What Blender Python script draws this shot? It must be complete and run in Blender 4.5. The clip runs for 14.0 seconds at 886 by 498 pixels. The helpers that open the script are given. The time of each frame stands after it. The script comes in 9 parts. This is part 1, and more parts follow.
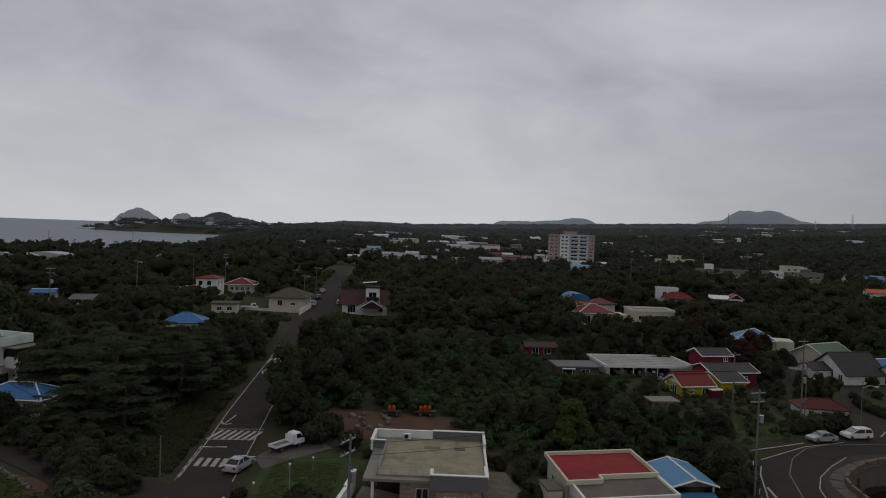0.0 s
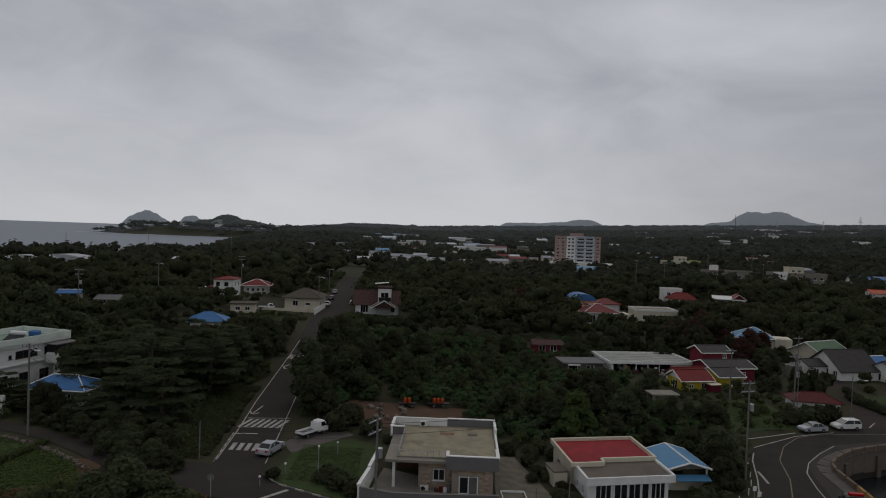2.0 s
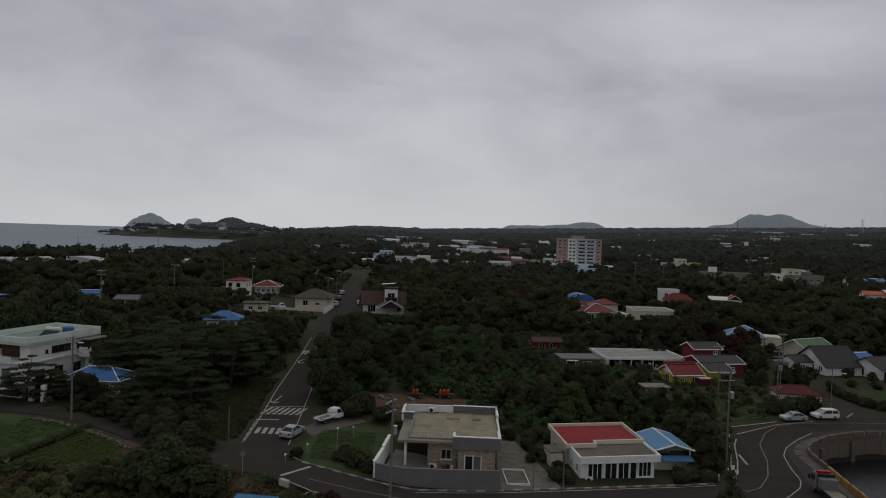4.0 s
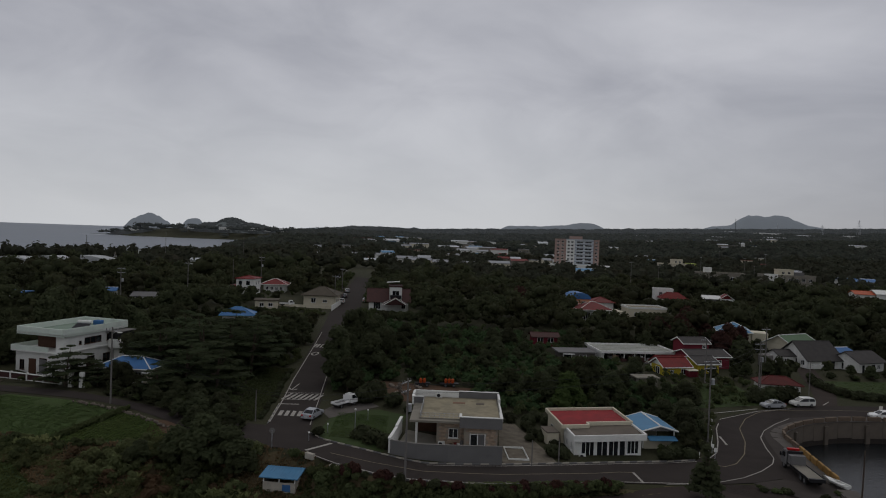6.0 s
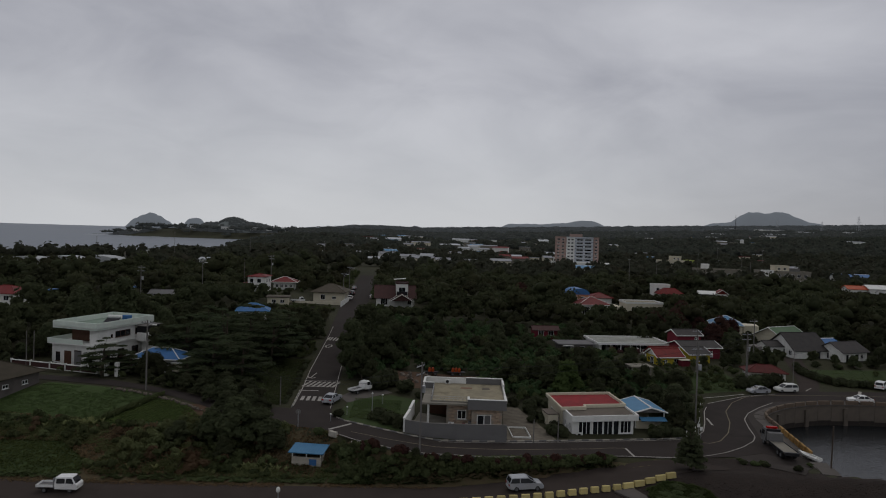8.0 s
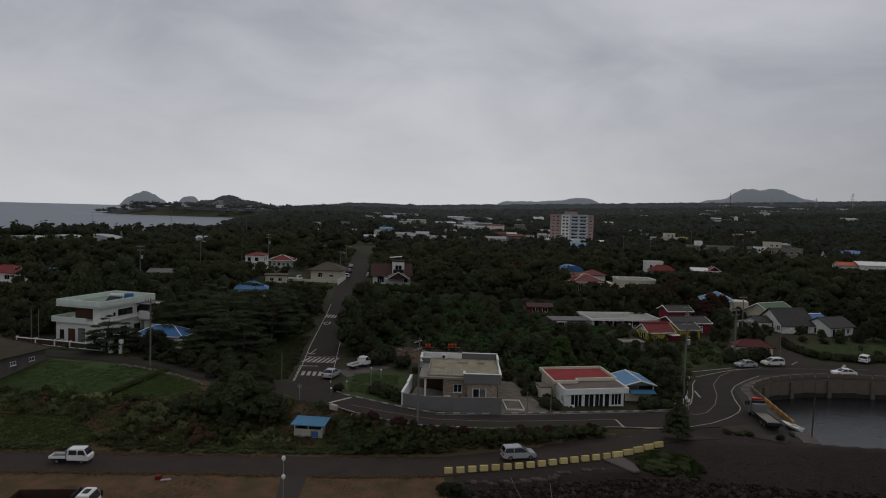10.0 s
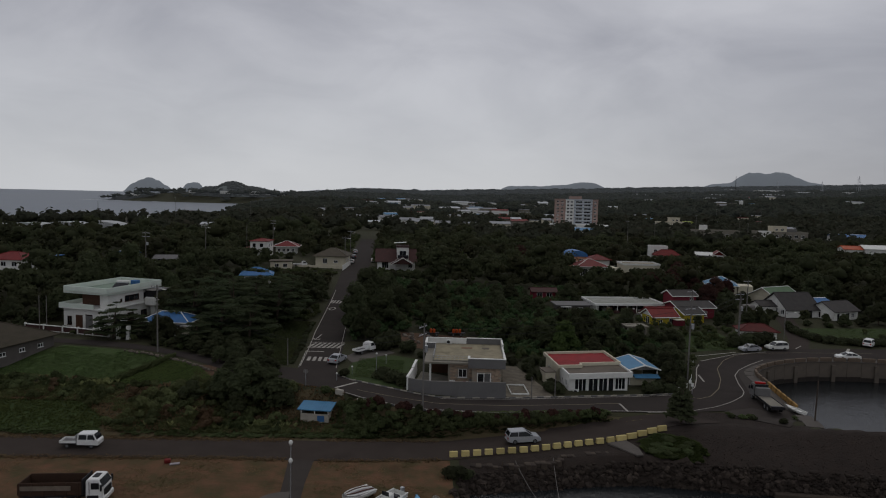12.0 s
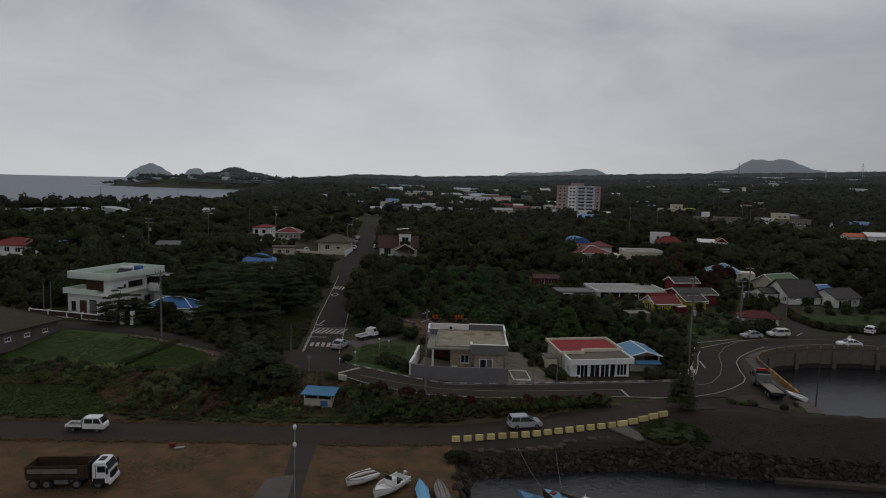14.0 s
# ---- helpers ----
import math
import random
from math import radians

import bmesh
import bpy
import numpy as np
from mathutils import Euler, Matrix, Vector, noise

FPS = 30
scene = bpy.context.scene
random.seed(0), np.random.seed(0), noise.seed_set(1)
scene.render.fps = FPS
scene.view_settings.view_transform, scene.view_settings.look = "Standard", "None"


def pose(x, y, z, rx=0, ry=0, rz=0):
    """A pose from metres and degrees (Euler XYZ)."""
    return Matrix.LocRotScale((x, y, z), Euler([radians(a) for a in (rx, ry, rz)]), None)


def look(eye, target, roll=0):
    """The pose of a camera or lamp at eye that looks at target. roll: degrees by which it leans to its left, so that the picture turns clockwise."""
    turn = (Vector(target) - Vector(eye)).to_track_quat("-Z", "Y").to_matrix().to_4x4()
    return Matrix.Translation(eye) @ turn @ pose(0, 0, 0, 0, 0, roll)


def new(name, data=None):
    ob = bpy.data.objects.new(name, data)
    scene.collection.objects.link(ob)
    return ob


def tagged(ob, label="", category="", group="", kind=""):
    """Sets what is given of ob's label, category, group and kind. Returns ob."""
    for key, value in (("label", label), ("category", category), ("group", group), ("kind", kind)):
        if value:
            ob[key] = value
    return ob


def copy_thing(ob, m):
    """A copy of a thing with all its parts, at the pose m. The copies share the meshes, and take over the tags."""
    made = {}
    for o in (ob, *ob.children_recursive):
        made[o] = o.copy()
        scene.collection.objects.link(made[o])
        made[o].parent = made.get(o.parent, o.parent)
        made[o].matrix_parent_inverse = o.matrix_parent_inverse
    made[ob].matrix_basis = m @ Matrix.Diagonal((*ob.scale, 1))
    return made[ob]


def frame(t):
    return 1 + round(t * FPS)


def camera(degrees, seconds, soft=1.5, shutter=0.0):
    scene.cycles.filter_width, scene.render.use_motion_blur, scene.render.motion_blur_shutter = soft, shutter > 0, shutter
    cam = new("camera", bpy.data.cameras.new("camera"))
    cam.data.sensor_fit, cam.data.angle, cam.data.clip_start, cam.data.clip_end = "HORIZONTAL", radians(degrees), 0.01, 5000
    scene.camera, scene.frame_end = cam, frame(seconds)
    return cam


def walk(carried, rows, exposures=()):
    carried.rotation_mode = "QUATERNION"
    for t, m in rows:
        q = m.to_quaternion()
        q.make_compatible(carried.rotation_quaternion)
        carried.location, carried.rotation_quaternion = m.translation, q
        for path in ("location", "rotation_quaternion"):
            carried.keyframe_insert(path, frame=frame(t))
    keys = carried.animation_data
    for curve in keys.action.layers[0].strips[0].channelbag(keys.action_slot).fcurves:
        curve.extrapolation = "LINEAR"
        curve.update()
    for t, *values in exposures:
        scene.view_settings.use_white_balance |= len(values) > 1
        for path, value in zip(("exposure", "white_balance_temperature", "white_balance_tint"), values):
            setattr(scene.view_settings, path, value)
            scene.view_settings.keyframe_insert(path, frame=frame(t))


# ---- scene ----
cam = camera(68.0, 14.0, 1.05)
PATH = [
    (0, (1.491, 32.623, 28.687), (1.61, 34.619, 28.63), 2.1),
    (0.5, (1.213, 31.268, 28.718), (1.327, 33.264, 28.663), 2.1),
    (1, (0.896, 29.792, 28.759), (1.005, 31.788, 28.707), 2.1),
    (1.5, (0.577, 28.249, 28.77), (0.681, 30.245, 28.719), 2.1),
    (2, (0.304, 26.666, 28.807), (0.403, 28.663, 28.755), 2.0),
    (2.5, (0.086, 25.019, 28.829), (0.181, 27.016, 28.778), 1.9),
    (3, (-0.089, 23.222, 28.824), (0.004, 25.219, 28.775), 1.9),
    (5.3, (-1.366, 14.456, 28.782), (-1.273, 16.453, 28.741), 2.1),
    (5.5, (-1.528, 13.649, 28.78), (-1.433, 15.646, 28.738), 2.1),
    (6, (-2.029, 11.591, 28.743), (-1.934, 13.588, 28.7), 2.1),
    (6.5, (-2.495, 9.515, 28.726), (-2.403, 11.512, 28.682), 2.0),
    (7, (-2.923, 7.541, 28.739), (-2.83, 9.538, 28.694), 1.9),
    (7.5, (-3.222, 5.629, 28.769), (-3.129, 7.626, 28.723), 1.9),
    (8, (-3.464, 3.827, 28.764), (-3.371, 5.824, 28.716), 1.8),
    (8.5, (-3.547, 2.281, 28.74), (-3.449, 4.278, 28.677), 1.7),
    (8.7, (-3.57, 1.963, 28.749), (-3.459, 3.958, 28.67), 1.7),
    (11, (-3.695, 1.495, 29.144), (-3.591, 3.488, 29.025), 1.5),
    (11.5, (-3.689, 1.434, 29.119), (-3.59, 3.427, 28.99), 1.5),
    (12, (-3.717, 1.356, 29.103), (-3.62, 3.347, 28.942), 1.4),
    (12.5, (-3.737, 1.277, 29.108), (-3.642, 3.268, 28.947), 1.4),
    (13, (-3.744, 1.272, 29.111), (-3.652, 3.262, 28.939), 1.4),
    (13.5, (-3.794, 1.241, 29.092), (-3.702, 3.229, 28.902), 1.4),
    (14, (-3.827, 1.245, 29.08), (-3.735, 3.232, 28.878), 1.5),
]
walk(cam, [(t, look(eye, target, roll)) for t, eye, target, roll in PATH])
# ---- light: an overcast sky, and a weak, very wide sun behind the cloud ----
world = bpy.data.worlds.new("overcast_sky")
scene.world = world
world.use_nodes = True
wn, wl = world.node_tree.nodes, world.node_tree.links
wn.clear()
SUN_UP, SUN_TURN = radians(52), radians(20)


def wnode(kind, **values):
    n = wn.new(kind)
    for k, v in values.items():
        n.inputs[k].default_value = v
    return n


def wmath(op, a, b=None):
    n = wn.new("ShaderNodeMath")
    n.operation = op
    for i, v in enumerate((a, b)):
        if v is None:
            continue
        if isinstance(v, (int, float)):
            n.inputs[i].default_value = v
        else:
            wl.new(v, n.inputs[i])
    return n.outputs[0]


clear = wn.new("ShaderNodeTexSky")
clear.sky_type, clear.sun_disc = "NISHITA", False
clear.sun_elevation, clear.sun_rotation = SUN_UP, SUN_TURN
coords = wn.new("ShaderNodeTexCoord")
axes = wn.new("ShaderNodeSeparateXYZ")
wl.new(coords.outputs["Generated"], axes.inputs[0])
up = wmath("MAXIMUM", axes.outputs["Z"], 0.0)
lift = wmath("ADD", up, 0.3)
flat = wn.new("ShaderNodeCombineXYZ")
wl.new(wmath("DIVIDE", axes.outputs["X"], lift), flat.inputs[0])
wl.new(wmath("DIVIDE", axes.outputs["Y"], lift), flat.inputs[1])
broad = wnode("ShaderNodeTexNoise", Scale=0.62, Detail=6.0, Roughness=0.5, Distortion=0.5)
fine = wnode("ShaderNodeTexNoise", Scale=2.1, Detail=5.0, Roughness=0.55, Distortion=0.7)
wl.new(flat.outputs[0], broad.inputs["Vector"])
wl.new(flat.outputs[0], fine.inputs["Vector"])
cloud = wmath("ADD", wmath("MULTIPLY", broad.outputs[0], 0.74), wmath("MULTIPLY", fine.outputs[0], 0.26))
tone = wn.new("ShaderNodeValToRGB")
tone.color_ramp.elements[0].position, tone.color_ramp.elements[0].color = 0.4, (0.325, 0.332, 0.375, 1)
tone.color_ramp.elements[1].position, tone.color_ramp.elements[1].color = 0.62, (0.56, 0.565, 0.605, 1)
wl.new(cloud, tone.inputs[0])
pale = wn.new("ShaderNodeValToRGB")
pale.color_ramp.elements[0].position, pale.color_ramp.elements[0].color = 0.0, (0.9, 0.9, 0.9, 1)
pale.color_ramp.elements[1].position, pale.color_ramp.elements[1].color = 0.22, (0, 0, 0, 1)
wl.new(up, pale.inputs[0])
haze = wn.new("ShaderNodeMix")
haze.data_type = "RGBA"
wl.new(pale.outputs[0], haze.inputs[0])
wl.new(tone.outputs[0], haze.inputs[6])
dull = wn.new("ShaderNodeValToRGB")
dull.color_ramp.elements[0].position, dull.color_ramp.elements[0].color = 0.2, (0.58, 0.595, 0.62, 1)
dull.color_ramp.elements[1].position, dull.color_ramp.elements[1].color = 0.62, (0.34, 0.345, 0.37, 1)
wl.new(axes.outputs["X"], dull.inputs[0])
wl.new(dull.outputs[0], haze.inputs[7])
cover = wnode("ShaderNodeBackground", Strength=1.0)
wl.new(haze.outputs[2], cover.inputs[0])
blue = wnode("ShaderNodeBackground", Strength=0.05)
wl.new(clear.outputs[0], blue.inputs[0])
veil = wn.new("ShaderNodeMixShader")
veil.inputs[0].default_value = 0.94
wl.new(blue.outputs[0], veil.inputs[1])
wl.new(cover.outputs[0], veil.inputs[2])
wout = wn.new("ShaderNodeOutputWorld")
wl.new(veil.outputs[0], wout.inputs[0])

sun = new("sun", bpy.data.lights.new("sun", "SUN"))
sun.data.energy, sun.data.angle, sun.data.color = 0.5, radians(40), (1.0, 0.97, 0.92)
sun.matrix_world = look((0, 0, 300), (-math.sin(SUN_TURN) * 100, -math.cos(SUN_TURN) * 100, 300 - 128))


# ---- materials ----
def mat(name, a, b=None, rough=0.8, size=1.0, fine=12.0, bump=0.3, depth=0.02, metal=0.0, vary=0.0, stain=0.0, coat=0.0, gloss=0.12):
    """A surface of two mixed colours: broad blotches of some metres, fine grain, and relief. vary: how much one thing differs from the next."""
    m = bpy.data.materials.new(name)
    m.use_nodes = True
    nt = m.node_tree
    nodes, links = nt.nodes, nt.links
    bsdf = nodes["Principled BSDF"]
    b = b or tuple(v * 0.7 for v in a)
    tc = nodes.new("ShaderNodeTexCoord")

    def noisy(scale, detail, roughness=0.55):
        n = nodes.new("ShaderNodeTexNoise")
        n.inputs["Scale"].default_value, n.inputs["Detail"].default_value, n.inputs["Roughness"].default_value = scale, detail, roughness
        links.new(tc.outputs["Object"], n.inputs["Vector"])
        return n.outputs[0]

    def blend(fac, x, y, kind="MIX"):
        n = nodes.new("ShaderNodeMix")
        n.data_type, n.blend_type = "RGBA", kind
        for i, v in ((0, fac), (6, x), (7, y)):
            if isinstance(v, tuple):
                n.inputs[i].default_value = (*v, 1) if len(v) == 3 else v
            elif isinstance(v, float):
                n.inputs[i].default_value = v
            else:
                links.new(v, n.inputs[i])
        return n.outputs[2]

    def ramp(fac, lo, hi):
        n = nodes.new("ShaderNodeMapRange")
        n.inputs[1].default_value, n.inputs[2].default_value = lo, hi
        links.new(fac, n.inputs[0])
        return n.outputs[0]

    broad, grain = noisy(1.0 / size, 4), noisy(fine, 6, 0.65)
    colour = blend(ramp(broad, 0.35, 0.65), a, b)
    colour = blend(0.5, colour, blend(ramp(grain, 0.3, 0.7), tuple(v * 0.72 for v in a), tuple(min(1, v * 1.2) for v in b)))
    if stain:
        mark = ramp(noisy(0.35 / size, 7, 0.7), 0.56, 0.7)
        soft = nodes.new("ShaderNodeMath")
        soft.operation, soft.inputs[1].default_value = "MULTIPLY", stain
        links.new(mark, soft.inputs[0])
        colour = blend(soft.outputs[0], colour, tuple(v * 0.35 for v in a))
    if vary:
        info = nodes.new("ShaderNodeObjectInfo")
        hsv = nodes.new("ShaderNodeHueSaturation")
        links.new(colour, hsv.inputs["Color"])
        amount = nodes.new("ShaderNodeMapRange")
        amount.inputs[3].default_value, amount.inputs[4].default_value = 1 - vary, 1 + vary
        links.new(info.outputs["Random"], amount.inputs[0])
        links.new(amount.outputs[0], hsv.inputs["Value"])
        colour = hsv.outputs[0]
    links.new(colour, bsdf.inputs["Base Color"])
    bsdf.inputs["Roughness"].default_value, bsdf.inputs["Metallic"].default_value = rough, metal
    bsdf.inputs["Coat Weight"].default_value = coat
    bsdf.inputs["Specular IOR Level"].default_value = gloss
    if bump:
        bn = nodes.new("ShaderNodeBump")
        bn.inputs["Strength"].default_value, bn.inputs["Distance"].default_value = bump, depth
        links.new(grain, bn.inputs["Height"])
        links.new(bn.outputs[0], bsdf.inputs["Normal"])
    return m


def leafy(name, a, b, vary=0.35):
    """Foliage: every leaf differs a little, every plant too."""
    a, b = [c * 1.1 for c in a], [c * 1.1 for c in b]
    m = bpy.data.materials.new(name)
    m.use_nodes = True
    nodes, links = m.node_tree.nodes, m.node_tree.links
    bsdf = nodes["Principled BSDF"]
    geo, info = nodes.new("ShaderNodeNewGeometry"), nodes.new("ShaderNodeObjectInfo")
    tc, n = nodes.new("ShaderNodeTexCoord"), nodes.new("ShaderNodeTexNoise")
    n.inputs["Scale"].default_value, n.inputs["Detail"].default_value = 0.5, 3
    links.new(tc.outputs["Object"], n.inputs["Vector"])
    add = nodes.new("ShaderNodeMath")
    add.operation = "MULTIPLY_ADD"
    add.inputs[1].default_value, add.inputs[2].default_value = 0.55, 0.0
    links.new(geo.outputs["Random Per Island"], add.inputs[0])
    links.new(n.outputs[0], add.inputs[2])
    rng = nodes.new("ShaderNodeMapRange")
    rng.inputs[1].default_value, rng.inputs[2].default_value = 0.35, 1.15
    links.new(add.outputs[0], rng.inputs[0])
    mix = nodes.new("ShaderNodeMix")
    mix.data_type = "RGBA"
    links.new(rng.outputs[0], mix.inputs[0])
    mix.inputs[6].default_value, mix.inputs[7].default_value = (*a, 1), (*b, 1)
    hsv = nodes.new("ShaderNodeHueSaturation")
    val = nodes.new("ShaderNodeMapRange")
    val.inputs[3].default_value, val.inputs[4].default_value = 1 - vary, 1 + vary
    links.new(info.outputs["Random"], val.inputs[0])
    hue = nodes.new("ShaderNodeMapRange")
    hue.inputs[3].default_value, hue.inputs[4].default_value = 0.488, 0.512
    links.new(info.outputs["Random"], hue.inputs[0])
    links.new(mix.outputs[2], hsv.inputs["Color"])
    links.new(val.outputs[0], hsv.inputs["Value"])
    links.new(hue.outputs[0], hsv.inputs["Hue"])
    patch, tired = nodes.new("ShaderNodeTexNoise"), nodes.new("ShaderNodeMapRange")
    patch.inputs["Scale"].default_value, patch.inputs["Detail"].default_value = 0.075, 2
    links.new(tc.outputs["Object"], patch.inputs["Vector"])
    tired.inputs[1].default_value, tired.inputs[2].default_value, tired.inputs[4].default_value = 0.45, 0.75, 0.5
    links.new(patch.outputs[0], tired.inputs[0])
    turned = nodes.new("ShaderNodeMix")
    turned.data_type = "RGBA"
    links.new(tired.outputs[0], turned.inputs[0])
    links.new(hsv.outputs[0], turned.inputs[6])
    turned.inputs[7].default_value = (a[0] * 1.25, a[1] * 0.86, a[2] * 0.85, 1)
    links.new(turned.outputs[2], bsdf.inputs["Base Color"])
    through_leaf, both = nodes.new("ShaderNodeBsdfTranslucent"), nodes.new("ShaderNodeMixShader")
    both.inputs[0].default_value = 0.46
    links.new(turned.outputs[2], through_leaf.inputs["Color"])
    links.new(bsdf.outputs[0], both.inputs[1])
    links.new(through_leaf.outputs[0], both.inputs[2])
    links.new(both.outputs[0], nodes["Material Output"].inputs["Surface"])
    bsdf.inputs["Roughness"].default_value = 0.85
    bsdf.inputs["Specular IOR Level"].default_value = 0.08
    return m


def glassy(name, tint=(0.03, 0.035, 0.04), clear=0.55):
    m = bpy.data.materials.new(name)
    m.use_nodes = True
    b = m.node_tree.nodes["Principled BSDF"]
    b.inputs["Base Color"].default_value = (*tint, 1)
    b.inputs["Roughness"].default_value = 0.08
    b.inputs["IOR"].default_value = 1.4
    b.inputs["Transmission Weight"].default_value = clear
    return m


def watery(name, a, b, rough, wave, depth):
    m = mat(name, a, b, rough=rough, gloss=0.2, size=60, fine=wave, bump=0.5, depth=depth)
    return m


GROUND = mat("undergrowth", (0.042, 0.04, 0.021), (0.028, 0.03, 0.015), 0.95, 7, 3, 0.8, 0.15, stain=0.5)
DRYGRASS = mat("dry_grass", (0.145, 0.07, 0.042), (0.042, 0.041, 0.017), 0.95, 2.6, 1.1, 0.9, 0.1, stain=0.6)
LAWN = mat("lawn_grass", (0.04, 0.062, 0.019), (0.03, 0.042, 0.0155), 0.95, 1.5, 3, 0.8, 0.05)
CROP = leafy("crop_leaf", (0.074, 0.112, 0.036), (0.105, 0.152, 0.05), 0.1)
SOIL = mat("bare_soil", (0.095, 0.056, 0.034), (0.065, 0.042, 0.028), 0.95, 3, 5, 0.9, 0.1)
WEEDY = mat("weedy_slope", (0.095, 0.066, 0.04), (0.06, 0.056, 0.027), 0.95, 2.6, 2.2, 0.9, 0.14, stain=0.4)
DARKSOIL = mat("dark_gravel", (0.036, 0.027, 0.022), (0.023, 0.018, 0.0155), 0.95, 1.6, 3.5, 1.0, 0.16, stain=0.4)
ASPHALT = mat("asphalt", (0.042, 0.035, 0.0315), (0.031, 0.0262, 0.0238), 0.92, 3, 9, 0.5, 0.01, stain=0.45, gloss=0.05)
OLDROAD = mat("old_asphalt", (0.05, 0.0395, 0.034), (0.036, 0.0285, 0.0245), 0.92, 2.5, 5, 0.5, 0.015, stain=0.5, gloss=0.06)
APRON = mat("dark_apron_concrete", (0.05, 0.0415, 0.036), (0.034, 0.0285, 0.025), 0.9, 2, 6, 0.4, 0.01, stain=0.4)
PAVING = mat("pavement_concrete", (0.105, 0.092, 0.082), (0.075, 0.068, 0.06), 0.9, 2, 7, 0.4, 0.01, stain=0.5)
WHITELINE = mat("white_road_paint", (0.37, 0.35, 0.31), (0.22, 0.205, 0.185), 0.8, 0.8, 16, 0.2, 0.004, stain=0.5)
YELLOWLINE = mat("yellow_road_paint", (0.2, 0.168, 0.108), (0.13, 0.11, 0.075), 0.8, 0.8, 16, 0.2, 0.004, stain=0.5)
CONCRETE = mat("weathered_concrete", (0.24, 0.22, 0.18), (0.155, 0.145, 0.12), 0.9, 1.6, 9, 0.4, 0.01, stain=0.6)
DARKCON = mat("stained_sea_wall_concrete", (0.15, 0.125, 0.1), (0.09, 0.078, 0.065), 0.9, 2.2, 7, 0.5, 0.02, stain=0.6)
WHITE = mat("white_paint", (0.7, 0.7, 0.665), (0.56, 0.56, 0.525), 0.7, 1.6, 6, 0.15, 0.004, stain=0.4)
CREAM = mat("cream_paint", (0.56, 0.52, 0.4), (0.46, 0.42, 0.32), 0.75, 2.5, 8, 0.15, 0.004, stain=0.3)
PALEGREEN = mat("pale_green_paint", (0.60, 0.66, 0.58), (0.5, 0.56, 0.5), 0.75, 2.5, 8, 0.15, 0.004, stain=0.35)
GREYPAINT = mat("grey_render", (0.15, 0.146, 0.143), (0.12, 0.117, 0.115), 0.8, 2, 9, 0.2, 0.004, stain=0.3)
ROOFDECK = mat("dirty_roof_deck", (0.3, 0.262, 0.175), (0.165, 0.146, 0.104), 0.9, 1.3, 2.2, 0.3, 0.01, stain=0.9)
GREENDECK = mat("green_roof_coating", (0.2, 0.26, 0.2), (0.15, 0.2, 0.16), 0.7, 2.0, 5, 0.2, 0.005, stain=0.5)
REDDECK = mat("red_roof_coating", (0.27, 0.014, 0.018), (0.15, 0.011, 0.013), 0.7, 1.4, 2.5, 0.2, 0.005, stain=0.7)
REDTILE = mat("red_roof_tiles", (0.16, 0.017, 0.015), (0.095, 0.013, 0.012), 0.6, 1.2, 5, 0.5, 0.03, vary=0.1)
DARKTILE = mat("dark_roof_shingles", (0.068, 0.062, 0.058), (0.046, 0.043, 0.041), 0.85, 1.2, 8, 0.5, 0.02, vary=0.1)
BROWNTILE = mat("maroon_roof_shingles", (0.075, 0.036, 0.032), (0.05, 0.028, 0.026), 0.8, 1.2, 8, 0.5, 0.02)
OLIVETILE = mat("olive_roof_shingles", (0.085, 0.072, 0.052), (0.062, 0.053, 0.04), 0.85, 1.2, 8, 0.5, 0.02)
GREENROOF = mat("green_metal_roof", (0.1, 0.16, 0.085), (0.075, 0.12, 0.07), 0.6, 2, 6, 0.3, 0.01)
BLUEROOF = mat("blue_roof_sheet", (0.048, 0.14, 0.31), (0.036, 0.105, 0.24), 0.5, 1.5, 6, 0.3, 0.01, stain=0.25)
CYANROOF = mat("light_blue_roof_sheet", (0.075, 0.21, 0.35), (0.06, 0.165, 0.28), 0.5, 1.5, 6, 0.3, 0.01, stain=0.2)
YELLOW = mat("yellow_paint", (0.46, 0.37, 0.03), (0.35, 0.28, 0.026), 0.7, 2, 8, 0.15, 0.004)
MAROON = mat("maroon_siding", (0.17, 0.022, 0.034), (0.12, 0.018, 0.027), 0.75, 2, 8, 0.3, 0.01)
ORANGE = mat("orange_plastic", (0.4, 0.07, 0.016), (0.28, 0.05, 0.014), 0.5, 1, 8, 0.1, 0.004)
STONE = mat("tan_stone_cladding", (0.38, 0.29, 0.21), (0.27, 0.2, 0.15), 0.9, 0.4, 6, 0.7, 0.03, vary=0.25)
MORTAR = mat("mortar", (0.3, 0.26, 0.21), (0.24, 0.21, 0.17), 0.95, 1, 10, 0.3, 0.006)
ROCK = mat("dark_basalt", (0.06, 0.046, 0.036), (0.03, 0.024, 0.0205), 0.9, 0.9, 6, 1.0, 0.06, vary=0.35, stain=0.3)
FIELDSTONE = mat("field_stone", (0.17, 0.14, 0.11), (0.11, 0.095, 0.08), 0.95, 0.6, 7, 0.9, 0.05, vary=0.3)
BARK = mat("bark", (0.085, 0.065, 0.048), (0.055, 0.043, 0.034), 0.95, 0.5, 8, 0.9, 0.03)
POLE = mat("concrete_pole", (0.17, 0.16, 0.148), (0.125, 0.118, 0.11), 0.9, 1, 9, 0.2, 0.005, stain=0.3)
STEEL = mat("galvanised_steel", (0.42, 0.43, 0.44), (0.34, 0.35, 0.36), 0.45, 0.8, 14, 0.1, 0.002, metal=0.7)
DARKMETAL = mat("dark_metal", (0.03, 0.03, 0.032), (0.022, 0.022, 0.024), 0.5, 0.8, 14, 0.1, 0.002, metal=0.4)
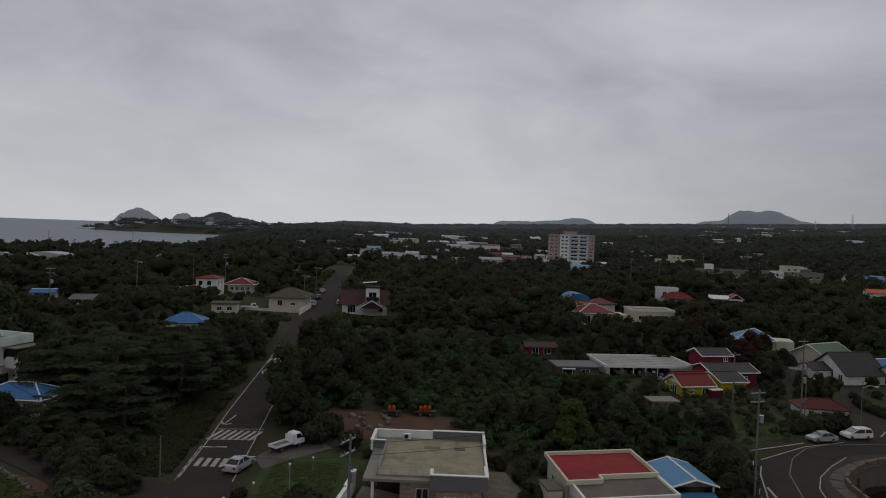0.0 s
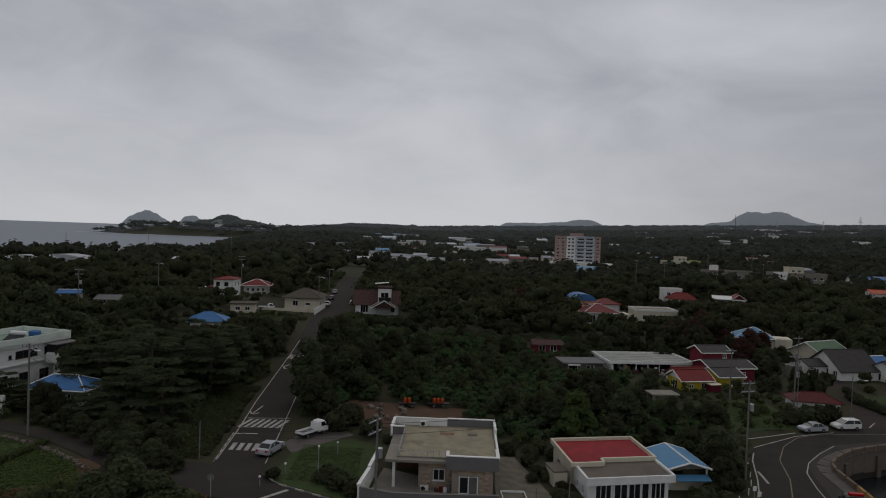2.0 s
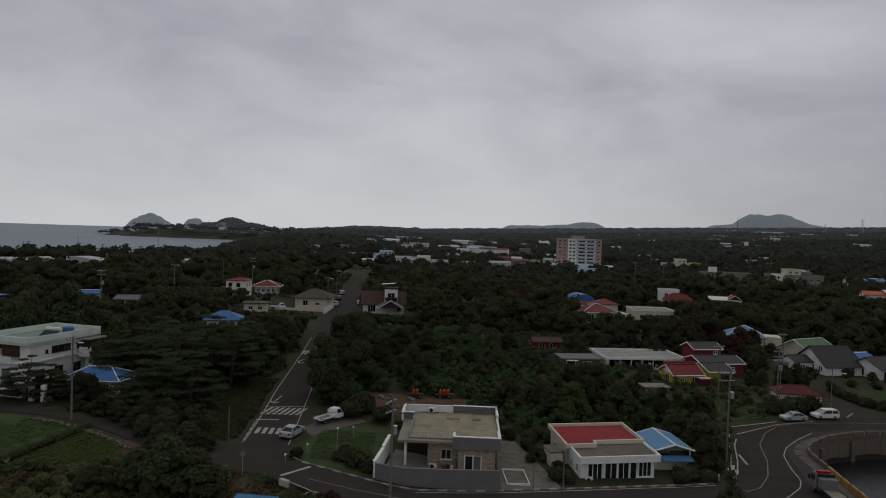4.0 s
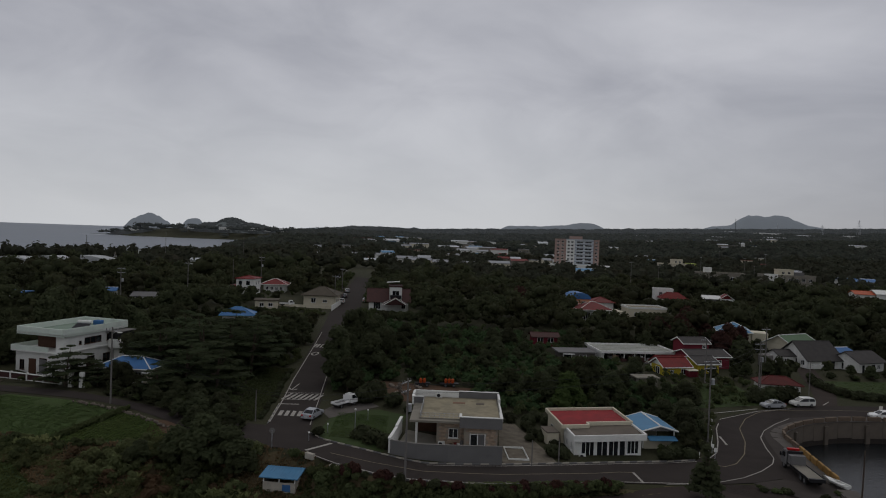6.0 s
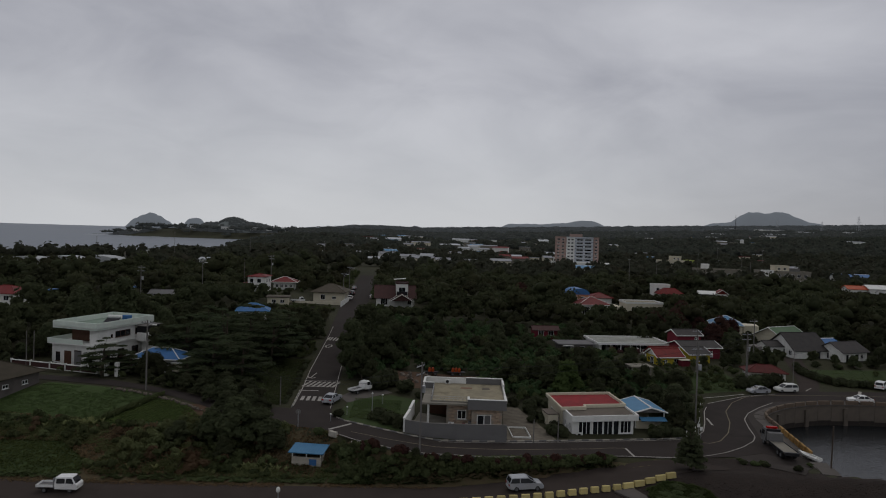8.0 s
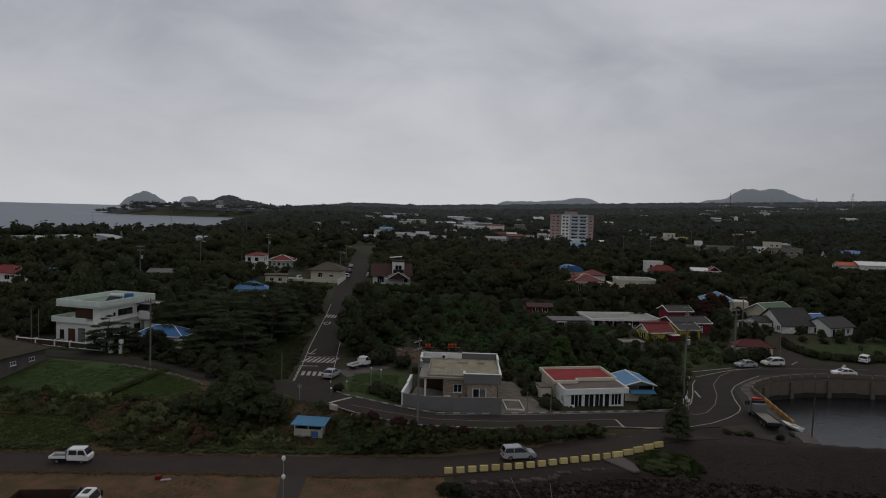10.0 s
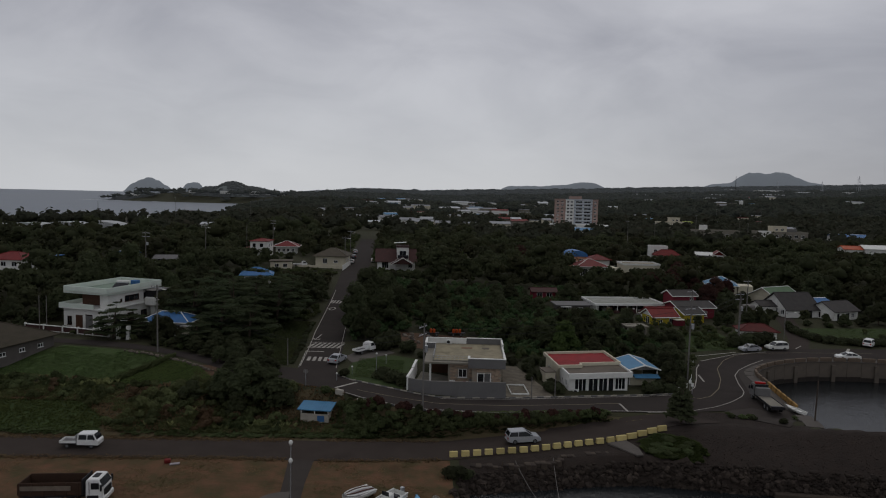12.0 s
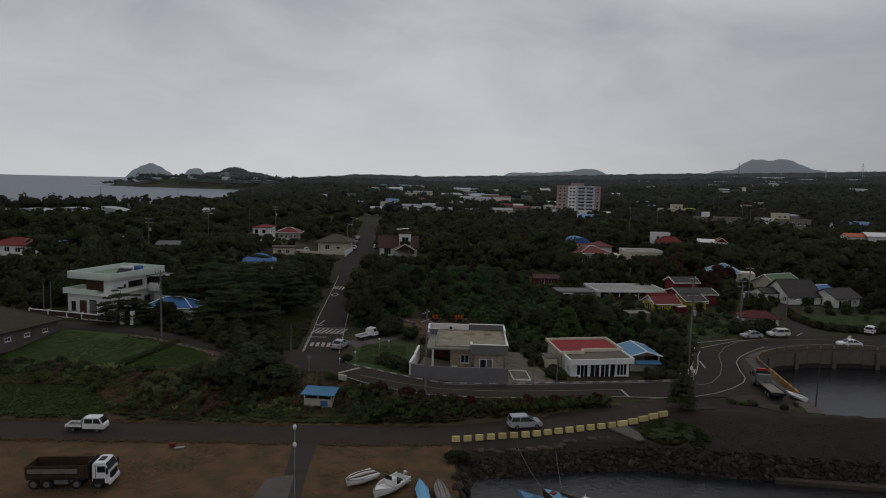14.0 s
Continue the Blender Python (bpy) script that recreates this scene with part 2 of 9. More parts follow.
BARRIER = mat("yellow_barrier_paint", (0.5, 0.4, 0.15), (0.38, 0.32, 0.15), 0.8, 0.5, 10, 0.3, 0.006, vary=0.15, stain=0.6)
BARRIERWHITE = mat("white_barrier_paint", (0.4, 0.37, 0.31), (0.28, 0.26, 0.22), 0.8, 0.5, 10, 0.3, 0.006, vary=0.15, stain=0.5)
RUBBER = mat("tyre_rubber", (0.018, 0.018, 0.018), (0.024, 0.023, 0.022), 0.9, 0.3, 20, 0.2, 0.003)
GLASS = glassy("window_glass")
CARGLASS = glassy("tinted_car_glass", (0.012, 0.014, 0.016), 0.0)
INSIDE = mat("dark_room", (0.05, 0.045, 0.04), (0.035, 0.032, 0.03), 0.95, 1, 8, 0.0)
FRAME = mat("white_window_frame", (0.72, 0.72, 0.7), (0.62, 0.62, 0.6), 0.5, 0.6, 10, 0.05, 0.002)
BROWNFRAME = mat("brown_door_panel", (0.09, 0.045, 0.028), (0.065, 0.034, 0.022), 0.6, 0.6, 10, 0.2, 0.004)
WOOD = mat("weathered_wood", (0.2, 0.13, 0.085), (0.13, 0.085, 0.058), 0.85, 0.6, 9, 0.4, 0.01)
BLOCK = mat("grey_block_wall", (0.13, 0.115, 0.105), (0.095, 0.086, 0.08), 0.9, 1.4, 7, 0.4, 0.01, stain=0.5)
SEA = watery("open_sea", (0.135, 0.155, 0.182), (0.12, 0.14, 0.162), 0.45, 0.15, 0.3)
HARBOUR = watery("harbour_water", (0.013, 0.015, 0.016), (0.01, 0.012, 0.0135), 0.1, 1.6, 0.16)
FOAM = mat("surf_foam", (0.6, 0.62, 0.64), (0.45, 0.48, 0.5), 0.9, 20, 0.5, 0.2, 0.05)
LEAF = leafy("broad_leaves", (0.039, 0.046, 0.0235), (0.06, 0.07, 0.034))
LEAFDARK = leafy("dark_evergreen_leaves", (0.039, 0.044, 0.0235), (0.054, 0.061, 0.031))
LEAFBRIGHT = leafy("fresh_green_leaves", (0.042, 0.066, 0.02), (0.07, 0.1, 0.032), 0.1)
LEAFRED = leafy("reddish_leaves", (0.042, 0.023, 0.019), (0.07, 0.033, 0.026), 0.2)
PINE = leafy("pine_needles", (0.038, 0.05, 0.025), (0.058, 0.074, 0.036), 0.12)
SCRUB = leafy("scrub_leaves", (0.05, 0.064, 0.028), (0.08, 0.1, 0.042), 0.3)
THICKET = leafy("thicket_leaves", (0.042, 0.072, 0.031), (0.066, 0.11, 0.046), 0.2)
# Far woods: leaf colours grow paler with distance to paint in the haze.
FARWOOD = leafy("hazed_distant_woodland", (0.042, 0.047, 0.031), (0.062, 0.069, 0.047), 0.2)
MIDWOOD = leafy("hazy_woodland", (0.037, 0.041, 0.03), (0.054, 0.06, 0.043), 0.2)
HAZEWOOD = leafy("hazed_skyline_woodland", (0.042, 0.046, 0.038), (0.06, 0.066, 0.054), 0.1)
LASTWOOD = leafy("hazed_farthest_woodland", (0.045, 0.05, 0.046), (0.06, 0.066, 0.06), 0.1)
CAPEWOOD = leafy("hazed_headland_woodland", (0.07, 0.077, 0.072), (0.085, 0.092, 0.086), 0.1)
DIRTYDRIVE = mat("dirty_drive_concrete", (0.165, 0.144, 0.112), (0.075, 0.064, 0.049), 0.92, 1.1, 4, 0.4, 0.02, stain=0.7)
HALLROOF = mat("mossy_hall_roof", (0.062, 0.05, 0.038), (0.04, 0.036, 0.024), 0.9, 1.0, 5, 0.5, 0.03, stain=0.4)
# Hills and islands: pale colours with the air's haze already painted in.
HILL = mat("hazed_hill", (0.085, 0.098, 0.088), (0.07, 0.08, 0.074), 0.95, 120, 0.02, 0.4, 8, stain=0.3)
ISLE = mat("hazed_island", (0.07, 0.08, 0.09), (0.055, 0.065, 0.075), 0.95, 160, 0.01, 0.4, 10)
# Haze is painted on far hills and woods as a faint self-glow.
for far_surface, haze_glow in ((ISLE, (0.085, 0.093, 0.104, 1)), (HILL, (0.03, 0.033, 0.036, 1)), (CAPEWOOD, (0.028, 0.031, 0.034, 1)), (MIDWOOD, (0.004, 0.0046, 0.0054, 1)), (HAZEWOOD, (0.014, 0.016, 0.018, 1)), (LASTWOOD, (0.034, 0.038, 0.043, 1))):
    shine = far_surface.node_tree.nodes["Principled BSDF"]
    shine.inputs["Emission Color"].default_value, shine.inputs["Emission Strength"].default_value = haze_glow, 1.0


# ---- helpers for meshes ----
def part(name, bm, material, parent=None, label="", smooth=False):
    """Links a bmesh as one mesh object, under a thing or a part if one is given."""
    me = bpy.data.meshes.new(name)
    bm.to_mesh(me)
    bm.free()
    return meshed(name, me, material, parent, label, smooth)


def meshed(name, me, material, parent=None, label="", smooth=False):
    if material:
        me.materials.append(material)
    if smooth:
        me.polygons.foreach_set("use_smooth", [True] * len(me.polygons))
    ob = new(name, me)
    if parent:
        ob.parent = parent
    if label:
        tagged(ob, label)
    return ob


def from_arrays(name, verts, faces):
    me = bpy.data.meshes.new(name)
    me.from_pydata([tuple(v) for v in verts], [], [tuple(f) for f in faces])
    me.update()
    return me


def thing(name, label, category, x, y, z, turn=0, group="", kind=""):
    return tagged(place(new(name), x, y, z, turn), label, category, group, kind)


def place(ob, x, y, z, turn=0):
    ob.matrix_basis = pose(x, y, z, 0, 0, turn)
    return ob


def box(bm, x0, x1, y0, y1, z0, z1, bevel=0.0):
    g = bmesh.ops.create_cube(bm, size=1.0)
    for v in g["verts"]:
        v.co = Vector(((x0 + x1) / 2 + v.co.x * (x1 - x0), (y0 + y1) / 2 + v.co.y * (y1 - y0), (z0 + z1) / 2 + v.co.z * (z1 - z0)))
    if bevel:
        es = list({e for v in g["verts"] for e in v.link_edges})
        bmesh.ops.bevel(bm, geom=es, offset=bevel, segments=1, affect="EDGES")
    return bm


def boxed(x0, x1, y0, y1, z0, z1, bevel=0.0):
    return box(bmesh.new(), x0, x1, y0, y1, z0, z1, bevel)


def rod(bm, a, b, r0, r1=None, n=8):
    """A tapered rod from a to b."""
    a, b = Vector(a), Vector(b)
    turn = (b - a).to_track_quat("Z", "Y").to_matrix()
    rings = []
    for c, r in ((a, r0), (b, r0 if r1 is None else r1)):
        rings.append([bm.verts.new(c + turn @ Vector((r * math.cos(2 * math.pi * i / n), r * math.sin(2 * math.pi * i / n), 0))) for i in range(n)])
    for i in range(n):
        bm.faces.new((rings[0][i], rings[0][(i + 1) % n], rings[1][(i + 1) % n], rings[1][i]))
    bm.faces.new(rings[0][::-1])
    bm.faces.new(rings[1])
    return bm


def prism(bm, outline, y0, y1):
    """A side view, as (x, z) points, drawn out from y0 to y1."""
    a = [bm.verts.new((x, y0, z)) for x, z in outline]
    b = [bm.verts.new((x, y1, z)) for x, z in outline]
    n = len(outline)
    for i in range(n):
        bm.faces.new((a[i], a[(i + 1) % n], b[(i + 1) % n], b[i]))
    bm.faces.new(a[::-1])
    bm.faces.new(b)
    bmesh.ops.recalc_face_normals(bm, faces=bm.faces)
    return bm


# ---- the lie of the land ----
def lerp(v, xs, ys):
    return np.interp(v, xs, ys)


def upland(x, y):
    return -1.1 * np.exp(-(((x + 62) / 11) ** 2) - ((y - 122) / 8.5) ** 2) + lerp(x, [-120, -50, -15, 5, 30, 120], [4.6, 4.2, 3.4, 2.4, 1.6, 1.6]) + lerp(y, [110, 220, 500, 700, 4700], [0, 3, 4.5, 6, 54]) + 0.037 * np.maximum(0, x - 90) * np.clip((y - 330) / 600, 0, 1)


def quay_level(x):
    return lerp(x, [2, 29], [0.0, 1.35])


def quay_far(x):
    return lerp(x, [-140, -52, -25, 0, 12, 18, 24, 31], [79.5, 78.4, 77.6, 77.6, 79.4, 80.6, 81.4, 82])


def bank_top(x):
    return lerp(x, [-140, -61, -40, -27, -13, -5.5, 1.5, 8.5, 20, 31, 42], [107.5, 106.6, 101.5, 91.4, 85.9, 81.3, 80.1, 80.6, 82.6, 83.4, 86])


def rock_edge(x):
    return lerp(x, [1, 3.4, 13.6, 17, 22, 29, 37, 48, 90, 160], [69.1, 69.3, 70.4, 70.7, 71, 69.6, 67.9, 66.2, 61.5, 54])


def shore_wide(x):
    return lerp(x, [1, 3.4, 13.6, 17, 22, 29, 160], [4.2, 4.0, 3.0, 2.6, 2.6, 2.4, 2.4])


def basin(x, y, grow=0.0):
    """How far inside the harbour basin a place is, in metres, about."""
    west = x - lerp(y, [74, 79, 83.7, 91.4, 98.9, 103, 112], [46.6, 47.5, 48.7, 50.0, 51.4, 52.2, 52.8])
    north = lerp(x, [50.6, 52, 55, 62, 70, 80, 100, 160], [98.9, 103, 106, 110, 111.3, 110.4, 106, 103]) - y
    south = y - lerp(x, [44.5, 47.5, 54, 80, 160], [77.4, 76.6, 73.4, 70.5, 64])
    return np.minimum(np.minimum(west + grow, north + grow * 1.3), south)


def coast(y):
    return lerp(y, [-400, 100, 300, 380, 420, 480, 600, 700, 900, 1100, 1400, 1560, 1610, 1660, 1740, 1800, 2000, 5000], [-160, -250, -400, -330, -262, -218, -203, -207, -262, -300, -318, -350, -700, -780, -640, -400, -360, -480])


def height(x, y, dug=True):
    x, y = np.asarray(x, float), np.asarray(y, float)
    up, low = upland(x, y), quay_level(x)
    a = quay_far(x)
    b = np.maximum(bank_top(x) - 0.3, a + 1.0)
    t = np.clip((y - a) / (b - a), 0, 1)
    t = np.where(x < -30, t, np.where(x > -8, t * t * (3 - 2 * t), t**3))
    z = low + (up - low) * t
    shore = np.clip((rock_edge(x) - y) / shore_wide(x), 0, 1) * np.clip((x - 1.0) / 1.5, 0, 1)
    shore = np.maximum(shore, np.clip((46 - y) / 4, 0, 1))
    z = z + (-3.2 - z) * shore
    hole = (basin(x, y, 1.5) > 0) & dug
    z = np.where(hole, -5.5, z)
    crest = lerp(x, [23, 30, 37, 44, 54, 80, 135], [76, 78, 77.6, 75.2, 73.0, 70.3, 65.2])
    rise = np.clip((y - rock_edge(x)) / (crest - rock_edge(x)), 0, 1)
    mound = -0.9 + (2.8 + lerp(x, [40, 47, 60], [0, 0.7, 1.4])) * rise**0.8 + (1.55 - 1.9) * np.clip((y - crest) / 2.5, 0, 1)
    blend = np.clip((x - 22) / 8, 0, 1) * (y > rock_edge(x)) * np.clip((crest + 7 - y) / 3, 0, 1) * ~hole
    z = z + (mound - z) * blend
    near_sea = np.clip((x - coast(y)) / 90, 0, 1)
    z = np.where(y > 330, z * near_sea + 0.5 * (1 - near_sea), z)
    sea = np.clip((coast(y) - x) / 12, 0, 1)
    return z + (-7 - z) * sea


def ground_z(x, y):
    return float(height(x, y))


def spread(*pieces):
    out = []
    for a, b, step in pieces:
        out += list(np.arange(a, b - 1e-6, step))
    return np.array(out + [pieces[-1][1]])


gx = spread((-4700, -900, 240), (-900, -240, 30), (-240, -96, 4), (-96, 130, 1.0), (130, 300, 5), (300, 900, 30), (900, 4700, 240))
gy = spread((-400, 40, 44), (40, 126, 1.0), (126, 330, 3), (330, 900, 15), (900, 1500, 24), (1500, 4900, 200))
X, Y = np.meshgrid(gx, gy)
Z = height(X, Y)
nx, ny = len(gx), len(gy)
idx = np.arange(nx * ny).reshape(ny, nx)
quads = np.stack([idx[:-1, :-1], idx[:-1, 1:], idx[1:, 1:], idx[1:, :-1]], -1).reshape(-1, 4)
ground = meshed("ground", from_arrays("ground", np.stack([X, Y, Z], -1).reshape(-1, 3), quads), GROUND, smooth=True)
ground.data.materials.append(DARKSOIL)
ground.data.materials.append(WEEDY)
for p in ground.data.polygons:
    x, y = p.center.x, p.center.y
    if 1.5 < x < 140 and rock_edge(x) - 3 < y < min(lerp(x, [1.5, 20, 23, 30, 36, 43, 45, 54, 140], [72, 75.5, 77.6, 82.5, 84, 84.5, 76, 74, 64]), 86):
        p.material_index = 1
    elif -96 < x < 32 and quay_far(x) - 0.5 < y < min(bank_top(x) - 0.6, 88):
        p.material_index = 2
tagged(ground, "dark green undergrowth and earth over gently rising coastal land", "ground", kind="structure")

# the open sea and the harbour water
rings = [5, 40, 90, 150, 250, 400, 600, 900, 1400, 2000, 2800, 3600, 4300, 4880]
verts, faces, spokes = [], [], 96
for r in rings:
    for i in range(spokes):
        a = 2 * math.pi * i / spokes
        verts.append((r * math.sin(a), 40 + r * math.cos(a), -1.7 + 9.0 * max(0, (r - 900) / 3980)))
for j in range(len(rings) - 1):
    for i in range(spokes):
        faces.append((j * spokes + i, j * spokes + (i + 1) % spokes, (j + 1) * spokes + (i + 1) % spokes, (j + 1) * spokes + i))
faces.append(tuple(range(spokes))[::-1])
sea_me = from_arrays("water", verts, faces)
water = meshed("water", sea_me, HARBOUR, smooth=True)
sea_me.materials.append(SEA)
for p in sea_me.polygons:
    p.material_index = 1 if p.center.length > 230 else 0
    if p.normal.z < 0:
        p.flip()
tagged(water, "dull grey sea with dark calm harbour water", "water", kind="structure")


def resample(pts, n):
    pts = np.array(pts, float)
    d = np.r_[0, np.cumsum(np.hypot(*np.diff(pts, axis=0).T))]
    s = np.linspace(0, d[-1], n)
    return np.stack([np.interp(s, d, pts[:, 0]), np.interp(s, d, pts[:, 1])], -1)


def ribbon(name, left, right, material, rise, label, category="road", across=6, step=1.0, kind="structure", thick=0.0):
    """A surface between two edges that lies on the ground."""
    n = max(2, int(max(np.hypot(*np.diff(np.array(e, float), axis=0).T).sum() for e in (left, right)) / step) + 1)
    a, b = resample(left, n), resample(right, n)
    f = np.linspace(0, 1, across + 1)[None, :, None]
    p = a[:, None] * (1 - f) + b[:, None] * f
    z = height(p[..., 0], p[..., 1], False) + rise
    v = np.concatenate([p, z[..., None]], -1).reshape(-1, 3)
    i = np.arange(n * (across + 1)).reshape(n, across + 1)
    q = np.stack([i[:-1, :-1], i[:-1, 1:], i[1:, 1:], i[1:, :-1]], -1).reshape(-1, 4)
    me = from_arrays(name, v, q)
    if sum(pl.normal.z for pl in me.polygons) < 0:
        me.flip_normals()
    ob = meshed(name, me, material, smooth=True)
    return tagged(ob, label, category, kind=kind)


def line(pts, width, material, rise, label, name="road_marking", step=0.8):
    """A painted line along a way over the road."""
    p = resample(pts, max(2, int(np.hypot(*np.diff(np.array(pts, float), axis=0).T).sum() / step) + 1))
    t = np.gradient(p, axis=0)
    t /= np.hypot(*t.T)[:, None]
    side = np.stack([-t[:, 1], t[:, 0]], -1) * width / 2
    return ribbon(name, p + side, p - side, material, rise, label, "road marking", 1, step)


# ---- roads ----
STREET_L = [(-20.6, 89), (-19.8, 96.5), (-20.3, 106.5), (-20.9, 120), (-23, 172.7), (-24.6, 205), (-27.4, 308), (-28, 322)]
STREET_R = [(-13.6, 89), (-14, 94), (-14.7, 109.7), (-15.6, 127), (-16.6, 207.6), (-20.2, 300), (-21, 322)]
MAIN_FAR = [(-20.6, 95.8), (-13.9, 93.7), (-12, 91.5), (-8.9, 89.9), (-5.6, 88.2), (-2.7, 86.7), (0.5, 85.6), (9.1, 86.7), (17.3, 88.3), (26, 90.1), (34.4, 91.6), (38.5, 94.4)]
MAIN_NEAR = [(-21, 88.6), (-16, 87.6), (-13, 86.1), (-9.9, 83.7), (-5.5, 81.5), (-1.3, 80.3), (6.2, 80.5), (11.7, 81.3), (20.6, 82.8), (31, 83.6), (38, 84.4), (44, 86.5)]
ribbon("lane", [(-140, 112.6), (-72, 112), (-61, 111.2), (-50.1, 108.4), (-43.5, 105.8), (-36, 102.2), (-32.3, 99.8), (-28.4, 97.8), (-20, 96.2)],
       [(-140, 109), (-72, 108.6), (-61, 107.8), (-50.4, 105.2), (-45.2, 104), (-40.6, 102), (-35, 98.3), (-30.9, 95), (-25.4, 90.6), (-20.5, 88.4)], ASPHALT, 0.06,
       "narrow asphalt lane along a stone-edged field")
ribbon("street", STREET_L, STREET_R, ASPHALT, 0.064, "straight asphalt street that runs inland between trees", step=2)
ribbon("road", MAIN_FAR, MAIN_NEAR, ASPHALT, 0.068, "two-lane asphalt road in front of the houses")
CURVE_L = [(34.4, 91.6), (36, 92), (38.4, 94.8), (40.8, 99.5), (43.5, 105.9), (46.6, 111), (55.2, 116.2), (68.4, 119.9), (87, 120.6), (135, 118)]
CURVE_R = [(44.6, 84.2), (45.9, 92.6), (48.4, 100.4), (49.6, 103.4), (52.4, 107.4), (58, 112.4), (68.4, 114.4), (80, 113.4), (135, 107)]
ribbon("road", CURVE_L, CURVE_R, ASPHALT, 0.072, "asphalt road that bends round the harbour basin")
ribbon("pavement", [(38, 84.4), (44.6, 86.5), (45.9, 92.6), (48.4, 100.4), (49.6, 103.4), (52.4, 107.4), (58, 112.4), (68.4, 114.4), (80, 113.4), (135, 107)],
       [(43, 77.5), (48.4, 83.7), (49.8, 91.4), (51.2, 98.9), (52, 103.2), (54.8, 106.3), (61.8, 110.3), (69.9, 111.6), (79.9, 110.8), (135, 104.6)],
       APRON, 0.058, "worn concrete apron beside the harbour basin", "pavement")
ribbon("quay_road", [(-140, 79), (-52, 78.2), (-25.4, 77.3), (-12, 77.1), (1.5, 77.4), (8, 78.4), (16.3, 80.6), (24, 82), (31, 83.4)],
       [(-140, 72.6), (-48.2, 72.1), (-23.8, 71.9), (-11.4, 71.2), (0.5, 71.6), (8, 73.2), (14.6, 74.6), (27.6, 77.8), (36, 80)], OLDROAD, 0.055, "worn asphalt quay road")
ribbon("lane", [(67.5, 119.5), (71.5, 126.5), (76, 136), (82, 150)], [(71.5, 119.8), (75.5, 126), (80, 136), (86, 150)], OLDROAD, 0.05, "narrow asphalt lane between gardens")
ribbon("path", [(-16.6, 71.8), (-16.1, 66), (-15.9, 63.2), (-15.2, 50)], [(-13.8, 71.8), (-13.9, 66), (-13.8, 63.2), (-13.2, 50)], APRON, 0.05, "narrow asphalt path across the dry grass", "path")
ribbon("path", [(-17.6, 62.6), (-16.6, 63.6), (-15, 63.8)], [(-18.4, 54), (-16.2, 54), (-14.4, 54)], PAVING, 0.058, "pale concrete slab on the path across the lot", "path", across=3)
ribbon("quay_lot", [(-140, 72.4), (-48, 72), (-23.8, 71.8), (-11.4, 71.1), (1.0, 71.5)], [(-140, 46.5), (-48, 46.5), (-23.8, 46.5), (-11.4, 46.5), (1.0, 46.5)], DRYGRASS, 0.03,
       "open lot of dry grass and brown earth by the quay", "ground", across=20)

# painted lines
EDGE_IN = 0.35
line([(x, y - EDGE_IN) for x, y in MAIN_FAR[6:11]], 0.14, WHITELINE, 0.078, "worn white edge line")
line([(x, y + EDGE_IN) for x, y in MAIN_NEAR[2:10]], 0.14, WHITELINE, 0.078, "worn white edge line")
line([(-10.5, 87), (-5.6, 84.9), (0, 83.2), (9, 83.7), (20, 85.6), (23, 86.4), (24.7, 86.5)], 0.12, YELLOWLINE, 0.078, "worn yellow centre line")
line([(24.7, 86.5), (24.8, 83.3)], 0.3, WHITELINE, 0.08, "white stop line across the lane")
line([(36.4, 92.3), (38.7, 94.9), (41, 99.5), (43.8, 105.9), (45.4, 108.6)], 0.16, WHITELINE, 0.088, "broad white edge line round the bend")
line([(46.6, 110.8), (55.3, 115.7), (62, 117.6)], 0.18, WHITELINE, 0.088, "white edge line round the bend")
line([(35.6, 91.2), (36.8, 89.4), (39.1, 90.6), (42.1, 94.4), (44.9, 99.6), (47.4, 106.1), (51, 111.4), (55, 115), (58.5, 116.4), (68, 117.3), (82, 117.2)], 0.13, YELLOWLINE, 0.09, "yellow centre line of the bend")
line([(27.4, 83.3), (33.6, 84.2), (37.6, 85.9), (41, 88.2), (43.9, 90.9), (45.3, 93.1), (46.4, 96.9), (48.2, 101.7), (50.6, 105.2), (54.4, 108.9), (58.4, 112)], 0.13, WHITELINE, 0.092, "white edge line round the bend")
line([(46.8, 113.9), (51, 115.3), (56, 117.1)], 0.25, WHITELINE, 0.094, "white line at the verge")
line([(69.2, 120.2), (71.6, 122.4)], 0.2, WHITELINE, 0.094, "white line at the lane mouth")
line([(76.5, 116.4), (79.8, 120.6)], 0.5, WHITELINE, 0.094, "white zigzag mark on the road")
line([(-19.7, 97.5), (-20.1, 107), (-20.8, 120), (-21.6, 150), (-22.2, 165)], 0.14, WHITELINE, 0.08, "white kerb line of the street", step=2)
line([(-14.4, 97), (-15.2, 112), (-15.9, 127)], 0.12, WHITELINE, 0.08, "white edge line of the street")
for i in range(5):
    x = -19.1 + i * 0.85
    line([(x, 100.7), (x - 0.05, 103.2)], 0.5, WHITELINE, 0.082, "worn white bar of a pedestrian crossing")
line([(-20.1, 106.6), (-17.5, 106.8)], 0.35, WHITELINE, 0.082, "white stop line")
for i in range(7):
    x = -20.4 + i * 0.78
    line([(x, 109.3), (x + 0.9, 112.6)], 0.42, WHITELINE, 0.084, "slanting cream bar of a speed hump")
line([(-20.5, 109.1), (-15.0, 109.8)], 0.16, WHITELINE, 0.086, "white edge of a speed hump")
line([(-20.6, 112.8), (-14.8, 113.4)], 0.16, WHITELINE, 0.086, "white edge of a speed hump")
line([(-20.0, 114.6), (-19.4, 118.4)], 0.2, WHITELINE, 0.084, "white turn arrow")
line([(-20.5, 115.6), (-19.9, 114.2), (-19.2, 115.2)], 0.3, WHITELINE, 0.086, "head of a white turn arrow")
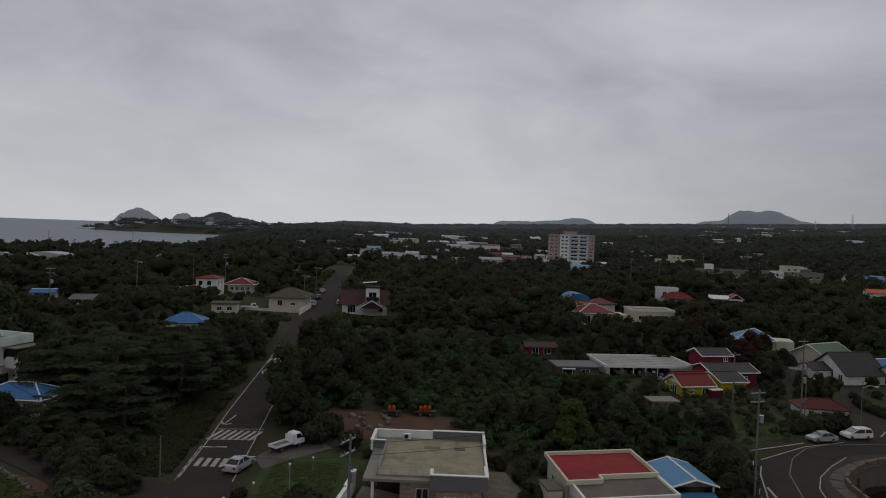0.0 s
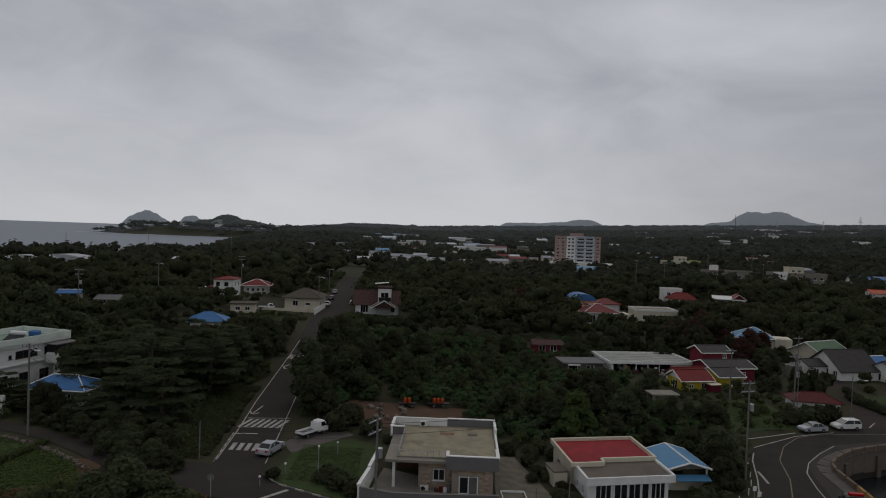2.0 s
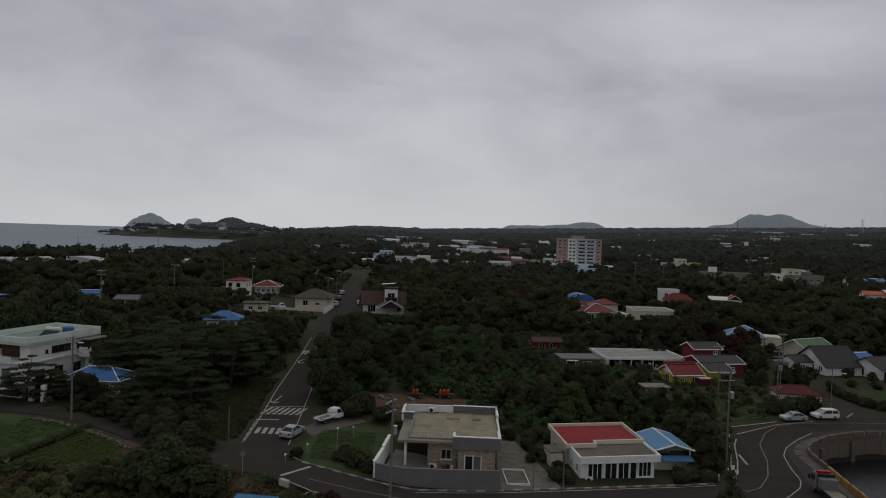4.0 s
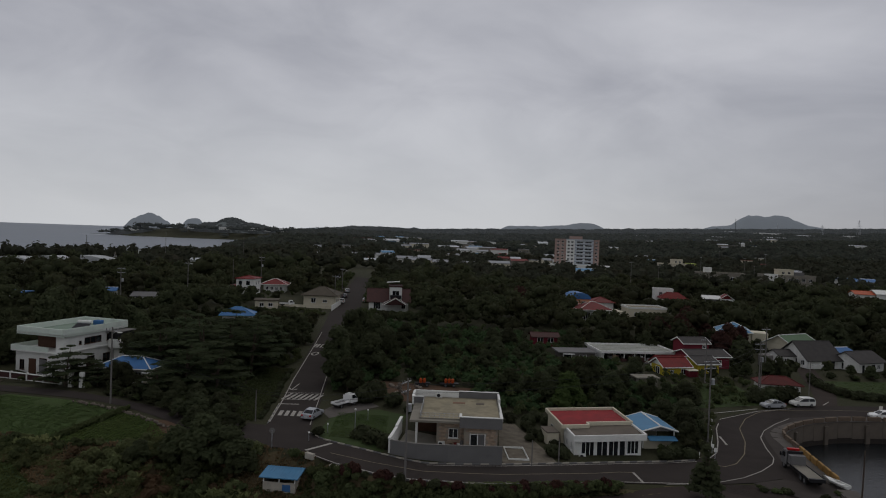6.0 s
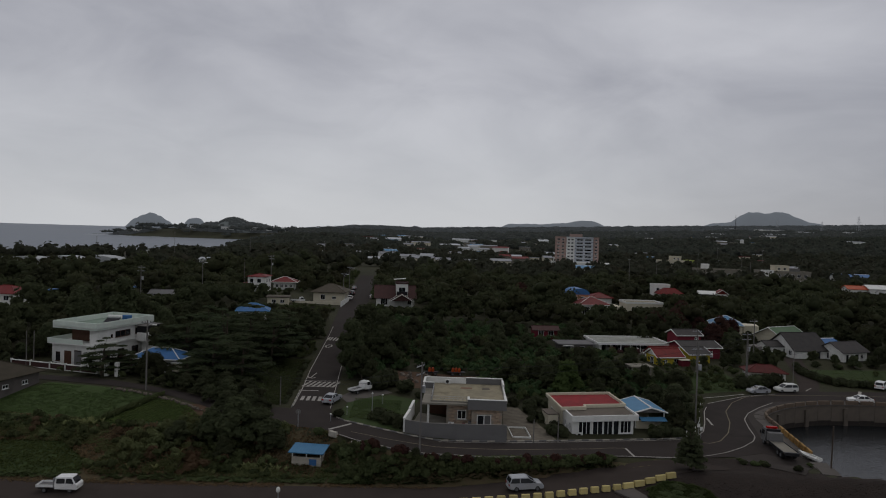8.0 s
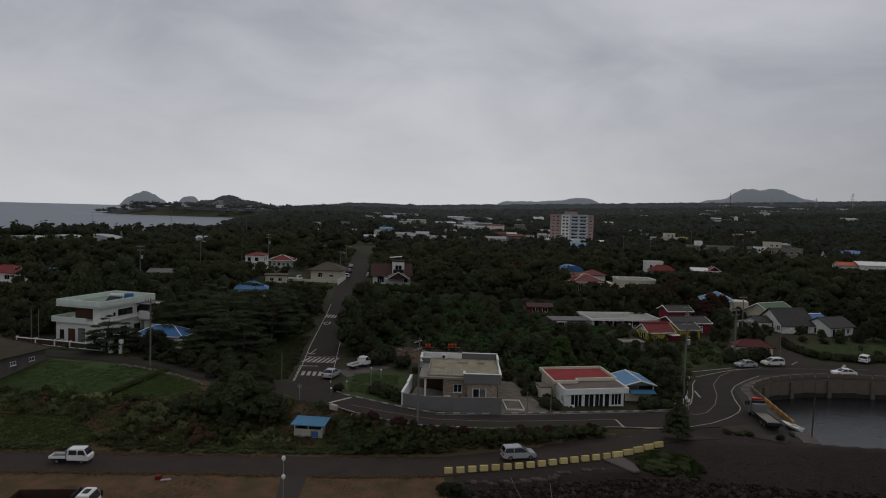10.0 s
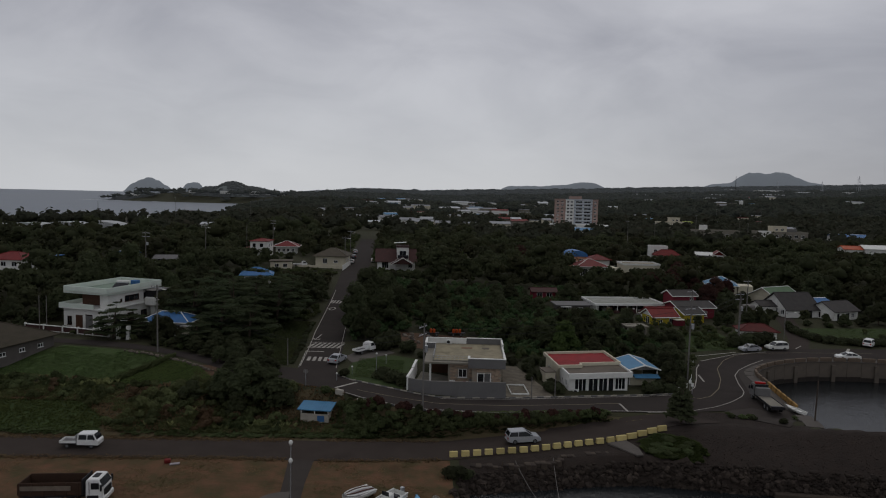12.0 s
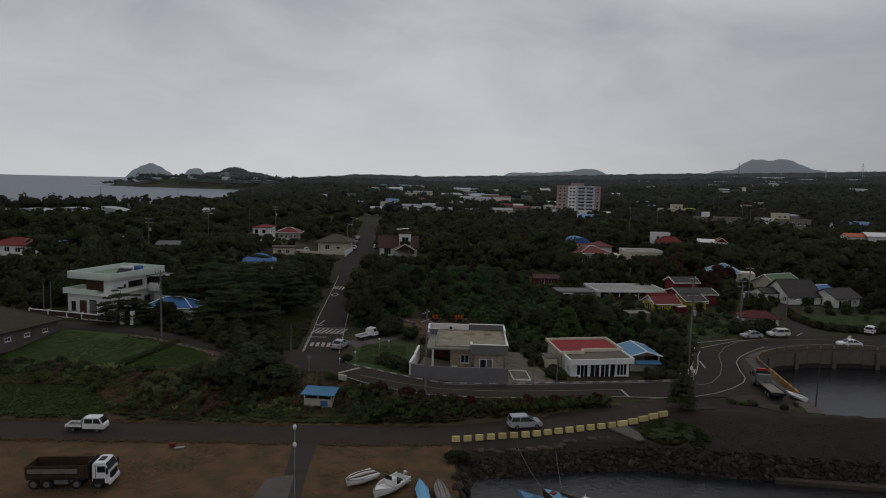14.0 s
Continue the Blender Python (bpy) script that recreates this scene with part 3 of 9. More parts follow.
line([(-21.0, 141.4), (-20.1, 143.4), (-19.6, 141.6), (-20.4, 139.4), (-21.0, 141.4)], 0.3, WHITELINE, 0.084, "white diamond on the street")
for x in (-21.5, -20.9, -20.2, -19.5):
    line([(x, 147.5), (x + 0.3, 151)], 0.4, WHITELINE, 0.084, "illegible white road writing")
line([(-13.4, 87.3), (-10.8, 90.4)], 0.4, WHITELINE, 0.082, "white stop line")
line([(41.6, 98.2), (42.4, 102.0)], 0.3, WHITELINE, 0.082, "worn white road arrow")


# ---- houses ----
def wall_mesh(length, h, t, holes, x=0.0, y=0.0, z=0.0):
    """A wall along x, y to y + t thick, with holes (x, z, w, h) right through it, as one closed mesh."""
    bm = bmesh.new()
    xs = sorted({0.0, length, *[v for a, b, w, k in holes for v in (a, a + w)]})
    zs = sorted({0.0, h, *[v for a, b, w, k in holes for v in (b, b + k)]})
    grid = [[[bm.verts.new((x + u, y + d, z + v)) for v in zs] for u in xs] for d in (0, t)]

    def solid(i, j):
        if not (0 <= i < len(xs) - 1 and 0 <= j < len(zs) - 1):
            return False
        u, v = (xs[i] + xs[i + 1]) / 2, (zs[j] + zs[j + 1]) / 2
        return not any(a < u < a + w and b < v < b + k for a, b, w, k in holes)

    for i in range(len(xs) - 1):
        for j in range(len(zs) - 1):
            if not solid(i, j):
                continue
            for g in grid:
                bm.faces.new((g[i][j], g[i + 1][j], g[i + 1][j + 1], g[i][j + 1]))
            for di, dj, p, q in ((-1, 0, (i, j), (i, j + 1)), (1, 0, (i + 1, j), (i + 1, j + 1)), (0, -1, (i, j), (i + 1, j)), (0, 1, (i, j + 1), (i + 1, j + 1))):
                if not solid(i + di, j + dj):
                    bm.faces.new((grid[0][p[0]][p[1]], grid[0][q[0]][q[1]], grid[1][q[0]][q[1]], grid[1][p[0]][p[1]]))
    bmesh.ops.delete(bm, geom=[v for v in bm.verts if not v.link_faces], context="VERTS")
    bmesh.ops.recalc_face_normals(bm, faces=bm.faces)
    return bm


def window(parent, x, z, w, h, t, panes=2, frame_mat=None, door=False, sill=True):
    """A framed window, or a glazed door, set in a hole of a wall that faces -y."""
    fm = frame_mat or FRAME
    e = 0.07
    step = (w - e) / panes
    bm = wall_mesh(w, h, 0.12, [(e + i * step, e, step - e, h - 2 * e) for i in range(panes)], x, -0.03, z)
    win = part("door" if door else "window", bm, fm, parent)
    for i in range(panes):
        part("pane", boxed(x + e + i * step, x + (i + 1) * step, 0.03, 0.045, z + e, z + h - e), GLASS, win).visible_shadow = False
    if sill and not door:
        part("sill", boxed(x - 0.08, x + w + 0.08, -0.1, 0.0, z - 0.07, z), fm, win)
    return win


def wall(parent, a, b, z, h, material, holes=(), t=0.2, frame_mat=None, doors=(), label=""):
    """A wall of a house from a to b, seen from outside with a on the left; holes are (x, z, w, h, panes)."""
    d = Vector(b) - Vector(a)
    cut = [hole[:4] for hole in holes] + [hole[:4] for hole in doors]
    ob = part("wall", wall_mesh(d.length, h, t, cut), material, parent, label)
    ob.matrix_basis = Matrix.Translation((a[0], a[1], z)) @ Matrix.Rotation(math.atan2(d.y, d.x), 4, "Z")
    for x, zz, w, k, *rest in holes:
        window(ob, x, zz, w, k, t, rest[0] if rest else 2, frame_mat)
    for x, zz, w, k, *rest in doors:
        window(ob, x, zz, w, k, t, rest[0] if rest else 1, frame_mat, True)
    return ob


def room(parent, x0, x1, y0, y1, z, h, material, front=(), right=(), back=(), left=(), doors=(), frame_mat=None, t=0.2):
    """Four walls with their windows, a floor and a dark ceiling."""
    wall(parent, (x0, y0), (x1, y0), z, h, material, front, t, frame_mat, doors)
    wall(parent, (x1, y0 + t), (x1, y1 - t), z, h, material, right, t, frame_mat)
    wall(parent, (x1, y1), (x0, y1), z, h, material, back, t, frame_mat)
    wall(parent, (x0, y1 - t), (x0, y0 + t), z, h, material, left, t, frame_mat)
    part("floor_slab", boxed(x0 + t, x1 - t, y0 + t, y1 - t, z, z + 0.1), INSIDE, parent)


def gable(parent, x0, x1, y0, y1, z, rise, material, over=0.5, along="x", trim=None, wallmat=None, t=0.16):
    """A pitched roof with its ridge along x or y; wallmat closes the gable ends."""
    bm = bmesh.new()
    if along == "x":
        a0, a1, b0, b1 = x0 - over, x1 + over, y0 - over, y1 + over
    else:
        a0, a1, b0, b1 = y0 - over, y1 + over, x0 - over, x1 + over
    mid, drop = (b0 + b1) / 2, rise * over / ((b1 - b0) / 2 - over)
    pts = [(b0, z - drop), (mid, z + rise), (b1, z - drop), (b1, z - drop + t), (mid, z + rise + t), (b0, z - drop + t)]
    ends = []
    for a in (a0, a1):
        ends.append([bm.verts.new((a, b, c) if along == "x" else (b, a, c)) for b, c in pts])
    for i in range(6):
        bm.faces.new((ends[0][i], ends[0][(i + 1) % 6], ends[1][(i + 1) % 6], ends[1][i]))
    for end in ends:
        bm.faces.new((end[0], end[1], end[4], end[5]))
        bm.faces.new((end[1], end[2], end[3], end[4]))
    bmesh.ops.recalc_face_normals(bm, faces=bm.faces)
    roof = part("roof", bm, material, parent)
    cap = bmesh.new()
    p, q = ((a0, mid, z + rise + t), (a1, mid, z + rise + t)) if along == "x" else ((mid, a0, z + rise + t), (mid, a1, z + rise + t))
    rod(cap, p, q, 0.11, n=6)
    part("ridge_cap", cap, trim if material in (BLUEROOF, CYANROOF, GREENROOF) else material, roof)
    if trim:
        for a in (a0 - 0.03, a1 + 0.03):
            for s in (0, 2):
                p0, p1 = pts[5] if s == 0 else pts[3], pts[4]
                p0, p1 = ((a, p0[0], p0[1] - 0.05), (a, p1[0], p1[1] - 0.05)) if along == "x" else ((p0[0], a, p0[1] - 0.05), (p1[0], a, p1[1] - 0.05))
                bm = bmesh.new()
                rod(bm, p0, p1, 0.12, n=4)
                part("bargeboard", bm, trim, roof)
        for b, c in (pts[5], pts[3]):
            bm = bmesh.new()
            rod(bm, (a0, b, c - 0.08) if along == "x" else (b, a0, c - 0.08), (a1, b, c - 0.08) if along == "x" else (b, a1, c - 0.08), 0.1, n=4)
            part("fascia", bm, trim, roof)
    if wallmat:
        for a in ((x0, x1) if along == "x" else (y0, y1)):
            bm = bmesh.new()
            w0, w1 = (y0, y1) if along == "x" else (x0, x1)
            tri = [(w0, z), (w1, z), ((w0 + w1) / 2, z + rise)]
            s = 0.1 if a in (x0, y0) else -0.1
            e = [[bm.verts.new((aa, b, c) if along == "x" else (b, aa, c)) for b, c in tri] for aa in (a, a + s)]
            bm.faces.new(e[0])
            bm.faces.new(e[1][::-1])
            for i in range(3):
                bm.faces.new((e[0][i], e[0][(i + 1) % 3], e[1][(i + 1) % 3], e[1][i]))
            bmesh.ops.recalc_face_normals(bm, faces=bm.faces)
            part("gable_wall", bm, wallmat, parent)
    return roof


def hip(parent, x0, x1, y0, y1, z, rise, material, over=0.6, trim=None, t=0.15):
    """A hipped roof with its ridge along the longer side."""
    bm = bmesh.new()
    x0, x1, y0, y1 = x0 - over, x1 + over, y0 - over, y1 + over
    w, d = x1 - x0, y1 - y0
    run = min(w, d) / 2
    r0, r1 = ((x0 + run, (y0 + y1) / 2), (x1 - run, (y0 + y1) / 2)) if w >= d else (((x0 + x1) / 2, y0 + run), ((x0 + x1) / 2, y1 - run))
    low = [bm.verts.new((*c, z)) for c in ((x0, y0), (x1, y0), (x1, y1), (x0, y1))]
    eave = [bm.verts.new((*c, z + t)) for c in ((x0, y0), (x1, y0), (x1, y1), (x0, y1))]
    a, b = bm.verts.new((*r0, z + t + rise)), bm.verts.new((r1[0] + 1e-4, r1[1] + 1e-4, z + t + rise))
    bm.faces.new(low[::-1])
    for i in range(4):
        bm.faces.new((low[i], low[(i + 1) % 4], eave[(i + 1) % 4], eave[i]))
    if w >= d:
        fs = ((eave[0], eave[1], b, a), (eave[1], eave[2], b), (eave[2], eave[3], a, b), (eave[3], eave[0], a))
    else:
        fs = ((eave[0], eave[1], a), (eave[1], eave[2], b, a), (eave[2], eave[3], b), (eave[3], eave[0], a, b))
    for f in fs:
        bm.faces.new(f)
    bmesh.ops.recalc_face_normals(bm, faces=bm.faces)
    roof = part("roof", bm, material, parent)
    ridges = bmesh.new()
    p, q = Vector((*r0, z + t + rise)), Vector((r1[0] + 1e-4, r1[1] + 1e-4, z + t + rise))
    cs = [Vector((cx, cy, z + t)) for cx, cy in ((x0, y0), (x1, y0), (x1, y1), (x0, y1))]
    if (q - p).length > 0.05:
        rod(ridges, p, q, 0.1, n=6)
    pair = (p, q, q, p) if w >= d else (p, p, q, q)
    for c, e in zip(cs, pair):
        rod(ridges, c, e, 0.1, n=6)
    part("ridge_cap", ridges, trim or material, roof)
    if trim:
        for i in range(4):
            edge = bmesh.new()
            rod(edge, cs[i] - Vector((0, 0, 0.06)), cs[(i + 1) % 4] - Vector((0, 0, 0.06)), 0.1, n=4)
            part("fascia", edge, trim, roof)
    return roof


def flat_roof(parent, x0, x1, y0, y1, z, deck, edge, up=0.5, t=0.2, over=0.15):
    """A flat roof with a parapet round it."""
    roof = part("roof", boxed(x0 - over, x1 + over, y0 - over, y1 + over, z, z + 0.2), edge, parent)
    part("roof_deck", boxed(x0 - over + t, x1 + over - t, y0 - over + t, y1 + over - t, z + 0.2, z + 0.205), deck, roof)
    for x, y, X1, Y1 in ((x0 - over, y0 - over, x1 + over, y0 - over + t), (x0 - over, y1 + over - t, x1 + over, y1 + over),
                         (x0 - over, y0 - over + t, x0 - over + t, y1 + over - t), (x1 + over - t, y0 - over + t, x1 + over, y1 + over - t)):
        part("parapet", boxed(x, X1, y, Y1, z + 0.2, z + 0.2 + up), edge, roof)
    return roof


def spaced(length, n, w, z, h, panes=2):
    gap = (length - n * w) / (n + 1)
    return [(gap + i * (gap + w), z, w, h, panes) for i in range(n)]


def brick_face(wall_ob, length, z0, z1, holes, bw=0.42, bh=0.16):
    """Stone slips of uneven size on the face of a wall, 2 to 4 cm proud; shared meshes."""
    rnd = random.Random(5)
    meshes = []
    for k in range(6):
        bm = boxed(0.012, bw * (0.82 + 0.05 * k) - 0.012, -0.02 - 0.006 * k, 0.0, 0.012, bh - 0.012)
        me = bpy.data.meshes.new("stone_slip")
        bm.to_mesh(me)
        bm.free()
        me.materials.append(STONE)
        meshes.append((me, bw * (0.82 + 0.05 * k)))
    z, row = z0, 0
    while z < z1 - bh * 0.6:
        x = -0.2 * (row % 2)
        while x < length - 0.15:
            me, w = rnd.choice(meshes)
            if x > 0 and x + w < length and not any(a - 0.02 < x + w and x < a + ww + 0.02 and b - 0.02 < z + bh and z < b + hh + 0.02 for a, b, ww, hh in holes):
                o = new("stone_slip", me)
                o.parent, o.location = wall_ob, (x, 0, z)
            x += w
        z, row = z + bh, row + 1


# the grey flat-roofed house with stone cladding
gh = thing("house", "single-storey stone-clad house with a weathered flat roof", "house", -1.55, 92.4, 2.35, -4.5)
stone_front = wall(gh, (3.35, 1.25), (7.0, 1.25), 0, 3.15, MORTAR, [(1.5, 1.0, 1.2, 1.2, 2)], label="tan stone-clad front wall")
wall(gh, (7.0, 1.25), (7.0, 0.25), 0, 3.15, MORTAR)
stone_bay = wall(gh, (6.8, 0.05), (10.95, 0.05), 0, 3.15, MORTAR, doors=[(0.75, 0.0, 1.85, 1.95, 2)], label="tan stone-clad entrance bay")
wall(gh, (10.95, 0.25), (10.95, 11.4), 0, 3.15, MORTAR, [(3, 1, 1.2, 1.1, 2), (7, 1, 1.2, 1.1, 2)])
wall(gh, (10.95, 11.6), (0.5, 11.6), 0, 3.15, GREYPAINT)
wall(gh, (0.5, 11.4), (0.5, 6.0), 0, 3.15, GREYPAINT, [(1.5, 1, 1.2, 1.1, 2)])
wall(gh, (0.7, 6.0), (3.35, 6.0), 0, 3.15, BROWNFRAME)
wall(gh, (3.35, 5.8), (3.35, 1.45), 0, 3.15, MORTAR)
for x0, x1, z0, z1 in ((7.5, 7.62, 0.0, 2.02), (9.33, 9.45, 0.0, 2.02), (8.42, 8.54, 0.0, 2.02), (7.62, 8.42, 0.0, 0.3)):
    part("door_frame", boxed(x0, x1, -0.02, 0.04, z0, z1), FRAME, gh)
part("door_leaf", boxed(8.54, 9.33, 0.0, 0.035, 0.0, 1.92), GREYPAINT, gh, "grey door leaf")
part("porch_floor", boxed(0.3, 3.35, 0.4, 6.0, 0, 0.12), CONCRETE, gh)
part("porch_column", boxed(0.72, 1.0, 0.5, 0.78, 0.12, 3.15, 0.02), WHITE, gh)
slab = part("roof", boxed(0.0, 11.4, 0.0, 12.2, 3.15, 3.4), CONCRETE, gh, "stained concrete roof slab")
part("roof_deck", boxed(1.3, 11.25, 0.85, 12.0, 3.4, 3.42), ROOFDECK, slab, "dirty beige roof terrace")
part("fascia", boxed(6.2, 11.45, -0.55, -0.3, 2.8, 4.12), GREYPAINT, slab, "grey band above the front door")
part("fascia", boxed(11.2, 11.45, -0.3, 0.85, 2.8, 4.12), GREYPAINT, slab)
part("fascia", boxed(6.2, 6.45, -0.3, 0.85, 2.8, 4.12), GREYPAINT, slab)
part("canopy", boxed(6.45, 11.2, -0.3, -0.005, 3.15, 3.3), CONCRETE, slab)
for x0, x1, y0, y1, z1, m in ((-0.3, 6.0, 12.0, 12.2, 4.23, WHITE), (6.0, 11.6, 12.0, 12.3, 4.3, GREYPAINT), (-0.35, -0.1, 8.4, 12.0, 4.23, WHITE),
                              (-0.1, 1.2, 8.4, 8.62, 4.23, GREYPAINT), (11.4, 11.6, 0.85, 12.0, 3.85, WHITE), (11.4, 11.68, 8.6, 12.0, 4.24, WHITE)):
    part("parapet", boxed(x0, x1, y0, y1, 3.4 if x0 > 0.5 else 3.15, z1, 0.02), m, slab)
for x0, x1, y0, y1 in ((6.15, 11.52, -0.6, -0.26), (11.16, 11.52, -0.26, 2.2), (6.15, 6.48, -0.26, 1.0)):
    part("coping", boxed(x0, x1, y0, y1, 4.12, 4.22, 0.02), WHITE, slab, "white coping")
for x0, x1, y0, y1, z in ((-0.34, 6.0, 11.96, 12.24, 4.23), (-0.39, -0.06, 8.36, 11.96, 4.23), (-0.06, 1.24, 8.36, 8.66, 4.23), (6.0, 11.64, 11.96, 12.34, 4.3)):
    part("coping", boxed(x0, x1, y0, y1, z, z + 0.07), WHITE, slab)
kerb = part("roof_kerb", boxed(1.15, 1.35, 0.75, 8.4, 3.4, 3.55), CONCRETE, slab)
part("roof_kerb", boxed(1.35, 6.2, 0.75, 0.9, 3.4, 3.55), CONCRETE, slab)
rail = bmesh.new()
for i in range(9):
    rod(rail, (1.25 + i * 0.6, 0.82, 3.5), (1.25 + i * 0.6, 0.82, 4.15), 0.022, n=6)
for i in range(8):
    rod(rail, (1.25, 0.82 + i, 3.5), (1.25, 0.82 + i, 4.15), 0.022, n=6)
for z in (3.85, 4.15):
    rod(rail, (1.25, 0.82, z), (6.1, 0.82, z), 0.02, n=6)
    rod(rail, (1.25, 0.82, z), (1.25, 8.2, z), 0.02, n=6)
part("railing", rail, STEEL, slab, "thin galvanised railing")
HATCH = mat("faded_roof_hatch", (0.2, 0.11, 0.075), (0.15, 0.095, 0.065), 0.9, 0.8, 6, 0.3, 0.01, stain=0.4)
part("roof_hatch", boxed(5.2, 6.9, 8.7, 9.5, 3.42, 3.45), HATCH, slab, "faded reddish roof patch")
part("roof_hatch", boxed(8.4, 9.5, 8.6, 9.4, 3.42, 3.46), DARKCON, slab, "dark roof hatch")


def air_conditioner(x, y, z, turn=0):
    ac = thing("air_conditioner", "white outdoor air conditioner unit beside a house wall", "air conditioner", x, y, z, turn, "outdoor units")
    part("casing", boxed(-0.42, 0.42, -0.16, 0.16, 0.08, 0.68, 0.02), WHITE, ac)
    bm = bmesh.new()
    rod(bm, (-0.12, -0.165, 0.38), (-0.12, -0.18, 0.38), 0.24, n=16)
    part("fan_grille", bm, DARKMETAL, ac)
    for x in (-0.3, 0.3):
        part("foot", boxed(x - 0.04, x + 0.04, -0.18, 0.18, 0, 0.08), STEEL, ac)
    return ac


air_conditioner(2.5, 92.6, 2.4, -4)
air_conditioner(2.6, 103.6, 5.77)
for i, (x, m, h) in enumerate(((3.7, SOIL, 0.5), (4.2, REDTILE, 0.65), (4.6, WHITE, 0.55), (5.0, GREYPAINT, 0.9))):
    pot = bmesh.new()
    rod(pot, (0, 0, 0), (0, 0, h), 0.16, 0.22, 12)
    tagged(place(part("storage_jar", pot, m), x, 92.3, 2.4), "earthenware jar against the stone-clad house front", "jar", "jars by the wall")
yard = [(-3.75, 88.3), (-0.7, 87.05), (3, 86.8), (9.3, 86.7)]
for a, b in zip(yard, yard[1:]):
    d = Vector(b) - Vector(a)
    o = part("yard_wall", boxed(0, d.length, 0, 0.2, -0.3, 1.95), GREYPAINT)
    o.matrix_basis = pose(a[0], a[1], 2.5, 0, 0, math.degrees(math.atan2(d.y, d.x)))
    tagged(o, "smooth grey rendered yard wall beside the road", "wall", "yard wall panels", "structure")
    c = part("coping", boxed(-0.01, d.length + 0.01, -0.03, 0.23, 1.95, 2.0), POLE, o)
for a, b, h in (((-3.75, 88.5), (-3.0, 93), 2.0), ((-3.0, 93), (-2.45, 97.2), 2.15)):
    d = Vector(b) - Vector(a)
    o = part("yard_wall", boxed(0, d.length, 0, 0.22, 0, h), WHITE)
    o.matrix_basis = pose(a[0], a[1], 2.6, 0, 0, math.degrees(math.atan2(d.y, d.x)))
    tagged(o, "white-topped side wall of the yard", "wall", "yard wall panels", "structure")
    part("coping", boxed(0, d.length, -0.06, 0.3, h, h + 0.08), WHITE, o)
ribbon("yard", [(-3.4, 88.6), (-1.8, 98)], [(9.2, 87), (9.4, 93)], CONCRETE, 0.1, "concrete yard of a house", "yard", 8)
ribbon("yard", [(9.5, 87.3), (10.0, 95), (11.2, 104)], [(16.2, 88.4), (15.6, 93), (13.5, 104)], DIRTYDRIVE, 0.06, "stained concrete drive beside the house", "yard", 6)
bed = thing("planter_frame", "white concrete frame round an empty paved bed", "planter", 11.65, 91.0, 2.3)
for x0, x1, y0, y1 in ((-1.3, -1.2, -2.3, 2.2), (1.1, 1.2, -2.3, 2.2), (-1.2, 1.1, 2.1, 2.2), (-1.2, 1.1, -2.3, -2.2)):
    part("edge", boxed(x0, x1, y0, y1, -0.2, 0.14, 0.02), WHITE, bed)

# the white house with the red roof
rr = thing("house", "low white house with a red roof and tall windows", "house", 19.05, 91.9, 1.25, 8)
part("plinth", boxed(-0.05, 9.05, -0.05, 4.6, -0.8, 0.32), WOOD, rr, "brown plinth")
room(rr, 0, 9, 0, 4.6, 0.32, 2.4, WHITE, [(0.9, 0.1, 1.75, 1.95, 3), (2.95, 0.1, 1.5, 1.95, 2), (4.55, 0.1, 1.35, 1.95, 2), (6.0, 0.1, 0.85, 1.95, 1), (7.05, 0.3, 1.6, 1.7, 3)],
     [(1.2, 0.7, 1.2, 1.0, 2)], (), [(1.0, 0.7, 0.5, 0.8, 1), (2.8, 0.7, 0.8, 1.0, 2)])
low = part("lower_roof", boxed(-0.15, 9.5, -0.35, 4.5, 2.72, 3.0), WHITE, rr)
part("roof_deck", boxed(0.05, 9.3, 0.0, 4.5, 3.0, 3.02), DARKCON, low, "grey felt roof deck")
part("canopy_band", boxed(-0.2, 9.55, -0.55, -0.35, 2.45, 3.26, 0.02), WHITE, low, "broad white band over the windows")
part("parapet", boxed(9.32, 9.55, -0.35, 4.5, 3.0, 3.24), WHITE, low)
part("parapet", boxed(-0.2, 0.03, -0.35, 3.5, 3.0, 3.2), WHITE, low)
room(rr, -0.4, 9.3, 4.6, 11.2, 0, 3.0, CREAM, (), (), (), [(1.5, 1.0, 1.2, 1.0, 2)])
up_roof = part("roof", boxed(-0.75, 9.6, 4.5, 11.6, 3.0, 3.15), CREAM, rr)
part("roof_deck", boxed(-0.45, 9.3, 4.5, 11.3, 3.15, 3.17), REDDECK, up_roof, "red painted roof deck")
for x0, x1, y0, y1 in ((-0.75, 9.6, 11.35, 11.6), (-0.75, -0.5, 3.2, 11.35), (9.35, 9.6, 4.3, 11.35), (3.0, 9.35, 4.3, 4.55), (-0.5, 3.0, 3.2, 3.45), (2.95, 3.2, 3.45, 4.3)):
    part("parapet", boxed(x0, x1, y0, y1, 3.03, 3.52, 0.02), CREAM, up_roof)
part("roof_tongue", boxed(-0.5, 2.95, 3.45, 4.49, 3.04, 3.15), CREAM, up_roof)
part("roof_deck", boxed(-0.5, 2.95, 3.45, 4.49, 3.15, 3.17), REDDECK, up_roof)


def skewed(ob, k):
    """Leans the plan of a house to fit the camera's view: depth carries its parts sideways by k."""
    bpy.context.view_layer.update()
    lean = Matrix(((1, k, 0, 0), (0, 1, 0, 0), (0, 0, 1, 0), (0, 0, 0, 1)))
    back = ob.matrix_world.inverted()
    for o in ob.children_recursive:
        m = back @ o.matrix_world
        o.data.transform(m.inverted() @ lean @ m)


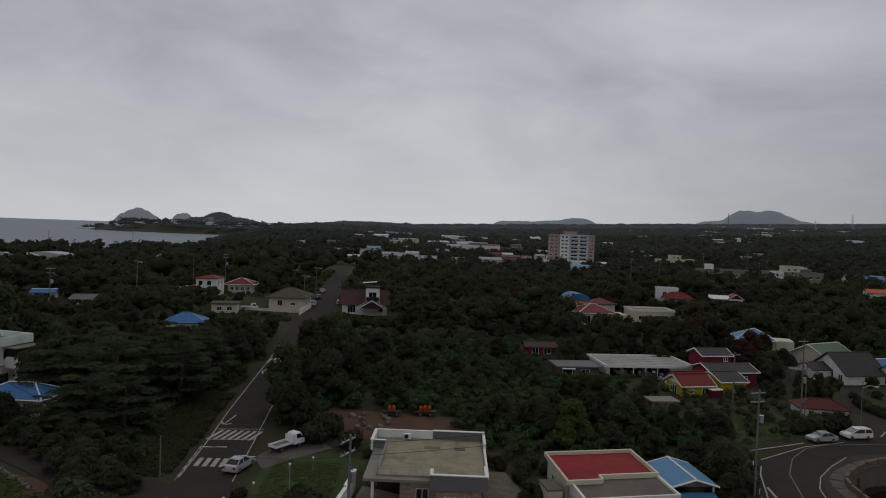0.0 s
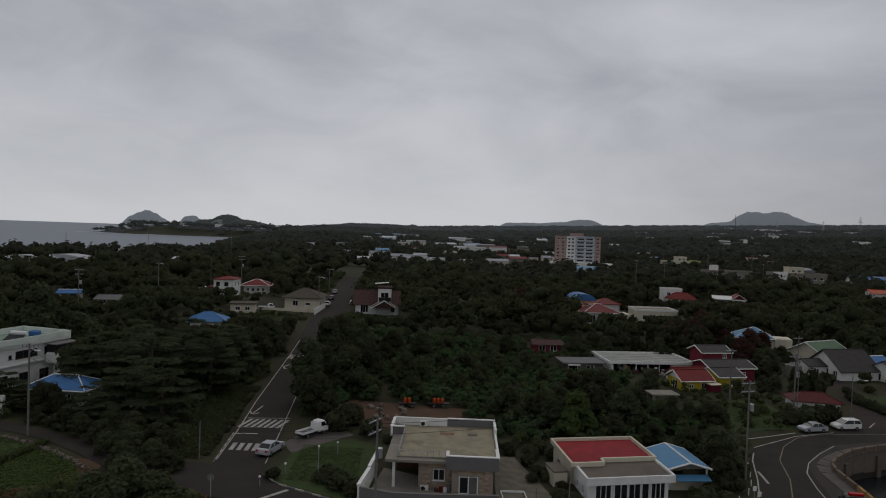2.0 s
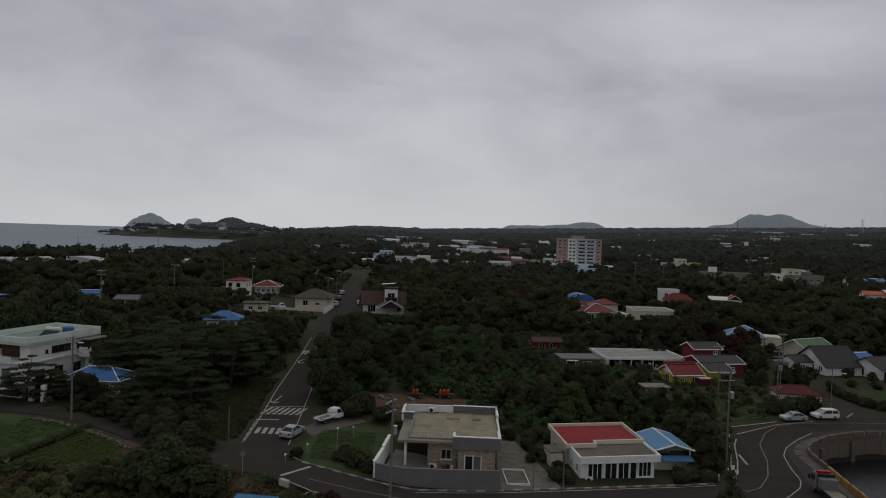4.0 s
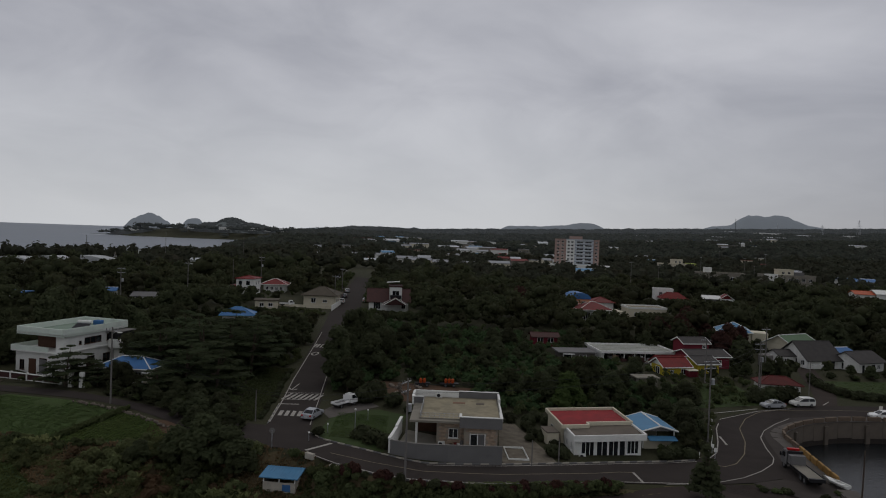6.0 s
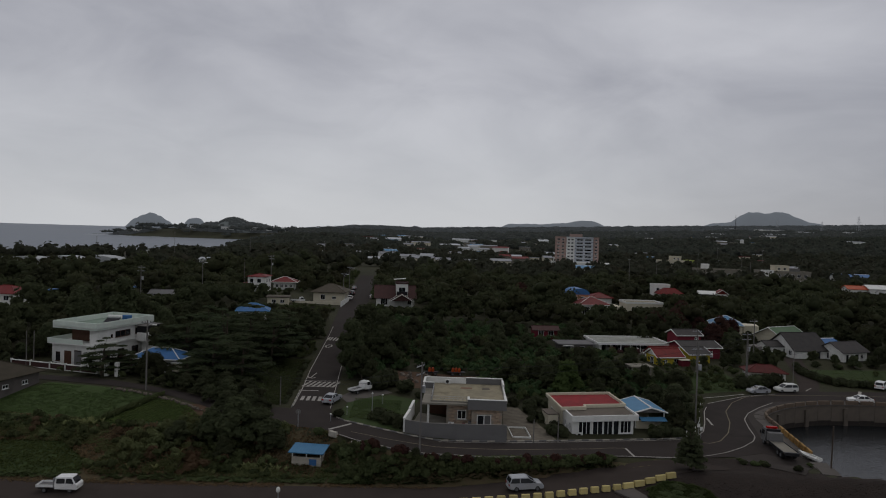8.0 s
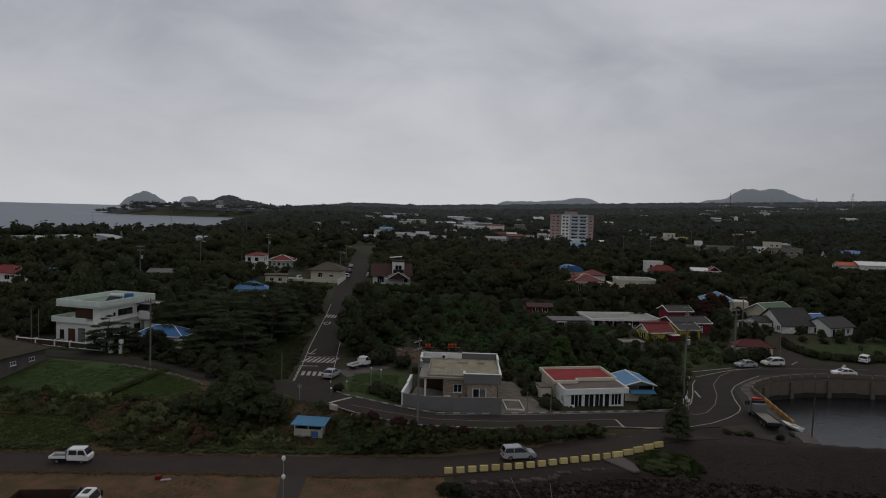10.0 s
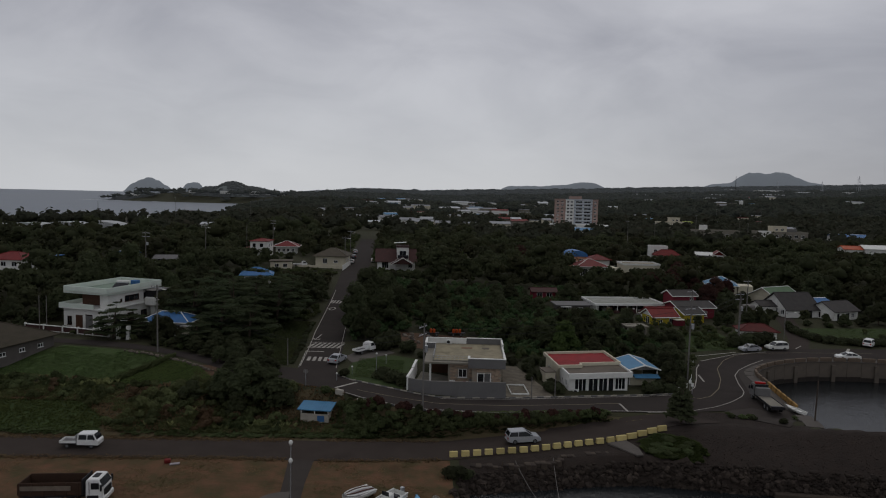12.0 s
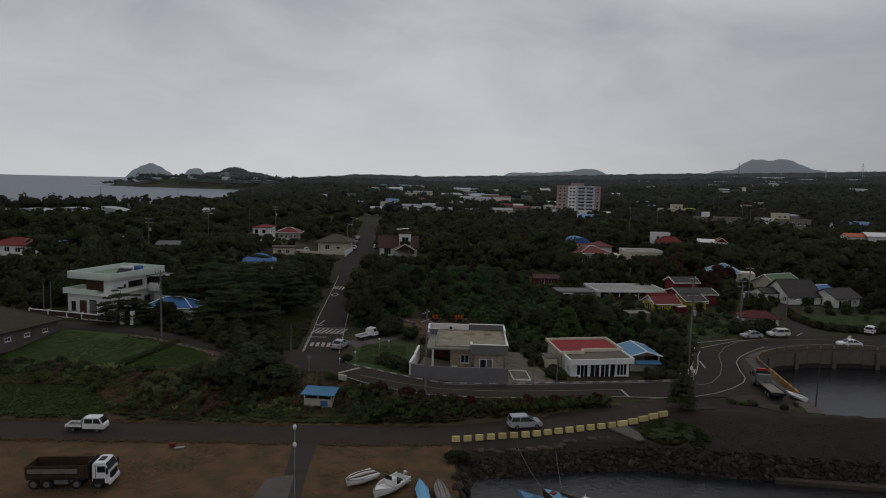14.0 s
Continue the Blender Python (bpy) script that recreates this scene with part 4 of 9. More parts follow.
skewed(rr, 0.085)
annex = thing("shed", "small cream outbuilding with a flat dark lid roof", "shed", 16.4, 95.3, 1.6, 8)
room(annex, 0, 1.5, 0, 2.6, 0, 2.0, CREAM)
part("roof", boxed(-0.1, 1.6, -0.1, 2.7, 2.0, 2.14), DARKCON, annex)
air_conditioner(20.0, 91.6, 1.55, 8)
gz = thing("gazebo", "open outbuilding under a bright blue gable roof with white edges", "gazebo", 31.3, 99.2, 1.5, 2)
for x, y in ((-2.1, -2.9), (2.1, -2.9), (2.1, 2.9), (-2.1, 2.9)):
    part("post", boxed(x - 0.08, x + 0.08, y - 0.08, y + 0.08, 0, 2.35), WHITE, gz)
gable(gz, -2.2, 2.2, -3.1, 3.1, 2.45, 0.62, CYANROOF, 0.25, "y", WHITE, POLE)
part("back_wall", boxed(-2.0, 2.0, 2.7, 2.85, 0, 2.4), CREAM, gz)
part("front_wall", boxed(-2.0, 2.0, -3.05, -2.95, 0, 1.3), CREAM, gz)
o = part("awning", boxed(-1.7, 2.1, -1.2, 0, 0, 0.08), CYANROOF, gz, "light blue sloping awning")
o.location, o.rotation_euler.x = (0, -3.05, 1.75), radians(14)

# the large white villa with two storeys
wh = thing("villa", "two-storey white villa with a pale green parapet and flat roof", "house", -57.95, 120.7, 3.7, -19)
wh.scale = (0.65, 1.018, 1.03)
room(wh, -14.5, -0.4, -0.4, 13, -1.1, 4.4, WHITE, [(1.3, 1.4, 1.5, 1.6, 2)], spaced(12, 3, 1.6, 1.7, 1.5), (), (), [(4.2, 0.3, 2.4, 3.0, 2), (7.6, 0.3, 2.4, 3.2, 2)], BROWNFRAME)
part("balcony_floor", boxed(-15.4, 0.1, -0.9, 13.0, 3.3, 3.5), WHITE, wh)
for x0, x1, y0, y1 in ((-15.4, -3.6, -0.9, -0.7), (-15.4, -15.2, -0.7, 8)):
    part("balcony_wall", boxed(x0, x1, y0, y1, 3.5, 4.25), PALEGREEN, wh)
room(wh, -12.4, -0.4, 2.6, 13, 3.5, 2.6, WHITE, [(1.0, 0.3, 3.0, 2.0, 2), (4.4, 0.1, 3.6, 2.3, 3)], [(0.5, 0.8, 0.5, 0.6, 1), (1.6, 0.7, 3.6, 1.1, 3), (6.4, 0.7, 1.8, 1.1, 2), (8.8, 0.4, 1.1, 1.6, 1)], (), (), (), BROWNFRAME)
wall(wh, (-3.4, 0.6), (-0.4, 0.6), 3.5, 2.6, WHITE)
wall(wh, (-0.4, 0.8), (-0.4, 2.6), 3.5, 2.6, WHITE)
# A dark brown panel paints the shade of the recessed terrace opening.
part("terrace_front", boxed(-12.3, -3.6, 2.42, 2.55, 3.55, 6.05), BROWNFRAME, wh, "dark brown panel standing for the shaded upper terrace recess")
for x0, x1, m in ((-10.2, -8.0, BROWNFRAME), (-6.8, -4.6, GREYPAINT)):
    part("door", boxed(x0, x1, -0.47, -0.405, -0.8, 2.2, 0.01), m, wh)
wroof = part("roof", boxed(-14.6, 0.3, -0.3, 13.6, 6.1, 6.3), WHITE, wh)
part("roof_deck", boxed(-14.3, 0.0, 0.0, 13.3, 6.3, 6.32), GREENDECK, wroof, "dull green roof coating")
for x0, x1, y0, y1 in ((-14.6, 0.3, -0.3, -0.05), (-14.6, 0.3, 13.35, 13.6), (-14.6, -14.35, -0.05, 13.35), (0.05, 0.3, -0.05, 13.35)):
    part("parapet", boxed(x0, x1, y0, y1, 5.95, 7.2, 0.02), PALEGREEN, wroof)
bal = part("corner_balcony", boxed(-0.2, 3.4, 9.2, 13.2, 2.7, 4.5, 0.3), WHITE, wh, "rounded white corner balcony")
part("balcony_glass", boxed(0.0, 3.2, 9.4, 13.0, 4.5, 5.7), DARKMETAL, bal)
part("balcony_roof", boxed(-0.3, 3.6, 9.0, 13.4, 5.7, 5.82), POLE, bal)
part("column", boxed(0.7, 2.4, 10.2, 12.2, -0.6, 2.7), WHITE, wh)
tank = thing("water_tank", "blue plastic water tank on the villa roof", "tank", -57.0, 130.4, 10.23, -19)
tank.scale = (0.75, 0.75, 0.85)
part("tank_body", boxed(-0.9, 0.9, -0.8, 0.8, 0.15, 1.4, 0.15), BLUEROOF, tank)
part("tank_base", boxed(-0.8, 0.8, -0.7, 0.7, 0, 0.15), CONCRETE, tank)
junk = thing("solar_heater", "solar water heater with a white cylinder on the villa roof", "solar heater", -58.7, 128.8, 10.23, -10)
bm = bmesh.new()
rod(bm, (-1.3, 0.3, 1.05), (1.3, 0.3, 1.05), 0.28, n=14)
part("cylinder", bm, WHITE, junk)
o = part("collector", boxed(-1.3, 1.3, -1.5, 0.1, 0.0, 0.08), DARKMETAL, junk)
o.rotation_euler.x = radians(28)
o.location.z = 0.75
part("stand", boxed(-1.2, 1.2, -0.1, 0.1, 0, 0.95), STEEL, junk)
for a, b in (((-70.5, 117.4), (-63, 115.2)), ((-63, 115.2), (-54.0, 112.2))):
    d = Vector(b) - Vector(a)
    o = part("garden_wall", boxed(0, d.length, 0, 0.2, 0, 0.95), BROWNTILE)
    o.matrix_basis = pose(a[0], a[1], 4.2, 0, 0, math.degrees(math.atan2(d.y, d.x)))
    tagged(o, "low dark panelled garden wall with white rails before the villa", "wall", "garden walls", "structure")
    part("coping", boxed(0, d.length, -0.05, 0.25, 0.95, 1.05), WHITE, o)
    part("bottom_rail", boxed(0, d.length, -0.05, -0.004, 0.02, 0.14), WHITE, o)
    n = int(d.length / 3)
    for i in range(n + 1):
        part("pier", boxed(i * d.length / n - 0.12, i * d.length / n + 0.12, -0.08, 0.28, 0, 1.2), WHITE, o)
for x, y in ((-51.9, 111.2), (-50.2, 111.0)):
    o = part("gate_pier", boxed(-0.3, 0.3, -0.3, 0.3, 0, 2.3, 0.03), WHITE)
    tagged(place(o, x, y, 4.1), "square white gate pier at the villa entrance", "gate pier", "gate piers")

# the grey hall beside the field
hall = thing("hall", "long grey rendered hall with an olive hipped roof", "house", -66, 101.5, 3.0, -17)
part("plank_panel", boxed(3.0, 4.8, -6.06, -6.01, 0.0, 2.8), WOOD, hall)
room(hall, -10, 5, -6, 6, 0, 2.9, BLOCK, spaced(15, 4, 1.0, 1.6, 0.55), spaced(12, 3, 1.0, 1.5, 0.6), (), ())
hip(hall, -10, 5, -6, 6, 2.9, 2.9, HALLROOF, 0.6, HALLROOF)

# the cottage with the blue roof by the lane
cot = thing("cottage", "cottage under a bright blue roof half hidden by trees", "house", -45.2, 116.6, 4.1, -6)
cot.scale = (0.86, 0.9, 1)
room(cot, -4.5, 4.5, -2.6, 2.6, 0, 2.3, WHITE, spaced(9, 3, 1.1, 0.8, 1.1))
hip(cot, -4.5, 4.5, -2.6, 2.6, 2.3, 1.4, BLUEROOF, 0.7, WHITE)
part("lean_to_roof", boxed(3.6, 6.0, -3.6, -1.2, 1.9, 2.05), WHITE, cot)
part("lean_to_wall", boxed(3.8, 5.8, -3.2, -1.6, 0, 1.9), CREAM, cot)

# the block hut with the blue sheet roof below the road
hut = thing("hut", "open block hut with a bright blue sheet roof", "hut", -15.1, 83.3, 0.4, -9)
hut.scale = (0.9, 0.75, 1.0)
part("wall", boxed(-2.1, 1.9, -1.5, -1.35, 0, 1.15), BARRIERWHITE, hut)
part("wall", boxed(1.75, 1.9, -1.35, 1.3, 0, 1.15), BARRIERWHITE, hut)
part("wall", boxed(-2.1, -1.95, -1.35, 1.3, 0, 1.15), POLE, hut)
part("wall", boxed(-1.95, 1.75, 1.15, 1.3, 0, 1.7), BLOCK, hut)
part("panel", boxed(0.3, 1.3, -1.53, -1.5, 0.2, 0.95), BLUEROOF, hut, "blue painted panel")
for x in (-2.02, -0.1, 1.82):
    part("post", boxed(x - 0.06, x + 0.06, -1.48, -1.36, 1.15, 1.75), WHITE, hut)
o = part("roof", boxed(-2.5, 2.3, -1.9, 1.7, 0, 0.1), CYANROOF, hut)
o.location.z, o.rotation_euler.x = 1.8, radians(5)
ribs = bmesh.new()
for i in range(13):
    box(ribs, -2.45 + i * 0.39, -2.38 + i * 0.39, -1.9, 1.7, 0.1, 0.14)
part("rib", ribs, CYANROOF, o)

# the long flat-roofed store and its neighbour
store = thing("store", "long low store with a pale flat roof and open dark front", "house", 40.0, 152.0, 1.9, 2.7)
store.scale = (1, 0.78, 1)
PALEDECK = mat("weathered_pale_roof", (0.36, 0.37, 0.33), (0.22, 0.225, 0.2), 0.85, 2.0, 4, 0.2, 0.01, stain=0.7)
part("floor_slab", boxed(0, 16.5, 0, 13, -0.2, 0.02), DARKCON, store)
wall(store, (0, 7.5), (16.5, 7.5), 0, 2.5, BLOCK, spaced(16.5, 4, 2.2, 0.3, 1.9, 2))
part("wall", boxed(0, 0.2, 0, 13, 0, 2.5), WHITE, store)
wall(store, (16.5, 0), (16.5, 13), 0, 2.5, WHITE, spaced(13, 3, 1.4, 0.9, 1.0))
part("wall", boxed(0.2, 16.2, 12.8, 13, 0, 2.5), WHITE, store)
for i in range(6):
    part("post", boxed(0.3 + i * 2.35, 0.5 + i * 2.35, 0.0, 0.2, 0, 2.5), WHITE, store)
part("wall", boxed(12.4, 16.3, 0, 0.2, 0, 2.5), WHITE, store)
flat_roof(store, 0, 16.5, 0, 13, 2.5, PALEDECK, WHITE, 0.3, 0.25, 0.5)
for i in range(5):
    part("roof_seam", boxed(-0.2, 16.7, 1.6 + i * 2.3, 1.7 + i * 2.3, 2.7, 2.74), CONCRETE, store)
clutter_rnd = random.Random(21)
for i in range(22):
    w, h = clutter_rnd.uniform(0.25, 0.7), clutter_rnd.uniform(0.25, 0.9)
    x, y = clutter_rnd.uniform(41, 51), clutter_rnd.uniform(149.4, 154)
    bx = part("crate", boxed(-w, w, -w * 0.6, w * 0.6, 0, h, 0.04), clutter_rnd.choice((WOOD, GREYPAINT, CONCRETE, BROWNTILE, FRAME)))
    tagged(place(bx, x, y, ground_z(x, y) + (0.05 if y < 151.5 else 0.35), clutter_rnd.uniform(0, 90)), "worn storage crate heaped before the open store", "crate", "store crates")
small = thing("store", "small flat-roofed block store with two dark doors", "house", 31.2, 152.0, 1.9, 3)
room(small, 0, 7.4, 0, 5, 0, 2.3, BLOCK, (), (), (), (), [(0.4, 0.05, 1.9, 2.0, 1), (4.0, 0.4, 1.6, 1.5, 2)])
part("roof", boxed(-0.8, 7.8, -0.5, 5.4, 2.3, 2.55), GREYPAINT, small)
part("canopy", boxed(0.2, 2.6, -1.1, -0.5, 2.1, 2.2), WHITE, small)
porch = thing("porch", "small concrete porch with square pillars and a flat lid", "shelter", 40.2, 130, 1.8, 3)
for x, y in ((0, 0), (2.2, 0), (3.6, 0), (0, 2.2), (3.6, 2.2)):
    part("pillar", boxed(x, x + 0.35, y, y + 0.35, 0, 1.9), CONCRETE, porch)
part("roof", boxed(-0.3, 4.3, -0.3, 2.9, 1.9, 2.1), CONCRETE, porch)

# the yellow cottage and the maroon house behind it
yc = thing("cottage", "bright yellow cottage with a red tiled roof", "house", 48.8, 139.3, 1.9, 10)
yc.scale = (0.84, 1, 1)
room(yc, 0, 7.0, 0, 4.6, 0, 2.3, YELLOW, [(1.8, 0.9, 0.9, 0.7, 2), (4.6, 0.7, 1.2, 1.1, 2)], (), (), [(1.5, 0.2, 1.4, 1.8, 2)])
gable(yc, 0, 7.0, 0, 4.6, 2.3, 1.25, REDTILE, 0.5, "x", WHITE, WHITE)
part("lean_to", boxed(5.6, 8.0, -1.6, -0.05, 0, 1.7), MAROON, yc)
part("lean_to_roof", boxed(5.4, 8.2, -1.8, -0.05, 1.7, 1.82), CREAM, yc)
yh = thing("cottage", "yellow wing with a dark shingled gable roof", "house", 56.7, 141.7, 1.9, 8)
yh.scale = (0.86, 1, 1)
room(yh, 0, 5.6, 0, 6, 0, 2.6, YELLOW, [(2.6, 1.0, 1.0, 0.9, 2)])
gable(yh, 0, 5.6, 0, 6, 2.5, 1.0, DARKTILE, 0.4, "x", WHITE, YELLOW)
room(yh, -9.0, -2.0, 1.0, 5.0, 0, 2.4, WHITE)
gable(yh, -9.0, -2.0, 1.0, 5.0, 2.4, 1.2, REDTILE, 0.4, "x", None, WHITE)
mh = thing("house", "maroon timber house with dark gable roofs and white fascias", "house", 57.0, 145.8, 1.9, 8)
room(mh, 0, 9, 0, 6, 0, 3.2, MAROON, [(5.6, 1.2, 1.6, 1.3, 2)])
gable(mh, 0, 9, 0, 6, 3.2, 1.0, DARKTILE, 0.4, "x", WHITE, MAROON)
room(mh, 2.6, 8.6, 7.0, 11.5, 0, 4.9, MAROON, [(4.4, 3.8, 0.9, 0.7, 2)])
gable(mh, 2.6, 8.6, 7.0, 11.5, 4.9, 0.95, DARKTILE, 0.4, "x", WHITE, MAROON)
deck = part("terrace", boxed(9.2, 13.5, -0.5, 4, -0.2, 0.7), WOOD, mh)

# the red-roofed cottage under the poles, the white gabled house and its neighbours
rc = thing("cottage", "low cottage with a long red tiled roof behind bushes", "house", 63.2, 129.4, 1.7, -12)
rc.scale = (0.8, 0.8, 0.9)
room(rc, 0, 8.6, 0, 5, 0, 1.9, WHITE, spaced(8.6, 3, 1.0, 0.6, 1.0))
hip(rc, 0, 8.6, 0, 5, 1.9, 1.3, mat("dull_red_tiles", (0.105, 0.02, 0.018), (0.06, 0.016, 0.014), 0.7, 1.2, 5, 0.5, 0.03), 0.6)
wg = thing("house", "white house with a steep dark shingled gable roof", "house", 84.2, 149.0, 2.4, 8)
wg.scale = (0.9, 0.9, 0.95)
room(wg, 0, 9.5, 0, 10, 0, 2.4, WHITE, [(5.2, 0.2, 2.4, 1.9, 2)], spaced(10, 2, 1.3, 0.9, 1.2), (), [(2.2, 0.9, 0.7, 1.3, 1), (5.6, 0.9, 0.7, 1.3, 1), (7.6, 0.9, 1.2, 1.2, 2)])
gable(wg, 0, 9.5, 0, 10, 2.4, 3.4, DARKTILE, 0.5, "x", DARKTILE, WHITE)
room(wg, -4.6, -0.05, 4, 8.5, 0, 2.6, WHITE, [(1.4, 0.9, 1.2, 1.1, 2)])
gable(wg, -4.6, -0.05, 4, 8.5, 2.6, 1.0, DARKTILE, 0.4, "x", None, WHITE)
for i in range(6):
    part("step", boxed(9.6 + i * 0.3, 9.9 + i * 0.3, -1.0, 1.6, -1.2 + 0.05 * i, 1.0 - i * 0.18), CONCRETE, wg)
wg2 = thing("house", "small white house with a dark hipped gable roof", "house", 93.9, 146.4, 2.2, 19)
wg2.scale = (0.85, 0.85, 0.9)
room(wg2, 0, 9, 0, 7.5, 0, 2.9, WHITE, [(1.0, 0.3, 1.1, 2.0, 1), (4.4, 0.3, 1.5, 2.0, 1), (6.6, 1.0, 1.0, 1.1, 2)], (), (), [(2.2, 0.6, 1.0, 1.6, 1)])
gable(wg2, 0, 9, 0, 7.5, 2.9, 1.9, DARKTILE, 0.6, "x", None, WHITE)
bs = thing("shed", "grey shed with a blue sheet roof", "shed", 93, 152.5, 2.4, 15)
room(bs, 0, 6, 0, 6, 0, 2.8, GREYPAINT)
gable(bs, 0, 6, 0, 6, 2.8, 1.1, BLUEROOF, 0.4)
gr = thing("house", "cream house with a dull green hipped roof", "house", 88.2, 160.5, 2.6, 24)
room(gr, 0, 9, 0, 8, 0, 2.9, CREAM, spaced(9, 2, 1.4, 0.9, 1.2))
gable(gr, 0, 9, 0, 8, 2.9, 2.1, GREENROOF, 0.6, "x", WHITE, CREAM)
bh = thing("house", "cream house with a bright blue hipped roof and white ridges", "house", 76.8, 175.1, 3.5, -20)
bh.scale = (0.8, 0.8, 0.95)
room(bh, 0, 9.6, 0, 9, 0, 3.4, CREAM, spaced(9.6, 3, 1.4, 1.2, 1.2))
hip(bh, 0, 9.6, 0, 9, 3.4, 2.2, CYANROOF, 0.6, WHITE)
part("side_block", boxed(9.9, 14.5, 0.5, 7, 0, 3.6), CREAM, bh)
tankb = thing("water_tank", "pale round water tank on a low base", "tank", 76.5, 152.0, 2.4)
bm = bmesh.new()
rod(bm, (0, 0, 0), (0, 0, 2.6), 1.5, n=18)
rod(bm, (0, 0, 2.6), (0, 0, 2.95), 1.55, 0.2, 18)
part("tank_body", bm, POLE, tankb)

# houses up the street
oh = thing("house", "cream bungalow with an olive hipped roof beside the street", "house", -33.4, 206.9, 6.3, -4)
oh.scale = (0.86, 1, 1)
room(oh, 0, 10.8, 0, 9, 0, 3.2, CREAM, [(2.6, 1.0, 1.6, 1.5, 2), (6.6, 1.2, 1.5, 0.8, 2)], spaced(9, 2, 1.4, 1.0, 1.2))
hip(oh, 0, 10.8, 0, 9, 3.2, 2.2, OLIVETILE, 1.0)
part("terrace_wall", boxed(-8, 11.4, -4.2, -4.0, -1.5, 0.8), CREAM, oh)
part("drive_wall", boxed(11.4, 11.6, -8, 6, -1.5, 1.4), WHITE, oh)
th = thing("house", "two-storey house with maroon roofs, white walls and a dark porch gable", "house", -14.1, 205.6, 5.6, 3)
th.scale = (0.86, 1, 1)
room(th, 0, 13.6, 0, 8, 0, 3.2, WHITE, [(1.6, 0.6, 2.4, 2.0, 3), (10.4, 0.8, 2.2, 1.7, 3)])
gable(th, 0, 13.6, 0, 8, 3.2, 3.0, BROWNTILE, 0.8, "x", None, WHITE)
room(th, 7.0, 11.2, -0.9, 5, 0, 7.2, WHITE, [(0.9, 4.2, 2.4, 2.0, 2)])
part("balcony", boxed(7.2, 11.0, -2.0, -0.95, 3.9, 4.9), DARKMETAL, th, "dark balcony rail")
flat_roof(th, 7.0, 11.2, -0.9, 5, 7.2, DARKTILE, BROWNTILE, 0.3)
gable(th, 5.2, 12.6, -5.2, -1.5, 2.4, 1.9, BROWNTILE, 0.4, "y", WHITE, BROWNTILE)
for x in (5.4, 12.2):
    part("porch_post", boxed(x, x + 0.25, -5.0, -4.75, 0, 2.4), WHITE, th)
o = part("roof_sail", boxed(6.6, 11.0, 0.2, 2.2, 0, 0.12), WHITE, th, "white sheet on the roof")
o.location.z, o.rotation_euler.y = 7.95, radians(-4)
o.location.x = -0.6
rh = thing("house", "two-storey white house with a red flat roof edge", "house", -58.2, 226.2, 7.0, -4)
rh.scale = (0.88, 1, 1)
room(rh, 0, 6.6, 0, 7, 0, 5.2, WHITE, [(0.8, 3.2, 1.4, 1.4, 1), (3.6, 3.2, 1.5, 1.4, 1), (1.0, 0.9, 1.4, 1.0, 2), (3.8, 0.7, 1.5, 1.2, 2)], spaced(7, 2, 1.2, 3.2, 1.2))
hip(rh, 0, 6.6, 0, 7, 5.2, 0.8, REDTILE, 0.4)
part("side_wing", boxed(-5.8, -0.05, 0.5, 6, 0, 2.5), WHITE, rh)
part("side_wing_roof", boxed(-2.6, -0.05, 0.3, 6.2, 2.5, 3.0), REDTILE, rh)
rh2 = thing("house", "white bungalow with a curling red tiled roof", "house", -51.6, 236, 7.2, 3)
room(rh2, 0, 7.0, 0, 6, 0, 2.6, WHITE, spaced(7.0, 4, 0.9, 0.8, 1.1))
hip(rh2, 0, 7.0, 0, 6, 2.6, 1.7, REDTILE, 1.2, WHITE)
bl = thing("cottage", "cottage with a bright blue tiled roof among trees", "house", -46.4, 169.5, 5.2, 10)
room(bl, 0, 6.8, 0, 5.5, 0, 2.5, WHITE, spaced(6.8, 3, 1.0, 0.8, 1.0))
hip(bl, 0, 6.8, 0, 5.5, 2.5, 1.7, BLUEROOF, 0.8, CYANROOF)
be = thing("shed", "low cream shed with a mossy flat roof", "shed", -45, 196, 6.2, 8)
room(be, 0, 6, 0, 5, 0, 2.4, CREAM, spaced(6, 2, 1.2, 0.8, 1.0))
part("roof", boxed(-0.4, 6.4, -0.4, 5.4, 2.4, 2.65), OLIVETILE, be)

# houses in the middle distance
ro = thing("house", "orange and blue domed house behind a red-roofed wing", "house", 48.1, 208.5, 4.3, 2)
room(ro, 2.0, 11.2, 0, 8, 0, 3.2, WHITE, spaced(9.2, 3, 2.2, 0.4, 2.2, 3))
hip(ro, 2.0, 11.2, 0, 8, 3.2, 2.1, REDTILE, 1.0, WHITE)
room(ro, 1.4, 7.6, 10, 17, 0, 5.6, mat("peach_paint", (0.62, 0.3, 0.17), (0.5, 0.25, 0.15), 0.75, 2, 8, 0.15, 0.004), spaced(6.2, 2, 1.4, 3.9, 1.0))
bm = bmesh.new()
for i in range(9):
    a = math.pi * i / 8
    for y in (9.6, 17.4):
        bm.verts.new((4.5 - 3.5 * math.cos(a), y, 5.6 + 2.0 * math.sin(a)))
bm.verts.ensure_lookup_table()
for i in range(8):
    bm.faces.new((bm.verts[2 * i], bm.verts[2 * i + 1], bm.verts[2 * i + 3], bm.verts[2 * i + 2]))
bm.faces.new([bm.verts[2 * i] for i in range(9)])
bm.faces.new([bm.verts[2 * i + 1] for i in range(9)])
bmesh.ops.recalc_face_normals(bm, faces=bm.faces)
part("vault", bm, BLUEROOF, ro, "blue barrel-vaulted roof")
part("side_wing", boxed(11.8, 15.6, 1, 7, 0, 2.9), CREAM, ro)
wl_ = thing("house", "long cream flat-roofed house among trees", "house", 66.5, 214, 4.5, -2)
room(wl_, 0, 12, 0, 8, 0, 3.3, CREAM, spaced(12, 3, 1.6, 0.9, 1.3))
